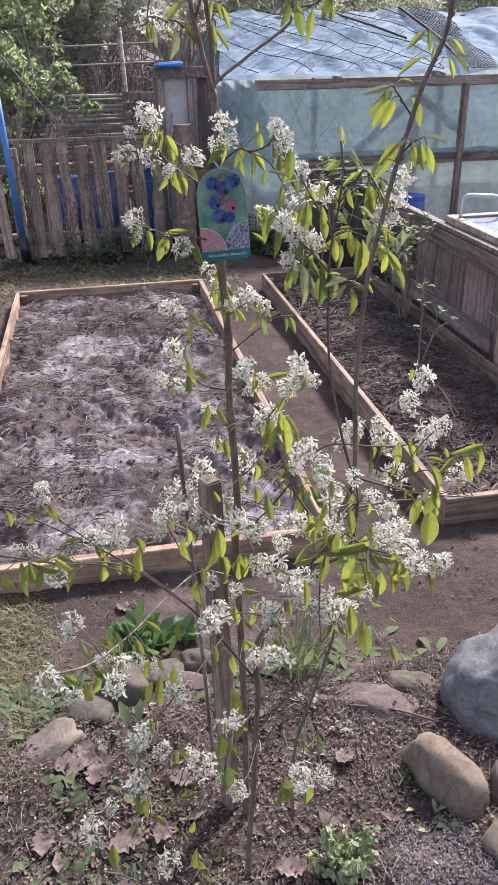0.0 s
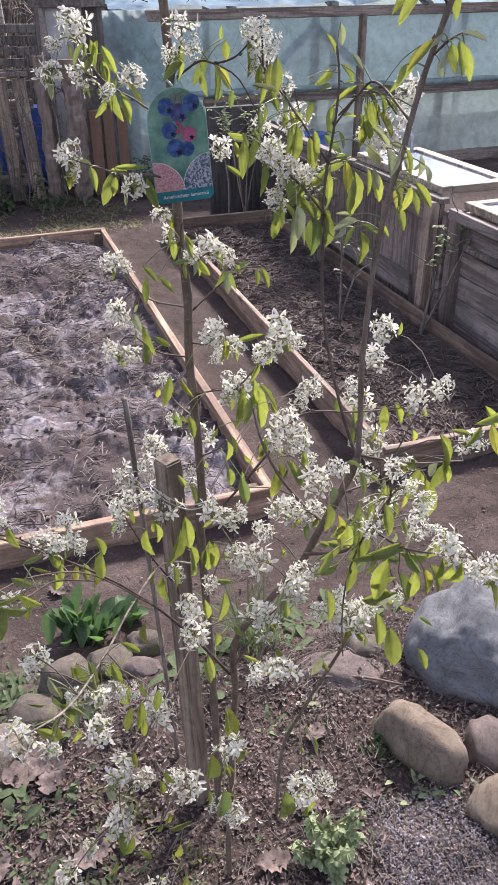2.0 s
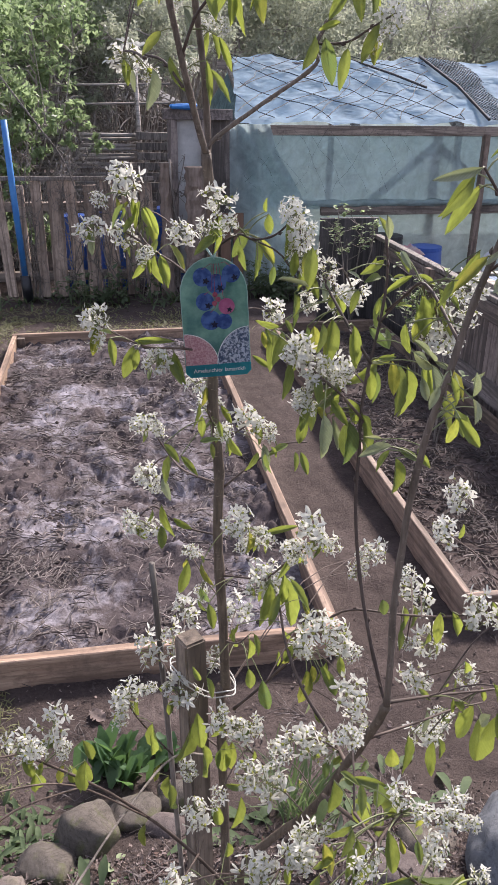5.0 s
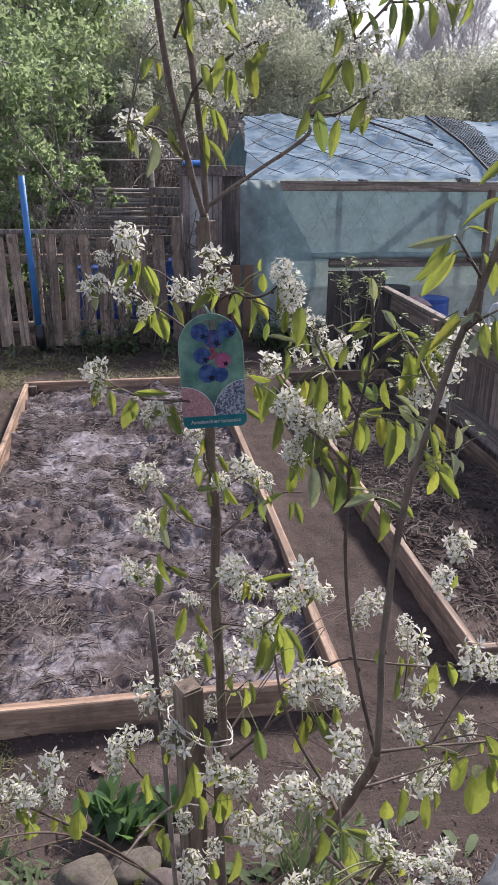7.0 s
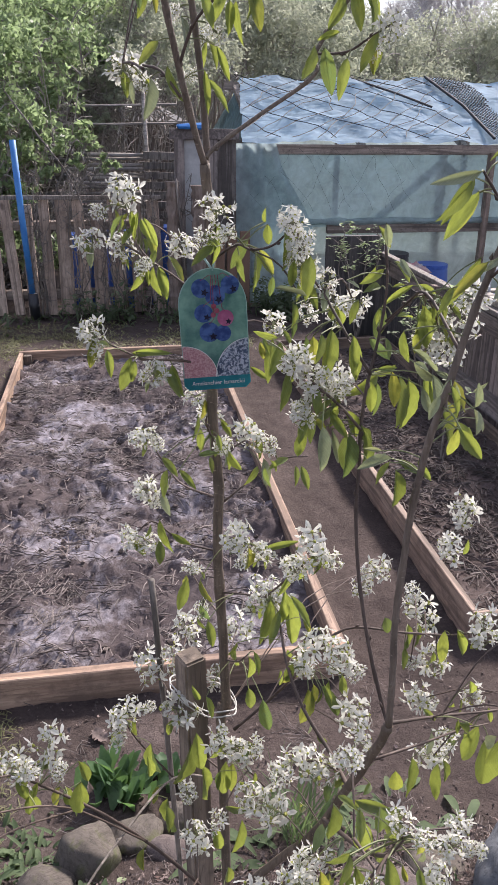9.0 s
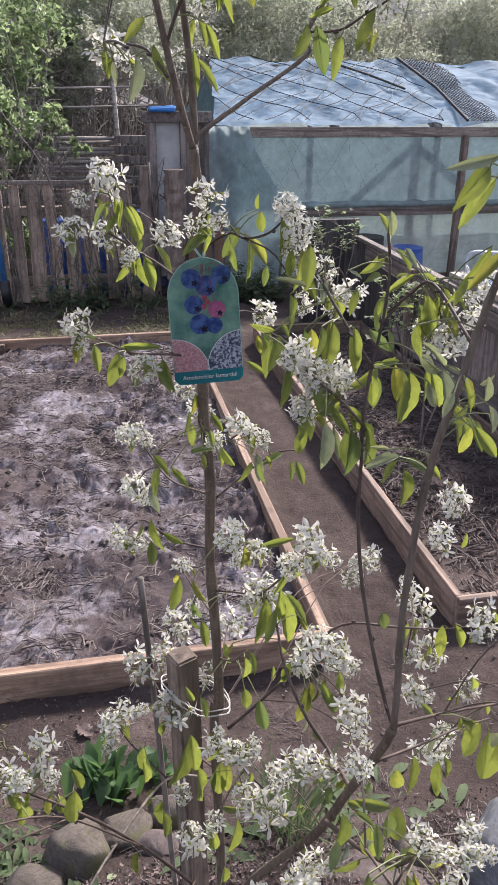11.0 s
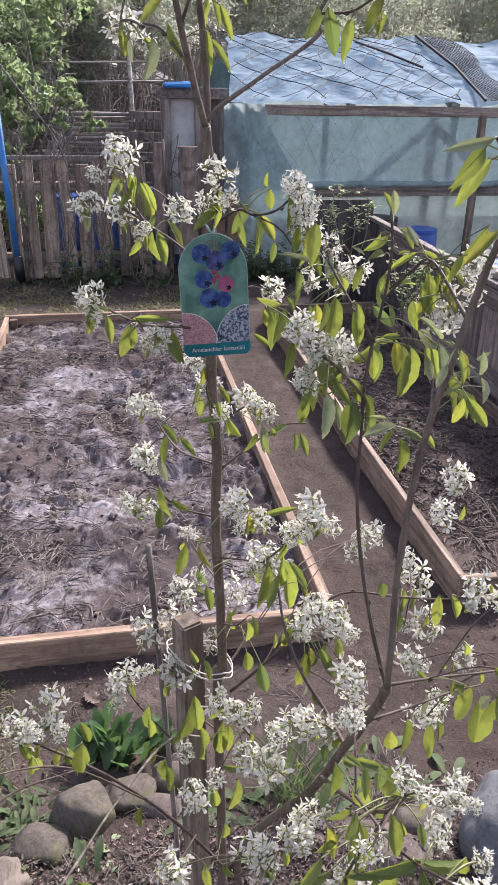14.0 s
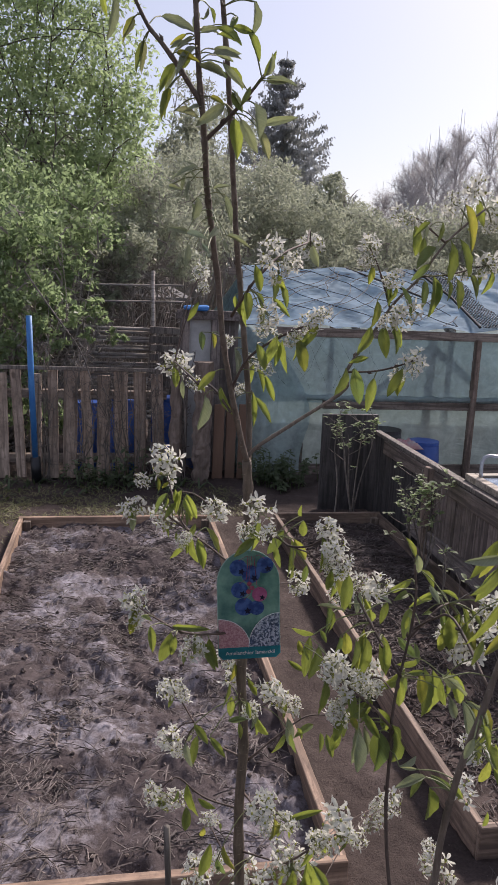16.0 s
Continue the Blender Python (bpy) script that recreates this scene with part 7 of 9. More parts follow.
raceme(-0.126, 1.500, 1.016, 0.017)
raceme(-0.138, 1.500, 0.970, 0.030)
raceme(-0.161, 1.520, 0.965, 0.021)
raceme(-0.229, 1.701, 0.948, 0.031)
raceme(-0.304, 1.615, 1.025, 0.024)
raceme(-0.310, 1.610, 0.999, 0.015)
raceme(-0.272, 1.610, 1.038, 0.010)
raceme(-0.387, 1.554, 1.048, 0.024)
raceme(-0.418, 1.506, 1.071, 0.020)
raceme(-0.374, 1.520, 1.041, 0.013)
raceme(-0.192, 1.533, 1.046, 0.022)
raceme(-0.169, 1.533, 1.025, 0.021)
raceme(-0.150, 1.530, 1.033, 0.014)
raceme(-0.216, 1.600, 0.814, 0.027)
raceme(-0.193, 1.550, 0.900, 0.015)
raceme(-0.225, 1.650, 0.849, 0.019)
raceme(-0.028, 1.273, 1.181, 0.0128)
raceme(-0.013, 1.270, 1.156, 0.0112)
raceme(-0.126, 1.173, 1.319, 0.0112)
raceme(-0.105, 1.180, 1.292, 0.0096)
raceme(-0.143, 1.348, 1.048, 0.022)
raceme(-0.121, 1.360, 1.055, 0.019)
raceme(-0.170, 1.380, 0.984, 0.022)
raceme(-0.461, 1.354, 1.114, 0.019)
raceme(-0.446, 1.322, 1.061, 0.018)
raceme(-0.396, 1.300, 1.005, 0.017)
raceme(-0.472, 1.230, 1.051, 0.022)
raceme(-0.449, 1.230, 1.025, 0.012)
raceme(-0.398, 1.232, 1.031, 0.019)
raceme(-0.376, 1.342, 0.816, 0.024)
raceme(-0.312, 1.382, 0.858, 0.025)
raceme(-0.288, 1.379, 0.692, 0.027)
raceme(-0.389, 1.327, 0.731, 0.024)
raceme(-0.262, 1.373, 0.987, 0.024)
raceme(-0.167, 1.381, 0.970, 0.024)
raceme(-0.184, 1.276, 0.997, 0.023)
raceme(-0.214, 1.280, 0.999, 0.015)
raceme(-0.139, 1.348, 1.042, 0.020)
raceme(-0.117, 1.249, 1.078, 0.023)
raceme(-0.142, 1.260, 1.085, 0.016)
raceme(-0.146, 1.166, 1.271, 0.0120)
raceme(-0.115, 1.300, 1.240, 0.013)
raceme(-0.081, 1.200, 1.223, 0.0136)
raceme(-0.102, 1.120, 1.272, 0.016)
raceme(-0.085, 1.094, 1.260, 0.014)
raceme(-0.023, 1.560, 1.042, 0.028)
raceme(-0.138, 1.311, 0.711, 0.027)
raceme(-0.105, 1.310, 0.709, 0.018)
raceme(-0.251, 1.266, 0.904, 0.020)
raceme(-0.241, 1.300, 0.720, 0.020)
raceme(0.102, 1.459, 1.218, 0.018)
raceme(0.096, 1.371, 1.188, 0.019)
raceme(-0.075, 1.200, 1.255, 0.0112)
raceme(-0.465, 1.300, 0.691, 0.024)
raceme(-0.431, 1.330, 0.699, 0.014)
raceme(-0.260, 1.800, 1.759, 0.023)
raceme(-0.239, 1.750, 1.741, 0.012)
raceme(-0.227, 1.840, 1.871, 0.016)
raceme(-0.223, 1.840, 1.853, 0.010)
raceme(-0.194, 1.541, 1.889, 0.016)
raceme(-0.160, 1.600, 1.886, 0.011)
raceme(-0.107, 1.750, 1.908, 0.020)
raceme(-0.193, 1.550, 1.833, 0.015)
raceme(-0.193, 1.560, 1.819, 0.013)
raceme(-0.174, 1.600, 1.872, 0.012)
raceme(-0.149, 1.570, 1.825, 0.013)
raceme(-0.136, 1.570, 1.834, 0.011)
raceme(-0.163, 1.570, 1.811, 0.010)
raceme(-0.183, 1.600, 1.780, 0.010)
raceme(-0.067, 1.650, 1.907, 0.015)
raceme(-0.068, 1.650, 1.889, 0.011)
raceme(-0.034, 1.654, 1.873, 0.015)
raceme(-0.022, 1.650, 1.834, 0.018)
raceme(-0.041, 1.650, 1.827, 0.012)
raceme(-0.025, 1.600, 1.789, 0.016)
raceme(-0.034, 1.620, 1.772, 0.012)
raceme(-0.017, 1.690, 1.941, 0.016)
raceme(0.001, 1.690, 1.936, 0.010)
raceme(0.043, 1.700, 1.961, 0.015)
raceme(0.073, 1.710, 1.979, 0.019)
raceme(0.109, 1.720, 1.954, 0.018)
raceme(0.104, 1.720, 1.940, 0.012)
raceme(0.092, 1.700, 1.894, 0.020)
raceme(0.065, 1.700, 1.883, 0.011)
raceme(-0.215, 1.650, 1.800, 0.009)
raceme(-0.188, 1.660, 1.779, 0.008)
raceme(-0.199, 1.660, 1.748, 0.008)
leaf((-0.271, 1.723, 1.613), (-0.287, 1.724, 1.587))
leaf((-0.262, 1.727, 1.617), (-0.260, 1.732, 1.597))
leaf((-0.254, 1.726, 1.616), (-0.260, 1.730, 1.584))
leaf((-0.252, 1.709, 1.611), (-0.243, 1.704, 1.589))
leaf((-0.248, 1.731, 1.609), (-0.234, 1.730, 1.578))
leaf((-0.260, 1.730, 1.599), (-0.274, 1.718, 1.584))
leaf((-0.237, 1.719, 1.576), (-0.246, 1.710, 1.559))
leaf((-0.240, 1.721, 1.558), (-0.234, 1.719, 1.524))
leaf((-0.235, 1.708, 1.560), (-0.227, 1.699, 1.525))
leaf((-0.250, 1.715, 1.557), (-0.266, 1.719, 1.530))
leaf((-0.223, 1.726, 1.569), (-0.207, 1.716, 1.540))
leaf((-0.249, 1.727, 1.588), (-0.247, 1.716, 1.574))
leaf((-0.259, 1.723, 1.564), (-0.255, 1.711, 1.553))
leaf((-0.272, 1.708, 1.612), (-0.276, 1.711, 1.595))
leaf((-0.188, 1.593, 1.599), (-0.210, 1.583, 1.584))
leaf((-0.152, 1.612, 1.602), (-0.169, 1.615, 1.573))
leaf((-0.163, 1.595, 1.590), (-0.158, 1.600, 1.561))
leaf((-0.146, 1.601, 1.595), (-0.147, 1.600, 1.553), 0.46)
leaf((-0.136, 1.593, 1.619), (-0.134, 1.598, 1.598), 0.50)
leaf((-0.142, 1.605, 1.594), (-0.125, 1.610, 1.567))
leaf((-0.136, 1.609, 1.619), (-0.137, 1.601, 1.632), 0.40)
leaf((-0.193, 1.597, 1.603), (-0.183, 1.586, 1.600))
leaf((-0.294, 1.611, 1.496), (-0.291, 1.599, 1.471))
leaf((-0.271, 1.615, 1.486), (-0.282, 1.613, 1.450), 0.42)
leaf((-0.267, 1.608, 1.485), (-0.271, 1.608, 1.461))
leaf((-0.266, 1.616, 1.492), (-0.229, 1.608, 1.491), 0.22)
leaf((-0.269, 1.628, 1.487), (-0.250, 1.623, 1.486))
leaf((-0.229, 1.616, 1.477), (-0.219, 1.611, 1.441))
leaf((-0.254, 1.625, 1.457), (-0.257, 1.612, 1.449))
leaf((-0.303, 1.631, 1.499), (-0.292, 1.618, 1.499))
leaf((-0.044, 1.506, 1.608), (-0.053, 1.509, 1.628), 0.34)
leaf((-0.054, 1.488, 1.594), (-0.074, 1.490, 1.581))
leaf((-0.042, 1.497, 1.599), (-0.026, 1.494, 1.582))
leaf((-0.056, 1.488, 1.579), (-0.074, 1.475, 1.579))
leaf((-0.025, 1.492, 1.579), (-0.051, 1.497, 1.560), 0.24)
leaf((-0.021, 1.493, 1.579), (0.001, 1.494, 1.568), 0.26)
leaf((-0.128, 1.510, 1.562), (-0.126, 1.515, 1.525), 0.36)
leaf((-0.148, 1.496, 1.534), (-0.153, 1.489, 1.495), 0.30)
leaf((-0.167, 1.501, 1.508), (-0.148, 1.502, 1.494), 0.28)
leaf((-0.140, 1.491, 1.543), (-0.132, 1.492, 1.529))
leaf((-0.109, 1.507, 1.532), (-0.105, 1.510, 1.504), 0.45)
leaf((-0.120, 1.489, 1.537), (-0.122, 1.494, 1.515))
leaf((-0.097, 1.490, 1.543), (-0.103, 1.483, 1.492), 0.26)
leaf((-0.088, 1.503, 1.556), (-0.082, 1.507, 1.541), 0.60)
leaf((-0.075, 1.496, 1.533), (-0.068, 1.501, 1.490), 0.34)
leaf((-0.071, 1.501, 1.565), (-0.080, 1.493, 1.546))
leaf((-0.050, 1.496, 1.560), (-0.058, 1.485, 1.533), 0.46)
leaf((-0.062, 1.490, 1.533), (-0.045, 1.479, 1.516))
leaf((-0.030, 1.505, 1.503), (-0.051, 1.510, 1.491))
leaf((-0.051, 1.492, 1.499), (-0.082, 1.479, 1.483), 0.36)
leaf((-0.044, 1.512, 1.484), (-0.046, 1.508, 1.450), 0.32)
leaf((-0.028, 1.498, 1.495), (-0.024, 1.488, 1.446), 0.30)
leaf((-0.017, 1.502, 1.490), (-0.015, 1.505, 1.435), 0.34)
leaf((-0.003, 1.499, 1.493), (-0.002, 1.493, 1.463), 0.34)
leaf((-0.002, 1.489, 1.493), (0.013, 1.494, 1.455), 0.36)
leaf((-0.016, 1.489, 1.562), (-0.008, 1.485, 1.522), 0.24)
leaf((-0.012, 1.508, 1.549), (-0.006, 1.497, 1.529))
leaf((-0.032, 1.506, 1.548), (-0.014, 1.511, 1.547))
leaf((-0.142, 1.503, 1.533), (-0.164, 1.505, 1.539))
leaf((-0.098, 1.491, 1.530), (-0.091, 1.485, 1.514))
leaf((-0.160, 1.492, 1.533), (-0.156, 1.494, 1.516))
leaf((-0.043, 1.355, 1.678), (-0.065, 1.350, 1.649), 0.28)
leaf((-0.031, 1.372, 1.668), (-0.045, 1.375, 1.638), 0.28)
leaf((-0.024, 1.371, 1.623), (-0.053, 1.366, 1.585), 0.22)
leaf((-0.041, 1.360, 1.536), (-0.026, 1.360, 1.510), 0.42)
leaf((-0.033, 1.359, 1.515), (-0.047, 1.351, 1.501), 0.40)
leaf((-0.034, 1.358, 1.504), (-0.021, 1.347, 1.481), 0.36)
leaf((-0.046, 1.357, 1.514), (-0.031, 1.363, 1.478), 0.38)
leaf((-0.016, 1.371, 1.493), (-0.013, 1.370, 1.482), 0.35)
leaf((-0.056, 1.360, 1.541), (-0.048, 1.353, 1.513), 0.34, downy=True)
leaf((-0.058, 1.350, 1.547), (-0.045, 1.342, 1.542), 0.30, downy=True)
leaf((-0.070, 1.367, 1.559), (-0.047, 1.370, 1.539), 0.22, downy=True)
leaf((-0.034, 1.357, 1.520), (-0.037, 1.358, 1.534), 0.30, downy=True)
leaf((-0.016, 1.367, 1.511), (-0.015, 1.366, 1.531), 0.30, downy=True)
leaf((-0.013, 1.364, 1.503), (-0.006, 1.365, 1.491), 0.40, downy=True)
leaf((-0.091, 1.357, 1.484), (-0.105, 1.357, 1.487), 0.24, downy=True)
leaf((-0.083, 1.355, 1.478), (-0.111, 1.350, 1.474), 0.26, downy=True)
leaf((-0.080, 1.366, 1.470), (-0.091, 1.366, 1.451), 0.34)
leaf((-0.079, 1.355, 1.468), (-0.074, 1.360, 1.431), 0.38)
leaf((-0.075, 1.364, 1.473), (-0.055, 1.361, 1.460), 0.30)
leaf((-0.065, 1.348, 1.477), (-0.054, 1.345, 1.462), 0.36)
leaf((-0.126, 1.444, 1.481), (-0.134, 1.443, 1.455))
leaf((-0.126, 1.449, 1.467), (-0.134, 1.451, 1.439))
leaf((-0.118, 1.454, 1.474), (-0.106, 1.455, 1.458), 0.45)
leaf((-0.089, 1.446, 1.461), (-0.089, 1.445, 1.417), 0.42)
leaf((-0.089, 1.456, 1.479), (-0.076, 1.458, 1.452), 0.42)
leaf((-0.078, 1.446, 1.468), (-0.067, 1.449, 1.425), 0.34)
leaf((-0.108, 1.459, 1.463), (-0.106, 1.459, 1.417), 0.26, downy=True)
leaf((-0.100, 1.461, 1.460), (-0.090, 1.467, 1.423), 0.22, downy=True)
leaf((-0.098, 1.450, 1.593), (-0.087, 1.447, 1.588), 0.30, downy=True)
leaf((-0.158, 1.442, 1.590), (-0.131, 1.445, 1.583), 0.18, downy=True)
leaf((-0.202, 1.630, 1.413), (-0.209, 1.626, 1.384))
leaf((-0.200, 1.625, 1.400), (-0.200, 1.625, 1.372))
leaf((-0.181, 1.626, 1.392), (-0.179, 1.615, 1.377))
leaf((-0.202, 1.627, 1.368), (-0.180, 1.624, 1.371))
leaf((-0.190, 1.624, 1.367), (-0.188, 1.618, 1.349))
leaf((-0.169, 1.623, 1.372), (-0.155, 1.624, 1.346))
leaf((-0.172, 1.623, 1.366), (-0.168, 1.624, 1.348))
leaf((-0.139, 1.609, 1.359), (-0.155, 1.598, 1.342))
leaf((-0.129, 1.619, 1.352), (-0.123, 1.618, 1.324))
leaf((-0.124, 1.613, 1.363), (-0.116, 1.613, 1.348))
leaf((-0.102, 1.623, 1.360), (-0.127, 1.610, 1.354))
leaf((-0.094, 1.619, 1.352), (-0.095, 1.610, 1.330))
leaf((-0.090, 1.609, 1.356), (-0.083, 1.598, 1.331))
leaf((-0.243, 1.616, 1.373), (-0.227, 1.605, 1.354))
leaf((-0.225, 1.613, 1.358), (-0.208, 1.599, 1.340), 0.32)
leaf((-0.238, 1.619, 1.357), (-0.243, 1.613, 1.324), 0.36)
leaf((-0.248, 1.623, 1.293), (-0.235, 1.620, 1.247), 0.30)
leaf((-0.236, 1.614, 1.280), (-0.213, 1.618, 1.259), 0.32)
leaf((-0.250, 1.608, 1.275), (-0.250, 1.602, 1.246), 0.42)
leaf((-0.259, 1.615, 1.292), (-0.264, 1.609, 1.279))
leaf((-0.220, 1.611, 1.221), (-0.231, 1.613, 1.175), 0.32)
leaf((-0.204, 1.617, 1.213), (-0.192, 1.604, 1.187), 0.30)
leaf((-0.195, 1.623, 1.150), (-0.190, 1.611, 1.118), 0.40)
leaf((-0.208, 1.621, 1.157), (-0.196, 1.614, 1.141))
leaf((-0.138, 1.582, 1.268), (-0.094, 1.587, 1.273), 0.20)
leaf((-0.129, 1.588, 1.259), (-0.134, 1.582, 1.242))
leaf((-0.126, 1.588, 1.197), (-0.137, 1.586, 1.135), 0.36)
leaf((-0.117, 1.577, 1.189), (-0.130, 1.566, 1.150), 0.30)
leaf((-0.110, 1.582, 1.212), (-0.113, 1.580, 1.165), 0.30)
leaf((-0.106, 1.591, 1.201), (-0.094, 1.596, 1.122), 0.26)
leaf((-0.103, 1.583, 1.204), (-0.078, 1.576, 1.159), 0.26)
leaf((-0.084, 1.589, 1.168), (-0.078, 1.575, 1.152))
leaf((-0.167, 1.571, 1.154), (-0.178, 1.568, 1.139), 0.50)
leaf((-0.145, 1.583, 1.129), (-0.139, 1.572, 1.102))
leaf((-0.151, 1.583, 1.122), (-0.148, 1.587, 1.085), 0.30)
leaf((-0.152, 1.577, 1.081), (-0.149, 1.572, 1.052), 0.50)
leaf((-0.135, 1.573, 1.065), (-0.128, 1.565, 1.019), 0.40)
leaf((-0.074, 1.591, 1.057), (-0.079, 1.585, 1.003), 0.40)
leaf((-0.068, 1.591, 1.064), (-0.065, 1.595, 1.026))
leaf((-0.060, 1.582, 1.068), (-0.034, 1.573, 1.023), 0.30)
leaf((-0.031, 1.592, 1.073), (-0.029, 1.587, 1.041))
leaf((-0.058, 1.578, 1.073), (-0.048, 1.570, 1.048), 0.30)
leaf((0.018, 1.592, 1.154), (0.023, 1.587, 1.133), 0.70)
leaf((0.089, 1.575, 1.139), (0.087, 1.570, 1.094), 0.36)
leaf((0.103, 1.571, 1.142), (0.118, 1.569, 1.099), 0.36)
leaf((0.075, 1.579, 1.017), (0.091, 1.571, 1.001))
leaf((0.117, 1.587, 0.971), (0.131, 1.589, 0.933))
leaf((0.096, 1.568, 1.250), (0.098, 1.565, 1.271), 0.40)
leaf((0.083, 1.455, 1.102), (0.070, 1.459, 1.047), 0.36)
leaf((0.103, 1.467, 1.074), (0.103, 1.458, 1.003), 0.48)
leaf((0.009, 1.454, 1.069), (0.004, 1.444, 1.021), 0.50)
leaf((0.050, 1.472, 1.036), (0.049, 1.464, 0.987), 0.34)
leaf((0.051, 1.463, 1.050), (0.057, 1.458, 1.020))
leaf((-0.004, 1.463, 1.043), (-0.002, 1.462, 1.011), 0.60)
leaf((-0.031, 1.466, 1.025), (-0.042, 1.454, 1.023), 0.60)
leaf((-0.048, 1.466, 1.003), (-0.006, 1.458, 0.987), 0.34)
leaf((-0.059, 1.461, 1.008), (-0.046, 1.454, 1.004), 0.70)
leaf((-0.002, 1.455, 0.995), (-0.002, 1.452, 0.937), 0.50)
leaf((0.030, 1.459, 1.098), (0.027, 1.452, 1.070), 0.30, downy=True)
leaf((-0.099, 1.306, 1.165), (-0.096, 1.304, 1.127), 0.55)
leaf((-0.131, 1.289, 1.207), (-0.134, 1.280, 1.177), 0.50)
leaf((-0.108, 1.299, 1.137), (-0.130, 1.303, 1.119), 0.40)
leaf((-0.083, 1.309, 1.173), (-0.081, 1.306, 1.143), 0.50)
leaf((-0.213, 1.608, 0.990), (-0.208, 1.610, 0.924), 0.34)
leaf((-0.206, 1.618, 0.927), (-0.200, 1.616, 0.859), 0.30)
leaf((-0.218, 1.625, 0.956), (-0.239, 1.624, 0.883), 0.36)
leaf((-0.174, 1.620, 0.924), (-0.178, 1.624, 0.861), 0.34)
leaf((-0.182, 1.617, 0.912), (-0.188, 1.611, 0.881))
leaf((-0.198, 1.628, 1.030), (-0.191, 1.618, 1.002), 0.40)
leaf((-0.271, 1.615, 0.975), (-0.265, 1.618, 0.915), 0.34)
leaf((-0.253, 1.610, 0.883), (-0.248, 1.612, 0.812), 0.40)
leaf((-0.264, 1.625, 0.891), (-0.273, 1.619, 0.864))
leaf((-0.176, 1.615, 0.850), (-0.139, 1.616, 0.834), 0.34)
leaf((-0.150, 1.630, 0.803), (-0.163, 1.619, 0.746), 0.32)
leaf((-0.187, 1.619, 0.808), (-0.183, 1.616, 0.762))
leaf((-0.288, 1.620, 0.785), (-0.293, 1.613, 0.747), 0.40)
leaf((-0.172, 1.612, 0.736), (-0.171, 1.609, 0.705), 0.50)
leaf((-0.164, 1.627, 0.913), (-0.168, 1.615, 0.871), 0.40)
leaf((-0.208, 1.614, 1.038), (-0.216, 1.616, 1.059), 0.40)
leaf((-0.355, 1.547, 0.997), (-0.361, 1.546, 0.937), 0.36)
leaf((-0.353, 1.529, 1.045), (-0.342, 1.529, 1.011), 0.36)
leaf((-0.412, 1.551, 0.981), (-0.412, 1.557, 0.944), 0.50)
leaf((-0.384, 1.545, 1.030), (-0.406, 1.532, 1.038), 0.30)
leaf((-0.379, 1.548, 0.991), (-0.387, 1.539, 0.969), 0.40)
leaf((-0.372, 1.543, 0.995), (-0.370, 1.549, 0.958), 0.40)
leaf((-0.300, 1.495, 2.063), (-0.273, 1.484, 2.053), 0.30, downy=True)
leaf((-0.288, 1.500, 2.031), (-0.300, 1.489, 2.007), 0.34)
leaf((-0.292, 1.488, 2.010), (-0.299, 1.477, 1.984), 0.30)
leaf((-0.273, 1.479, 2.039), (-0.290, 1.467, 2.015), 0.28, downy=True)
leaf((-0.288, 1.480, 2.034), (-0.272, 1.467, 2.026), 0.30)
leaf((-0.277, 1.496, 2.045), (-0.292, 1.499, 2.042), 0.30, downy=True)
leaf((-0.258, 1.488, 2.057), (-0.236, 1.481, 2.046), 0.32)
leaf((-0.259, 1.490, 2.038), (-0.234, 1.495, 2.040), 0.40, downy=True)
leaf((-0.270, 1.479, 2.049), (-0.256, 1.479, 2.054), 0.40, downy=True)
leaf((-0.243, 1.493, 2.060), (-0.226, 1.489, 2.056), 0.40)
leaf((-0.227, 1.491, 2.079), (-0.225, 1.490, 2.054), 0.26, downy=True)
leaf((-0.231, 1.491, 2.057), (-0.221, 1.482, 2.035), 0.26)
leaf((-0.270, 1.490, 2.028), (-0.248, 1.479, 2.019), 0.34, downy=True)
leaf((-0.251, 1.487, 2.031), (-0.232, 1.488, 2.014), 0.26, downy=True)
leaf((-0.266, 1.495, 2.064), (-0.262, 1.494, 2.073), 0.40, downy=True)
leaf((-0.271, 1.494, 2.069), (-0.274, 1.482, 2.049), 0.30, downy=True)
leaf((-0.311, 1.492, 2.045), (-0.319, 1.483, 2.018), 0.30)
leaf((-0.319, 1.490, 2.060), (-0.330, 1.482, 2.039), 0.32)
leaf((-0.335, 1.479, 2.070), (-0.338, 1.479, 2.038), 0.28, downy=True)
leaf((-0.346, 1.482, 2.074), (-0.341, 1.487, 2.056), 0.30)
leaf((-0.216, 1.493, 2.025), (-0.209, 1.482, 2.042), 0.30)
leaf((-0.213, 1.504, 2.027), (-0.184, 1.506, 2.026), 0.20, downy=True)
leaf((-0.287, 1.503, 1.996), (-0.268, 1.496, 1.993), 0.30, downy=True)
leaf((-0.247, 1.496, 2.003), (-0.270, 1.494, 1.984), 0.34, downy=True)
leaf((-0.259, 1.497, 2.008), (-0.249, 1.486, 2.001))
leaf((-0.240, 1.504, 2.016), (-0.229, 1.506, 1.999), 0.26, downy=True)
leaf((-0.237, 1.508, 1.995), (-0.234, 1.505, 1.963), 0.40)
leaf((-0.233, 1.502, 1.994), (-0.217, 1.503, 1.968), 0.34, downy=True)
leaf((-0.224, 1.490, 2.004), (-0.218, 1.477, 1.977), 0.34, downy=True)
leaf((-0.220, 1.489, 1.985), (-0.208, 1.493, 1.962), 0.30, downy=True)
leaf((-0.216, 1.506, 1.991), (-0.187, 1.492, 1.997), 0.24, downy=True)
leaf((-0.266, 1.509, 1.931), (-0.268, 1.508, 1.911), 0.42, downy=True)
leaf((-0.245, 1.499, 1.931), (-0.239, 1.487, 1.907), 0.30, downy=True)
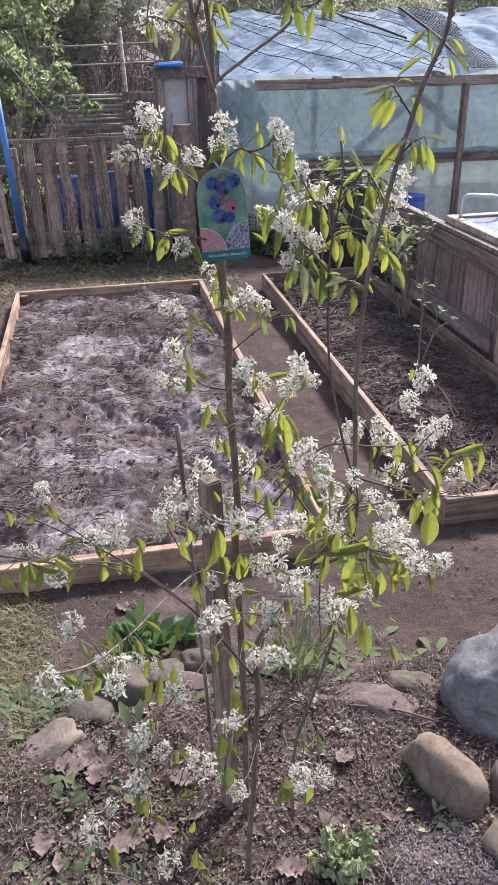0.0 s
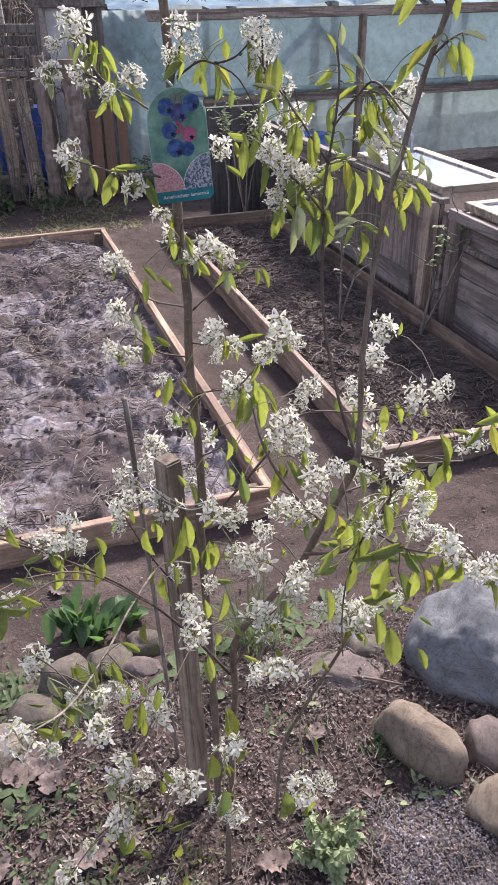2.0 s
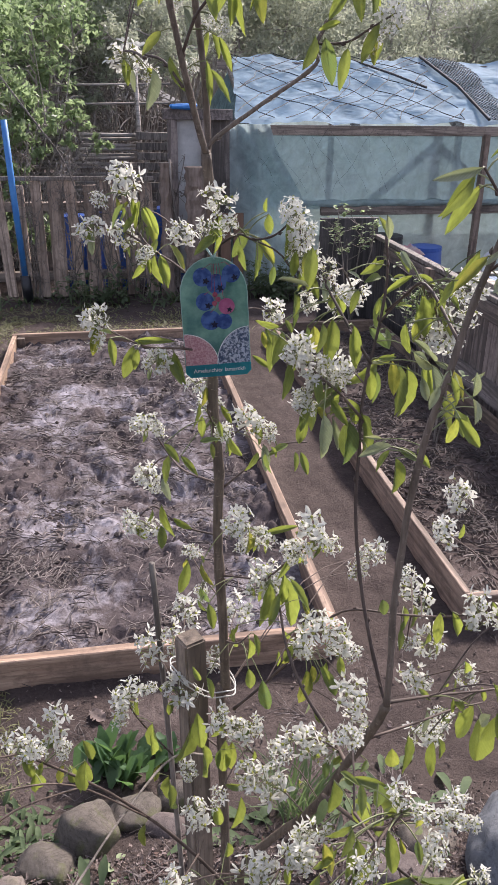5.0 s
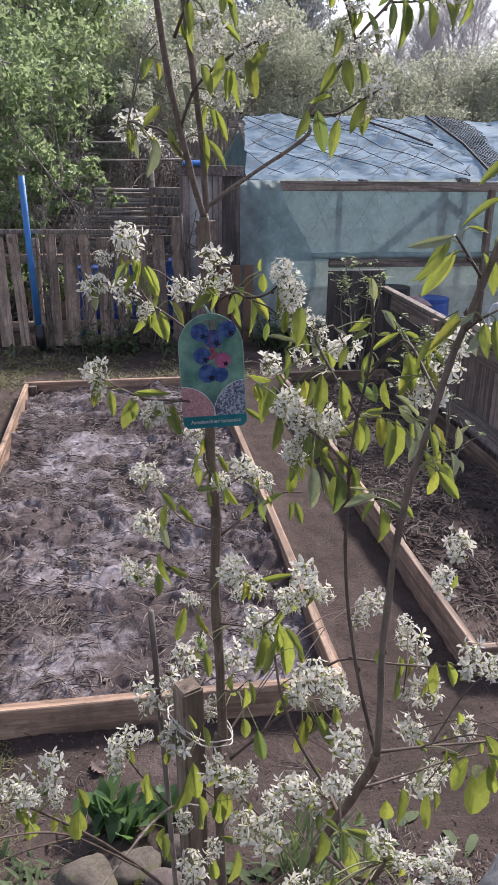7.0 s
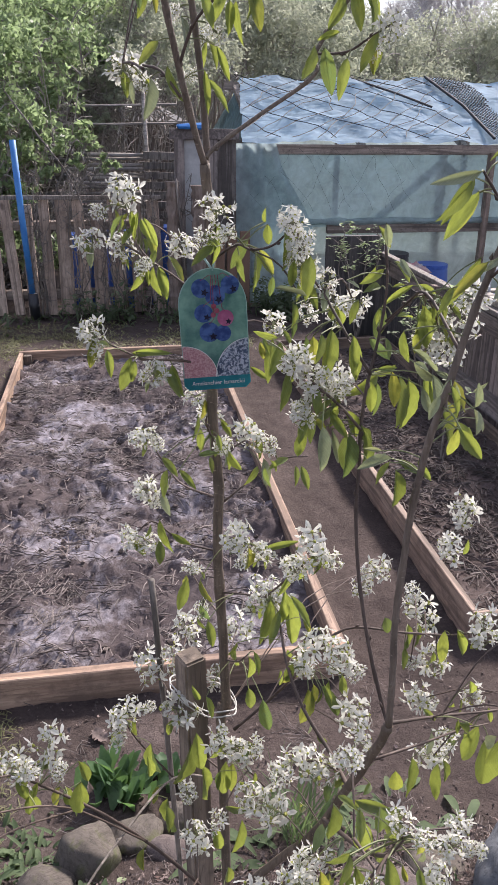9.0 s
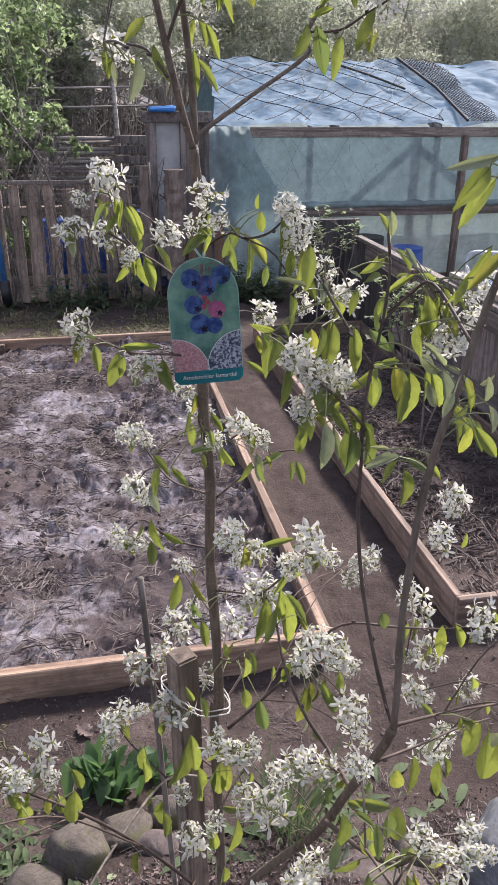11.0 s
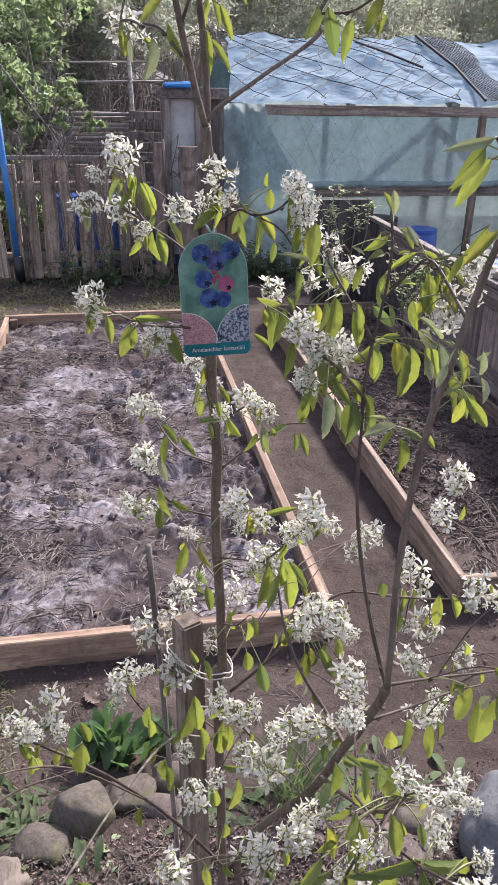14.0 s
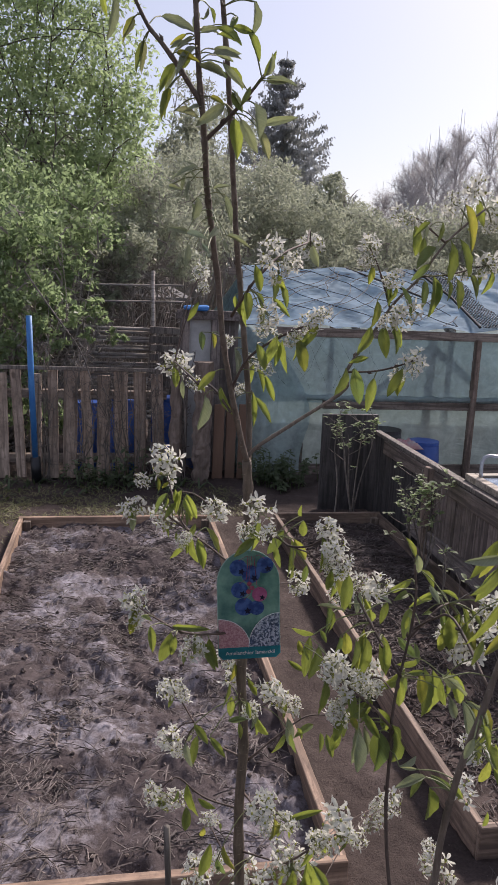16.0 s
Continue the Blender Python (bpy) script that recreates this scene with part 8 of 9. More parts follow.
leaf((-0.255, 1.492, 1.936), (-0.240, 1.485, 1.939), 0.30, downy=True)
leaf((-0.240, 1.509, 1.901), (-0.220, 1.498, 1.891), 0.30, downy=True)
leaf((-0.276, 1.495, 1.900), (-0.260, 1.484, 1.897), 0.30, downy=True)
leaf((-0.268, 1.494, 1.954), (-0.291, 1.489, 1.942), 0.24, downy=True)
leaf((-0.273, 1.510, 1.893), (-0.274, 1.504, 1.872), 0.34, downy=True)
leaf((-0.269, 1.511, 1.902), (-0.289, 1.510, 1.905), 0.26, downy=True)
leaf((-0.244, 1.504, 1.897), (-0.240, 1.500, 1.888), 0.50, downy=True)
leaf((-0.271, 1.511, 1.944), (-0.276, 1.499, 1.929), 0.30, downy=True)
leaf((-0.202, 1.624, 1.853), (-0.205, 1.616, 1.819), 0.42)
leaf((-0.214, 1.624, 1.849), (-0.207, 1.625, 1.827))
leaf((-0.193, 1.612, 1.853), (-0.188, 1.602, 1.837))
leaf((-0.180, 1.609, 1.871), (-0.176, 1.599, 1.846), 0.42)
leaf((-0.169, 1.610, 1.864), (-0.163, 1.604, 1.838), 0.34)
leaf((-0.173, 1.631, 1.848), (-0.155, 1.625, 1.829), 0.30)
leaf((-0.169, 1.615, 1.806), (-0.171, 1.611, 1.779), 0.40)
leaf((-0.164, 1.615, 1.806), (-0.159, 1.615, 1.770), 0.30)
leaf((-0.187, 1.625, 1.775), (-0.180, 1.614, 1.753), 0.34)
leaf((-0.181, 1.614, 1.770), (-0.169, 1.613, 1.742), 0.26)
leaf((-0.187, 1.631, 1.744), (-0.168, 1.629, 1.716), 0.30)
leaf((-0.192, 1.618, 1.751), (-0.188, 1.624, 1.713), 0.22)
leaf((-0.249, 1.608, 1.812), (-0.248, 1.595, 1.796))
leaf((-0.235, 1.627, 1.811), (-0.233, 1.621, 1.795))
leaf((-0.233, 1.609, 1.773), (-0.251, 1.606, 1.753), 0.40)
leaf((-0.224, 1.632, 1.754), (-0.212, 1.628, 1.724), 0.30)
leaf((-0.240, 1.636, 1.744), (-0.244, 1.624, 1.709), 0.32, downy=True)
leaf((-0.059, 1.650, 1.787), (-0.080, 1.654, 1.781), 0.30)
leaf((-0.071, 1.660, 1.774), (-0.060, 1.665, 1.732), 0.40)
leaf((-0.051, 1.649, 1.765), (-0.060, 1.640, 1.728), 0.34)
leaf((-0.084, 1.649, 1.775), (-0.094, 1.643, 1.745), 0.40)
leaf((-0.044, 1.649, 1.822), (-0.043, 1.641, 1.788), 0.40)
leaf((-0.031, 1.658, 1.822), (-0.024, 1.650, 1.792), 0.34)
leaf((-0.054, 1.649, 1.849), (-0.061, 1.636, 1.821), 0.34)
leaf((-0.052, 1.671, 1.820), (-0.066, 1.661, 1.790), 0.40)
leaf((-0.044, 1.660, 1.870), (-0.037, 1.654, 1.844), 0.40)
leaf((-0.023, 1.661, 1.865), (-0.013, 1.648, 1.832), 0.34)
leaf((0.001, 1.656, 1.873), (-0.003, 1.644, 1.843), 0.34)
leaf((0.013, 1.661, 1.878), (0.017, 1.665, 1.832), 0.42)
leaf((0.019, 1.662, 1.873), (0.023, 1.665, 1.846))
leaf((0.028, 1.653, 1.873), (0.025, 1.639, 1.853), 0.30)
leaf((0.040, 1.661, 1.877), (0.048, 1.657, 1.844), 0.36)
leaf((0.004, 1.662, 1.935), (-0.016, 1.655, 1.920), 0.30)
leaf((-0.001, 1.663, 1.919), (-0.002, 1.664, 1.894), 0.34)
leaf((0.034, 1.670, 1.917), (0.032, 1.662, 1.871), 0.38)
leaf((0.039, 1.659, 1.919), (0.056, 1.661, 1.878), 0.34)
leaf((0.039, 1.653, 1.955), (0.049, 1.642, 1.905), 0.30)
leaf((0.010, 1.655, 1.909), (-0.015, 1.643, 1.887), 0.40)
leaf((0.010, 1.667, 1.891), (-0.010, 1.669, 1.872), 0.34)
leaf((0.016, 1.656, 1.935), (0.007, 1.644, 1.913), 0.30)
leaf((-0.154, 1.180, 1.288), (-0.162, 1.171, 1.271), 0.36)
leaf((-0.163, 1.180, 1.270), (-0.179, 1.175, 1.257), 0.30)
leaf((-0.152, 1.192, 1.257), (-0.150, 1.183, 1.231), 0.40)
leaf((-0.173, 1.179, 1.279), (-0.170, 1.179, 1.249), 0.34)
leaf((-0.129, 1.179, 1.281), (-0.126, 1.169, 1.251), 0.36)
leaf((-0.099, 1.185, 1.221), (-0.158, 1.178, 1.223), 0.20)
leaf((-0.108, 1.180, 1.230), (-0.143, 1.175, 1.229), 0.26)
leaf((-0.115, 1.186, 1.209), (-0.127, 1.187, 1.157), 0.38)
leaf((-0.099, 1.191, 1.183), (-0.082, 1.195, 1.135), 0.34)
leaf((-0.080, 1.194, 1.180), (-0.079, 1.195, 1.138), 0.34)
leaf((-0.072, 1.192, 1.181), (-0.064, 1.187, 1.146), 0.36)
leaf((-0.060, 1.198, 1.177), (-0.041, 1.197, 1.135), 0.32)
leaf((-0.096, 1.201, 1.201), (-0.052, 1.201, 1.181), 0.20)
leaf((-0.169, 1.195, 1.226), (-0.185, 1.186, 1.209), 0.34)
leaf((-0.161, 1.197, 1.208), (-0.186, 1.191, 1.205), 0.30)
leaf((-0.100, 1.181, 1.219), (-0.091, 1.168, 1.197), 0.30)
leaf((-0.132, 1.182, 1.226), (-0.141, 1.173, 1.206), 0.30)
raceme(-0.070, 1.150, 1.228, 0.013)
raceme(-0.056, 1.100, 1.253, 0.013)
raceme(-0.070, 1.100, 1.246, 0.009)
raceme(-0.055, 1.180, 1.217, 0.010)
raceme(-0.091, 1.200, 1.146, 0.011)
raceme(-0.099, 1.250, 1.085, 0.015)
raceme(-0.119, 1.270, 1.082, 0.018)
leaf((0.089, 1.304, 1.269), (0.041, 1.296, 1.264), 0.30)
leaf((0.031, 1.290, 1.258), (0.008, 1.291, 1.267), 0.30)
leaf((0.066, 1.301, 1.257), (0.071, 1.288, 1.224), 0.36)
leaf((0.044, 1.289, 1.265), (0.020, 1.278, 1.250), 0.30)
leaf((0.078, 1.297, 1.269), (0.090, 1.300, 1.226), 0.30)
leaf((0.078, 1.391, 1.151), (0.057, 1.389, 1.114), 0.42)
leaf((0.110, 1.374, 1.235), (0.129, 1.368, 1.203), 0.36)
leaf((0.054, 1.377, 1.205), (0.072, 1.369, 1.157), 0.30)
leaf((0.057, 1.368, 1.177), (0.069, 1.366, 1.135), 0.30)
leaf((-0.407, 1.348, 1.012), (-0.389, 1.348, 0.969), 0.36)
leaf((-0.424, 1.330, 0.969), (-0.427, 1.327, 0.930), 0.36)
leaf((-0.401, 1.332, 0.948), (-0.434, 1.332, 0.970), 0.40)
leaf((-0.354, 1.339, 0.970), (-0.361, 1.343, 0.924), 0.34)
leaf((-0.340, 1.347, 0.927), (-0.349, 1.335, 0.883), 0.32)
leaf((-0.441, 1.336, 1.176), (-0.421, 1.340, 1.178), 0.30)
leaf((-0.455, 1.339, 1.159), (-0.435, 1.334, 1.146), 0.40)
leaf((-0.169, 1.299, 0.736), (-0.171, 1.300, 0.660), 0.40)
leaf((-0.134, 1.310, 0.704), (-0.129, 1.307, 0.641), 0.34)
leaf((-0.243, 1.311, 0.919), (-0.237, 1.309, 0.851), 0.30)
leaf((-0.257, 1.290, 0.789), (-0.262, 1.293, 0.729), 0.40)
leaf((-0.224, 1.298, 1.011), (-0.208, 1.285, 1.005), 0.40)
leaf((-0.268, 1.311, 1.004), (-0.263, 1.298, 0.979), 0.40)
leaf((-0.376, 1.302, 0.738), (-0.391, 1.297, 0.704), 0.30)
leaf((-0.328, 1.309, 0.714), (-0.298, 1.303, 0.726), 0.24)
leaf((-0.274, 1.493, 2.048), (-0.287, 1.485, 2.038), 0.30, downy=True)
leaf((-0.261, 1.501, 2.075), (-0.257, 1.495, 2.062), 0.30)
leaf((-0.268, 1.494, 2.057), (-0.254, 1.487, 2.052), 0.34, downy=True)
leaf((-0.253, 1.512, 2.059), (-0.232, 1.514, 2.055), 0.30)
leaf((-0.257, 1.503, 2.045), (-0.235, 1.497, 2.042), 0.34, downy=True)
leaf((-0.254, 1.508, 2.042), (-0.240, 1.504, 2.038), 0.34, downy=True)
leaf((-0.267, 1.492, 2.028), (-0.247, 1.480, 2.020), 0.30)
leaf((-0.245, 1.510, 2.035), (-0.231, 1.500, 2.018), 0.26)
leaf((-0.276, 1.496, 2.036), (-0.283, 1.495, 2.025), 0.30)
leaf((-0.287, 1.503, 2.029), (-0.295, 1.505, 2.011), 0.30, downy=True)
leaf((-0.293, 1.488, 2.010), (-0.297, 1.484, 1.987), 0.28)
leaf((-0.313, 1.492, 2.044), (-0.314, 1.486, 2.019), 0.24, downy=True)
leaf((-0.321, 1.489, 2.058), (-0.329, 1.481, 2.041), 0.30, downy=True)
leaf((-0.262, 1.499, 2.002), (-0.281, 1.499, 1.996), 0.30, downy=True)
leaf((-0.246, 1.512, 2.007), (-0.264, 1.514, 1.992), 0.34)
leaf((-0.240, 1.505, 2.014), (-0.232, 1.504, 1.999), 0.28)
leaf((-0.225, 1.507, 2.020), (-0.232, 1.500, 2.004), 0.28)
leaf((-0.213, 1.504, 2.025), (-0.193, 1.501, 2.025), 0.26, downy=True)
leaf((-0.216, 1.490, 2.025), (-0.211, 1.478, 2.039), 0.30, downy=True)
leaf((-0.279, 1.502, 2.054), (-0.292, 1.503, 2.045), 0.30)
leaf((-0.273, 1.495, 2.051), (-0.292, 1.500, 2.038), 0.28, downy=True)
leaf((-0.238, 1.505, 2.071), (-0.245, 1.493, 2.055), 0.30)
leaf((-0.223, 1.504, 2.083), (-0.223, 1.509, 2.062), 0.24)
leaf((-0.273, 1.515, 1.953), (-0.266, 1.517, 1.945), 0.40, downy=True)
leaf((-0.276, 1.516, 1.949), (-0.279, 1.514, 1.935), 0.34, downy=True)
leaf((-0.266, 1.503, 1.952), (-0.277, 1.499, 1.958), 0.34, downy=True)
leaf((-0.267, 1.520, 1.889), (-0.263, 1.510, 1.882), 0.50, downy=True)
leaf((-0.260, 1.521, 1.894), (-0.253, 1.518, 1.884), 0.40, downy=True)
leaf((-0.248, 1.507, 1.906), (-0.256, 1.494, 1.898), 0.40, downy=True)
leaf((-0.258, 1.507, 1.875), (-0.265, 1.497, 1.883), 0.40, downy=True)
leaf((-0.270, 1.514, 1.926), (-0.263, 1.518, 1.915), 0.34, downy=True)
leaf((-0.241, 1.520, 1.935), (-0.236, 1.518, 1.917), 0.30, downy=True)
leaf((-0.290, 1.507, 1.938), (-0.280, 1.495, 1.935), 0.30, downy=True)
leaf((-0.027, 1.315, 1.733), (-0.046, 1.312, 1.716), 0.30)
leaf((-0.023, 1.315, 1.733), (-0.023, 1.309, 1.714), 0.30)
leaf((0.003, 1.319, 1.726), (0.015, 1.310, 1.710), 0.30)
leaf((-0.001, 1.305, 1.713), (0.017, 1.297, 1.693), 0.28)
leaf((0.000, 1.313, 1.708), (0.009, 1.317, 1.687), 0.30)
leaf((-0.033, 1.302, 1.709), (-0.060, 1.301, 1.693), 0.24)
leaf((-0.027, 1.316, 1.684), (-0.031, 1.307, 1.671), 0.40)
leaf((-0.070, 1.300, 1.680), (-0.089, 1.297, 1.657), 0.30)
leaf((-0.056, 1.318, 1.672), (-0.075, 1.321, 1.643), 0.30)
leaf((-0.048, 1.315, 1.690), (-0.036, 1.310, 1.687), 0.30)
leaf((-0.040, 1.308, 1.674), (-0.035, 1.305, 1.662), 0.34)
leaf((-0.027, 1.320, 1.669), (-0.026, 1.312, 1.645), 0.34)
leaf((-0.051, 1.305, 1.632), (-0.073, 1.303, 1.610), 0.28)
leaf((-0.065, 1.321, 1.613), (-0.077, 1.311, 1.599), 0.30)
leaf((-0.037, 1.299, 1.629), (-0.038, 1.287, 1.608), 0.40)
leaf((-0.017, 1.312, 1.627), (-0.007, 1.310, 1.598), 0.30)
leaf((-0.028, 1.302, 1.631), (-0.028, 1.292, 1.605), 0.34)
leaf((-0.099, 1.312, 1.588), (-0.095, 1.311, 1.566), 0.34)
leaf((-0.061, 1.315, 1.548), (-0.052, 1.315, 1.525), 0.34)
leaf((-0.058, 1.299, 1.523), (-0.041, 1.295, 1.500), 0.34)
leaf((-0.051, 1.318, 1.515), (-0.053, 1.323, 1.491), 0.34)
leaf((-0.062, 1.306, 1.685), (-0.091, 1.309, 1.677), 0.24, downy=True)
leaf((-0.020, 1.313, 1.635), (0.011, 1.318, 1.630), 0.20, downy=True)
leaf((-0.043, 1.303, 1.636), (-0.054, 1.303, 1.626), 0.30, downy=True)
leaf((-0.035, 1.318, 1.615), (-0.033, 1.314, 1.602), 0.50, downy=True)
leaf((-0.038, 1.300, 1.624), (-0.050, 1.290, 1.612), 0.40, downy=True)
leaf((-0.049, 1.302, 1.536), (-0.049, 1.290, 1.522), 0.40, downy=True)
leaf((-0.074, 1.302, 1.546), (-0.081, 1.300, 1.530), 0.40, downy=True)
leaf((-0.022, 1.301, 1.721), (-0.023, 1.302, 1.699), 0.20, downy=True)
raceme(-0.452, 1.260, 1.300, 0.011)
raceme(-0.451, 1.260, 1.284, 0.008)
raceme(-0.486, 1.250, 1.230, 0.009)
raceme(-0.469, 1.250, 1.224, 0.010)
raceme(-0.404, 1.500, 1.067, 0.016)
raceme(-0.454, 1.320, 1.044, 0.012)
raceme(-0.415, 1.310, 1.004, 0.012)
raceme(-0.368, 1.320, 0.982, 0.014)
raceme(-0.348, 1.340, 0.954, 0.011)
raceme(-0.391, 1.300, 0.992, 0.012)
raceme(-0.323, 1.380, 0.871, 0.015)
raceme(-0.386, 1.340, 0.799, 0.012)
raceme(-0.349, 1.360, 0.762, 0.018)
raceme(-0.302, 1.380, 0.719, 0.015)
raceme(-0.353, 1.350, 0.515, 0.026)
raceme(-0.263, 1.300, 0.750, 0.012)
leaf((-0.444, 1.256, 1.280), (-0.438, 1.258, 1.251), 0.36)
leaf((-0.492, 1.257, 1.278), (-0.487, 1.258, 1.255), 0.36)
leaf((-0.431, 1.260, 1.230), (-0.415, 1.265, 1.215), 0.20)
leaf((-0.461, 1.253, 1.276), (-0.471, 1.258, 1.256), 0.34)
leaf((-0.470, 1.210, 1.237), (-0.478, 1.199, 1.202), 0.42)
leaf((-0.457, 1.210, 1.231), (-0.465, 1.200, 1.207), 0.36)
leaf((-0.438, 1.217, 1.219), (-0.470, 1.212, 1.235), 0.26)
leaf((-0.497, 1.224, 1.223), (-0.493, 1.225, 1.192), 0.36)
leaf((-0.464, 1.210, 1.240), (-0.438, 1.204, 1.247), 0.22)
leaf((-0.349, 1.501, 1.043), (-0.356, 1.495, 0.998), 0.34)
leaf((-0.403, 1.491, 1.043), (-0.406, 1.489, 1.014), 0.36)
leaf((-0.258, 1.497, 0.995), (-0.254, 1.497, 0.950), 0.36)
leaf((-0.276, 1.500, 1.070), (-0.273, 1.505, 1.029), 0.30)
leaf((-0.212, 1.511, 0.794), (-0.209, 1.498, 0.754), 0.36)
leaf((-0.414, 1.346, 1.010), (-0.412, 1.347, 0.983), 0.36)
leaf((-0.394, 1.335, 1.025), (-0.389, 1.323, 0.995), 0.36)
leaf((-0.369, 1.339, 1.007), (-0.361, 1.333, 0.966), 0.32)
leaf((-0.355, 1.346, 1.029), (-0.333, 1.350, 1.002), 0.28)
leaf((-0.440, 1.337, 0.982), (-0.423, 1.329, 0.956), 0.36)
leaf((-0.441, 1.340, 0.939), (-0.439, 1.340, 0.900), 0.36)
leaf((-0.450, 1.347, 0.960), (-0.467, 1.344, 0.971), 0.20)
leaf((-0.338, 1.335, 0.971), (-0.335, 1.328, 0.948), 0.36)
leaf((-0.351, 1.348, 0.918), (-0.363, 1.345, 0.880), 0.30)
leaf((-0.341, 1.329, 0.913), (-0.344, 1.324, 0.886), 0.36)
leaf((-0.319, 1.334, 0.952), (-0.325, 1.333, 0.916), 0.34)
leaf((-0.359, 1.330, 0.862), (-0.358, 1.321, 0.840), 0.36)
leaf((-0.330, 1.330, 0.791), (-0.327, 1.326, 0.764), 0.36)
leaf((-0.319, 1.352, 0.777), (-0.308, 1.348, 0.746), 0.36)
leaf((-0.259, 1.337, 0.803), (-0.259, 1.342, 0.737), 0.34)
leaf((-0.244, 1.330, 0.783), (-0.237, 1.323, 0.763), 0.36)
leaf((-0.265, 1.347, 0.719), (-0.264, 1.334, 0.691), 0.34)
leaf((-0.375, 1.346, 0.665), (-0.382, 1.340, 0.640), 0.36)
leaf((-0.399, 1.328, 0.655), (-0.414, 1.319, 0.635), 0.34)
leaf((-0.368, 1.339, 0.646), (-0.351, 1.333, 0.622), 0.30)
leaf((-0.439, 1.340, 0.596), (-0.439, 1.327, 0.552), 0.42)
leaf((-0.307, 1.333, 0.533), (-0.289, 1.339, 0.482), 0.30)
leaf((-0.298, 1.339, 0.494), (-0.285, 1.334, 0.457), 0.30)
leaf((-0.317, 1.330, 0.519), (-0.307, 1.322, 0.564), 0.30)
raceme(-0.133, 1.450, 1.521, 0.011)
raceme(-0.111, 1.450, 1.510, 0.011)
raceme(-0.121, 1.450, 1.499, 0.011)
raceme(-0.100, 1.450, 1.502, 0.011)
raceme(-0.130, 1.450, 1.484, 0.011)
raceme(-0.140, 1.450, 1.529, 0.011)
raceme(-0.146, 1.450, 1.638, 0.011)
raceme(-0.135, 1.450, 1.622, 0.011)
leaf((-0.134, 1.471, 1.570), (-0.136, 1.471, 1.549), 0.36)
leaf((-0.114, 1.460, 1.547), (-0.120, 1.447, 1.525), 0.36)
leaf((-0.106, 1.457, 1.551), (-0.108, 1.459, 1.510), 0.36)
leaf((-0.087, 1.458, 1.545), (-0.084, 1.456, 1.512), 0.36)
leaf((-0.061, 1.470, 1.564), (-0.064, 1.469, 1.551), 0.36)
leaf((-0.056, 1.463, 1.540), (-0.056, 1.450, 1.526), 0.36)
leaf((-0.066, 1.449, 1.518), (-0.049, 1.450, 1.518), 0.36)
leaf((-0.050, 1.458, 1.512), (-0.043, 1.461, 1.476), 0.36)
leaf((-0.066, 1.468, 1.502), (-0.061, 1.472, 1.468), 0.36)
leaf((-0.027, 1.457, 1.569), (-0.019, 1.463, 1.528), 0.36)
leaf((-0.069, 1.466, 1.601), (-0.077, 1.470, 1.586), 0.36)
leaf((-0.058, 1.452, 1.586), (-0.047, 1.453, 1.588), 0.36)
leaf((-0.089, 1.458, 1.475), (-0.076, 1.464, 1.456), 0.36)
leaf((-0.113, 1.472, 1.471), (-0.120, 1.462, 1.447), 0.36)
leaf((-0.087, 1.458, 1.455), (-0.091, 1.450, 1.423), 0.36)
leaf((-0.074, 1.459, 1.460), (-0.067, 1.451, 1.437), 0.36)
leaf((-0.148, 1.464, 1.540), (-0.157, 1.452, 1.514), 0.36)
leaf((-0.165, 1.452, 1.547), (-0.160, 1.447, 1.535), 0.36)
leaf((-0.001, 1.450, 1.486), (0.007, 1.443, 1.460), 0.36)
leaf((0.022, 1.470, 1.457), (0.036, 1.473, 1.425), 0.36)
leaf((-0.122, 1.413, 1.483), (-0.123, 1.399, 1.453), 0.36, downy=True)
leaf((-0.076, 1.428, 1.640), (-0.070, 1.433, 1.620), 0.36, downy=True)
leaf((-0.065, 1.422, 1.614), (-0.059, 1.411, 1.602), 0.36, downy=True)
leaf((-0.049, 1.414, 1.534), (-0.032, 1.418, 1.521), 0.36, downy=True)
leaf((-0.023, 1.431, 1.514), (-0.047, 1.417, 1.532), 0.36, downy=True)
leaf((0.004, 1.412, 1.507), (0.013, 1.407, 1.516), 0.36, downy=True)
leaf((-0.081, 1.414, 1.447), (-0.065, 1.415, 1.455), 0.36, downy=True)
leaf((-0.038, 1.417, 1.511), (-0.030, 1.418, 1.488), 0.36, downy=True)
leaf((-0.160, 1.200, 1.248), (-0.164, 1.187, 1.233), 0.42)
leaf((-0.142, 1.200, 1.250), (-0.141, 1.187, 1.209), 0.40)
leaf((-0.145, 1.200, 1.207), (-0.154, 1.187, 1.177), 0.36)
leaf((-0.124, 1.200, 1.183), (-0.104, 1.187, 1.178), 0.34)
leaf((-0.132, 1.200, 1.151), (-0.099, 1.187, 1.159), 0.36)
leaf((-0.114, 1.200, 1.130), (-0.113, 1.187, 1.091), 0.36)
leaf((-0.097, 1.200, 1.104), (-0.093, 1.187, 1.055), 0.40)
leaf((-0.158, 1.200, 1.317), (-0.149, 1.187, 1.318), 0.34)
leaf((-0.143, 1.200, 1.303), (-0.145, 1.187, 1.288), 0.40)
leaf((-0.109, 1.200, 1.197), (-0.101, 1.187, 1.202), 0.50)
leaf((-0.063, 1.200, 1.106), (-0.055, 1.187, 1.103), 0.40)
leaf((-0.060, 1.200, 1.061), (-0.051, 1.187, 1.038), 0.40)
leaf((-0.170, 1.200, 1.177), (-0.170, 1.187, 1.143), 0.28)
leaf((-0.167, 1.200, 1.294), (-0.175, 1.187, 1.286), 0.45)
leaf((-0.096, 1.200, 1.239), (-0.098, 1.187, 1.231), 0.45)
leaf((-0.114, 1.200, 1.165), (-0.104, 1.187, 1.147), 0.38)
leaf((-0.088, 1.200, 1.130), (-0.079, 1.187, 1.131), 0.40)
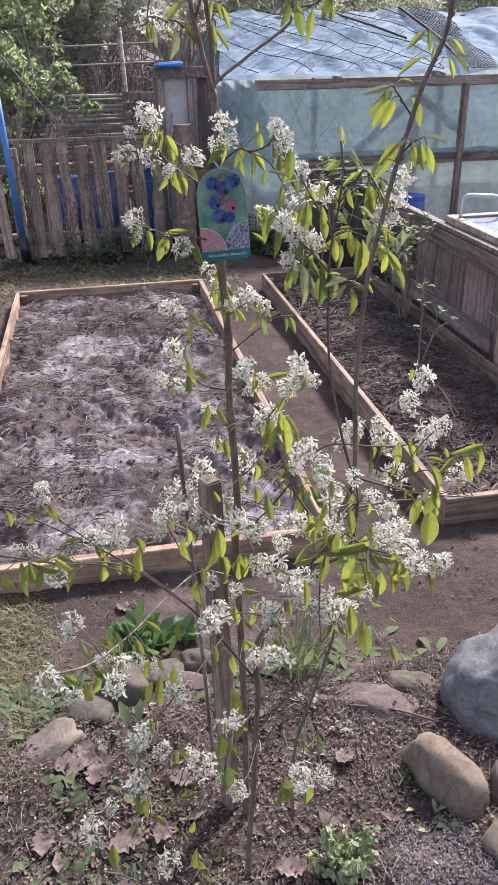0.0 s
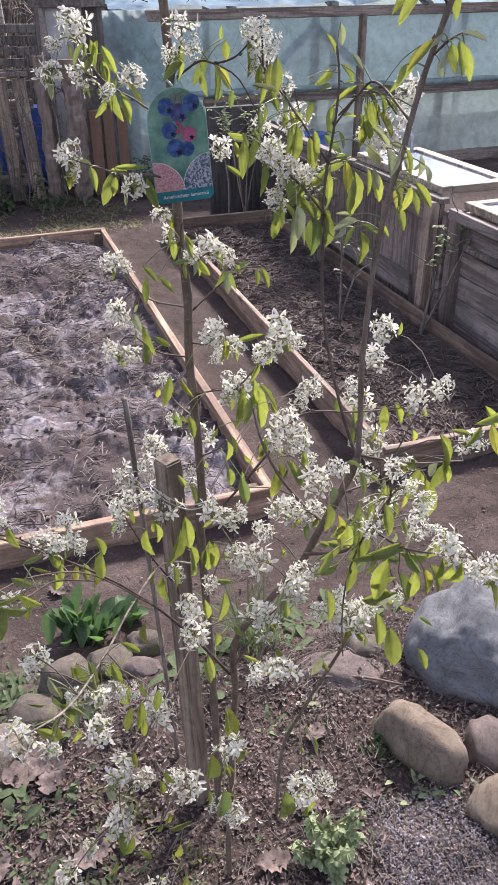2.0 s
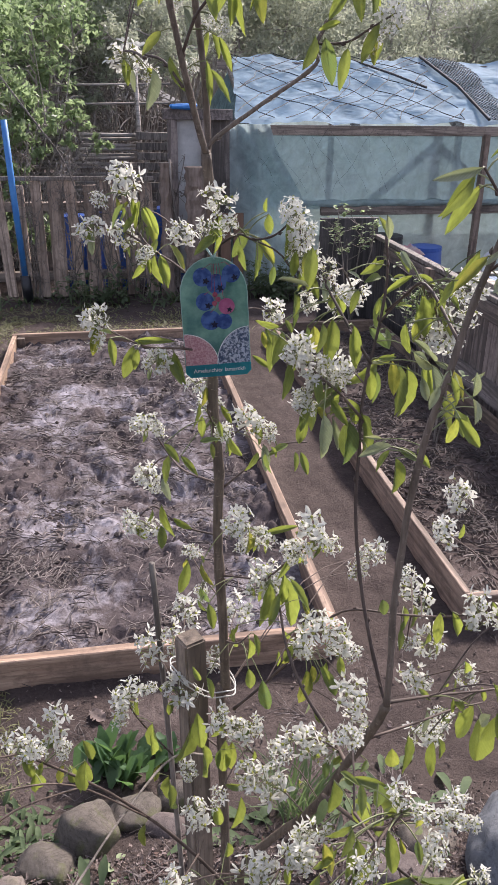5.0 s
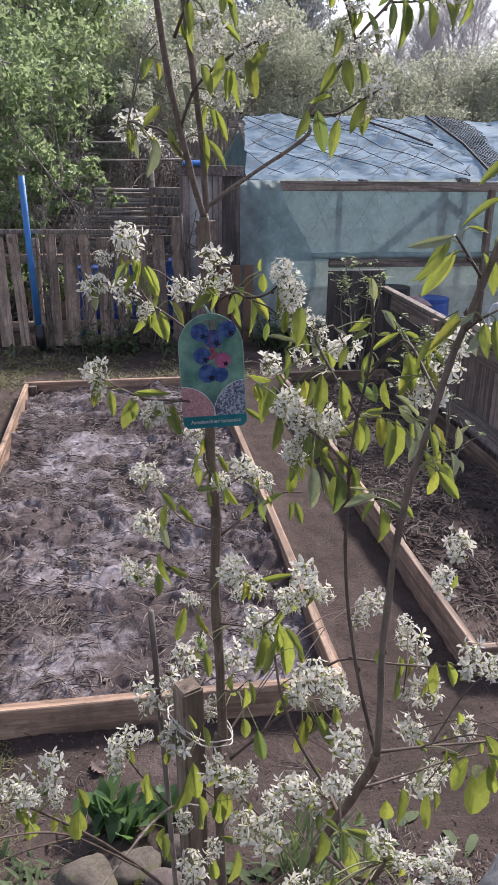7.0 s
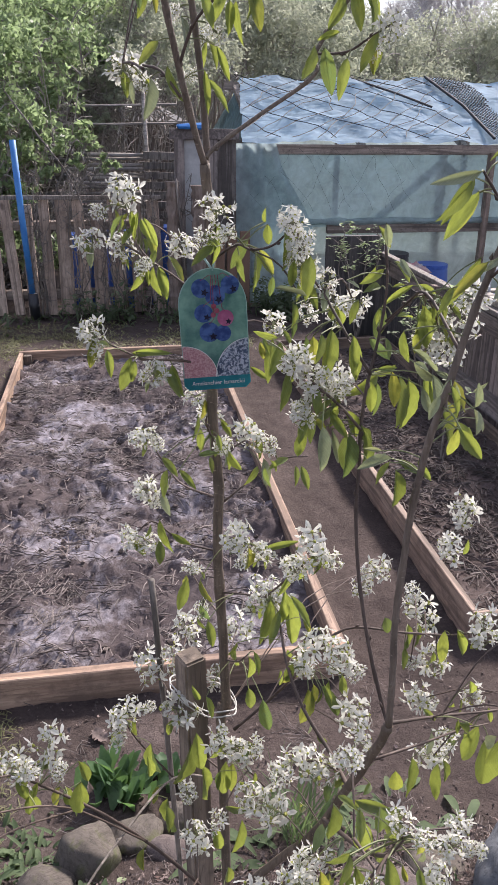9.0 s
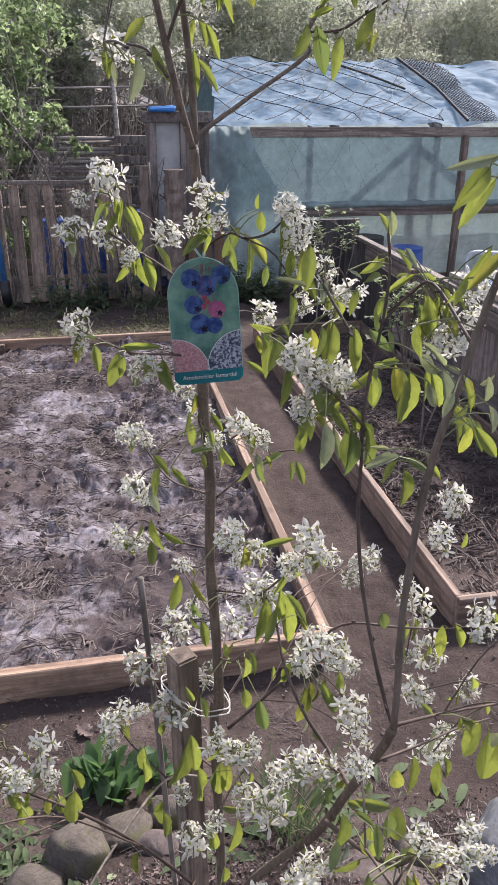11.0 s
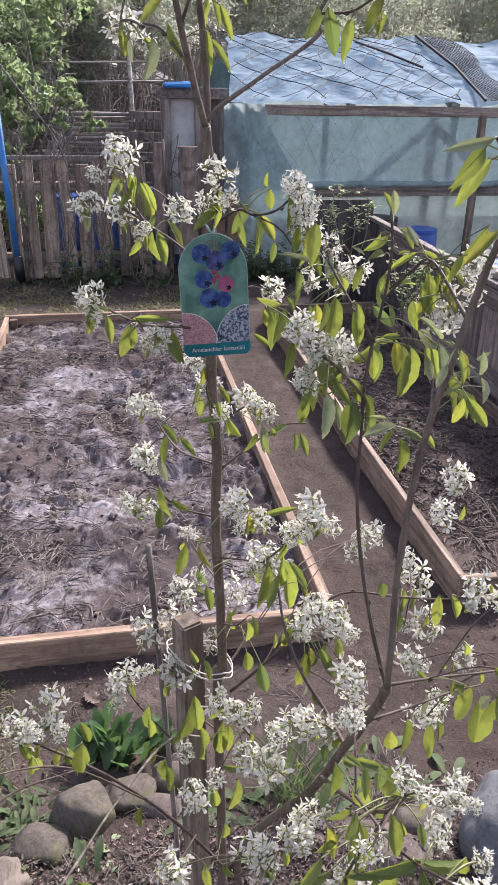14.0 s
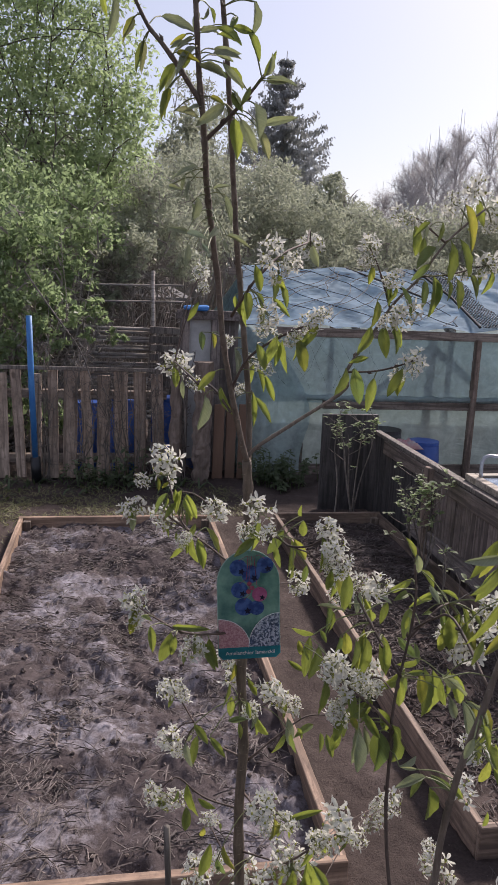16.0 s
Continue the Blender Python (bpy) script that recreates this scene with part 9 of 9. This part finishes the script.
stem("twig", [(-0.111, 1.2, 1.27), (-0.135, 1.19, 1.25), (-0.15, 1.195, 1.2), (-0.152, 1.2, 1.14), (-0.148, 1.2, 1.08)], 0.0016, 0.0008, M_TWIG)
# young leaves that droop from the foot of each flower cluster
spray_rng = random.Random(31)
for p, root in SPRAYS:
    for _ in range(spray_rng.choice((0, 1, 1, 2, 2))):
        a = root.lerp(p, spray_rng.uniform(0.1, 0.75)) + Vector((spray_rng.gauss(0, 0.006), spray_rng.gauss(0, 0.006), spray_rng.gauss(-0.004, 0.004)))
        b = a + Vector((spray_rng.gauss(0, 0.35), spray_rng.gauss(0, 0.35), -1)).normalized() * spray_rng.uniform(0.016, 0.036)
        leaf(a, b, spray_rng.uniform(0.3, 0.42), spray_rng.random() < 0.18)
tagged(STALKS.out("leaf_stalk", M_STALK, serviceberry), kind="stuff")


# ---- stake, twine, rod and plant label ----
def make_stake():
    bm = bmesh.new()
    bmesh.ops.create_cube(bm, size=1.0, matrix=Matrix.Translation((0, 0, 0.47)) @ Matrix.Diagonal((0.034, 0.034, 0.95, 1)))
    bmesh.ops.subdivide_edges(bm, edges=[e for e in bm.edges if abs(e.verts[0].co.z - e.verts[1].co.z) > 0.5], cuts=14)
    for v in bm.verts:
        v.co.x += 0.002 * noise.noise(v.co * 9)
        v.co.y += 0.002 * noise.noise(v.co * 9 + Vector((4, 0, 0)))
    bmesh.ops.bevel(bm, geom=[e for e in bm.edges if e.is_boundary is False and e.calc_face_angle(0) > 0.8], offset=0.003, segments=2, affect="EDGES")
    ob = part("tree_stake", bm, M_STAKE)
    ob.matrix_basis = pose(-0.193, 1.726, 0.08, 0, -1.15, 24)
    tagged(ob, "square sawn wooden tree stake beside the trunk", "stake")


make_stake()
# double twine from the stake round the trunk
for k, dz in enumerate((0.0, 0.009)):
    z0, z1 = 0.957 + dz, 0.95 + dz
    loop = [(-0.238, 1.722, z0 + 0.01), (-0.22, 1.7, z0), (-0.19, 1.684, z0 - 0.012), (-0.165, 1.676, z1), (-0.152, 1.682, z1 - 0.002), (-0.152, 1.7, z1 + 0.004), (-0.17, 1.722, z1 + 0.018), (-0.192, 1.745, z0 - 0.004), (-0.213, 1.752, z0), (-0.236, 1.742, z0 + 0.006), (-0.239, 1.722, z0 + 0.01)]
    line = smooth_line(loop, 5)
    vs, fs = tube(line, [0.0011] * len(line), 6)
    tagged(mesh_part("twine", [tuple(v) for v in vs], fs, M_WHITE_ROPE, None, smooth=True), "white twine tying the trunk to the stake", "twine", "twine loops")

vs, fs = tube(smooth_line([(-0.215, 1.84, 0.1), (-0.228, 1.83, 0.45), (-0.243, 1.81, 0.8), (-0.257, 1.792, 1.105)], 4), [0.0046] * 13, 10)
tagged(mesh_part("support_rod", [tuple(v) for v in vs], fs, M_ROD, None, smooth=True), "thin grey-brown wooden support rod standing in soil", "rod")


def flat_shape(name, outline, z, material, parent, label="", thick=0.0006):
    """A thin plate from an outline in the label's own plane."""
    n = len(outline)
    vs = [(x, -z, y) for x, y in outline] + [(x, -z + thick, y) for x, y in outline]
    fs = [tuple(range(n)), tuple(range(2 * n - 1, n - 1, -1))] + [(k, k + n, (k + 1) % n + n, (k + 1) % n) for k in range(n)]
    return mesh_part(name, vs, fs, material, parent, label)


def speckle(name, c1, c2, scale, lo=0.42, hi=0.58):
    m, n, l, bs = node_setup(name)
    v = coords(n, l, 1.0, "Object")
    l.new(ramp(n, l, noise_tex(n, l, v, scale, 5, 0.6), ((lo, c1), (hi, c2))), bs.inputs["Base Color"])
    bs.inputs["Roughness"].default_value = 0.3
    tr, mx = n.new("ShaderNodeBsdfTranslucent"), n.new("ShaderNodeMixShader")
    tr.inputs["Color"].default_value = (*[0.5 * (a + b) for a, b in zip(c1, c2)], 1)
    mx.inputs["Fac"].default_value = 0.4
    l.new(bs.outputs[0], mx.inputs[1])
    l.new(tr.outputs[0], mx.inputs[2])
    l.new(mx.outputs[0], n["Material Output"].inputs["Surface"])
    return m


def disc(cx, cy, r, n=28, a0=0.0, a1=2 * math.pi):
    return [(cx + r * math.cos(a0 + (a1 - a0) * k / n), cy + r * math.sin(a0 + (a1 - a0) * k / n)) for k in range(n)]


def make_label():
    t = thing("plant_label", -0.1795, 1.633, 1.443, "glossy arched plant label with berry and blossom pictures", "plant label")
    t.rotation_euler = (radians(-2), radians(-3.2), radians(-4))
    W, Hh = 0.0355, 0.128
    green = speckle("label_green", (0.04, 0.15, 0.15), (0.34, 0.6, 0.46), 45, 0.34, 0.68)
    edge = speckle("label_edge", (0.3, 0.45, 0.42), (0.42, 0.55, 0.5), 30)
    berry = speckle("label_berry", (0.03, 0.07, 0.24), (0.11, 0.22, 0.52), 120)
    pink = speckle("label_pink_berry", (0.5, 0.13, 0.28), (0.66, 0.24, 0.4), 90)
    autumn = speckle("label_autumn", (0.5, 0.2, 0.24), (0.82, 0.58, 0.58), 520)
    bloom = speckle("label_bloom", (0.03, 0.07, 0.15), (0.7, 0.76, 0.85), 420, 0.46, 0.56)
    teal = speckle("label_teal", (0.015, 0.21, 0.26), (0.03, 0.3, 0.35), 60)
    white = speckle("label_white", (0.8, 0.82, 0.8), (0.86, 0.88, 0.86), 50)

    def arch(w, top, lift):
        c = top - 0.038
        pts = [(-w + 0.005, lift), (w - 0.005, lift), (w, lift + 0.005)]
        pts += [(w * math.cos(a), c + (top - c) * math.sin(a)) for a in [math.pi * k / 24 for k in range(25)]]
        pts += [(-w, lift + 0.005)]
        return pts
    flat_shape("card", arch(W, Hh, 0.0), 0.0, edge, t, "pale card edge", 0.0008)
    flat_shape("picture", arch(W - 0.0008, Hh - 0.0008, 0.014), 0.0004, green, t, "blurred green foliage picture", 0.0004)
    for bx, by, br in ((-0.011, 0.108, 0.0098), (0.019, 0.11, 0.0095), (0.003, 0.1, 0.0104), (-0.01, 0.082, 0.0095), (-0.005, 0.062, 0.0105), (0.009, 0.06, 0.0085)):
        flat_shape("berry_picture", disc(bx, by, br), 0.0008 + rng.uniform(0, 0.0004), berry, t, "dark blue berry picture", 0.0003)
    flat_shape("berry_picture", disc(0.0125, 0.076, 0.0085), 0.0013, pink, t, "pink berry picture", 0.0003)
    calyx = speckle("label_calyx", (0.3, 0.05, 0.1), (0.5, 0.14, 0.2), 200)
    for bx, by, br in ((-0.011, 0.108, 0.0098), (0.019, 0.11, 0.0095), (0.003, 0.1, 0.0104), (-0.01, 0.082, 0.0095), (-0.005, 0.062, 0.0105), (0.0125, 0.076, 0.0085)):
        star = []
        for k in range(10):
            a, q = math.pi * k / 5 + bx * 60, br * (0.42 if k % 2 else 0.2)
            star.append((bx + 0.35 * br + q * math.cos(a), by - 0.45 * br + q * math.sin(a)))
        flat_shape("calyx_picture", star, 0.00165, speckle("label_crown", (0.012, 0.014, 0.04), (0.03, 0.035, 0.07), 200), t, "dark crown of a pictured berry", 0.0002)
        line = [(bx * 0.3 + 0.003, -0.00125, 0.121), (bx * 0.5 + 0.003, -0.00125, by + br + 0.003), (bx, -0.00125, by + br * 0.8)]
        vs, fs = tube(line, [0.0003] * 3, 4)
        mesh_part("stalk_picture", [tuple(v) for v in vs], fs, calyx, t, "red stalk of a pictured berry")
    for bx, by in ((0.001, 0.089), (0.004, 0.084), (0.0, 0.08)):
        flat_shape("calyx_picture", disc(bx, by, 0.0028, 9), 0.0016, calyx, t, "red calyx spot", 0.0002)
    r = W - 0.0008
    q1 = [(-r, 0.0135)] + [(-r + 0.0355 * math.cos(a), 0.0135 + 0.035 * math.sin(a)) for a in [math.pi / 2 * k / 16 for k in range(17)]]
    q2 = [(r, 0.0135)] + [(r + 0.0355 * math.cos(a), 0.0135 + 0.04 * math.sin(a)) for a in [math.pi / 2 + math.pi / 2 * k / 16 for k in range(17)]]
    flat_shape("autumn_picture", q1, 0.0014, autumn, t, "round pink autumn leaf picture", 0.0003)
    flat_shape("blossom_picture", q2, 0.0015, bloom, t, "round white blossom picture", 0.0003)
    for q in (q1, q2):
        line = [(x, -0.0019, y) for x, y in q[1:]]
        vs, fs = tube(line, [0.0004] * len(line), 4)
        mesh_part("rim_line", [tuple(v) for v in vs], fs, white, t, "thin white outline")
    flat_shape("band", [(-W + 0.005, 0.0), (W - 0.005, 0.0), (W, 0.005), (W, 0.0138), (-W, 0.0138), (-W, 0.005)], 0.0018, teal, t, "teal name band", 0.0004)
    cu = bpy.data.curves.new("name_text", "FONT")
    cu.body, cu.size, cu.align_x, cu.align_y, cu.extrude = "Amelanchier lamarckii", 0.0063, "CENTER", "CENTER", 0.0001
    cu.materials.append(white)
    ob = new("name_text", cu)
    ob.parent = t
    ob.matrix_basis = pose(0.001, -0.0022, 0.0072, 90, 0, 0)
    ob["label"] = "small white lettering"
    strap = smooth_line([(0.002, 0.0, Hh - 0.003), (0.006, 0.012, Hh + 0.012), (0.004, 0.026, Hh + 0.02), (-0.004, 0.034, Hh + 0.012), (-0.006, 0.02, Hh + 0.01), (0.002, 0.0015, Hh - 0.002)], 4)
    vs, fs = tube(strap, [0.0014] * len(strap), 5)
    mesh_part("strap", [tuple(v) for v in vs], fs, edge, t, "thin plastic loop", True)


make_label()
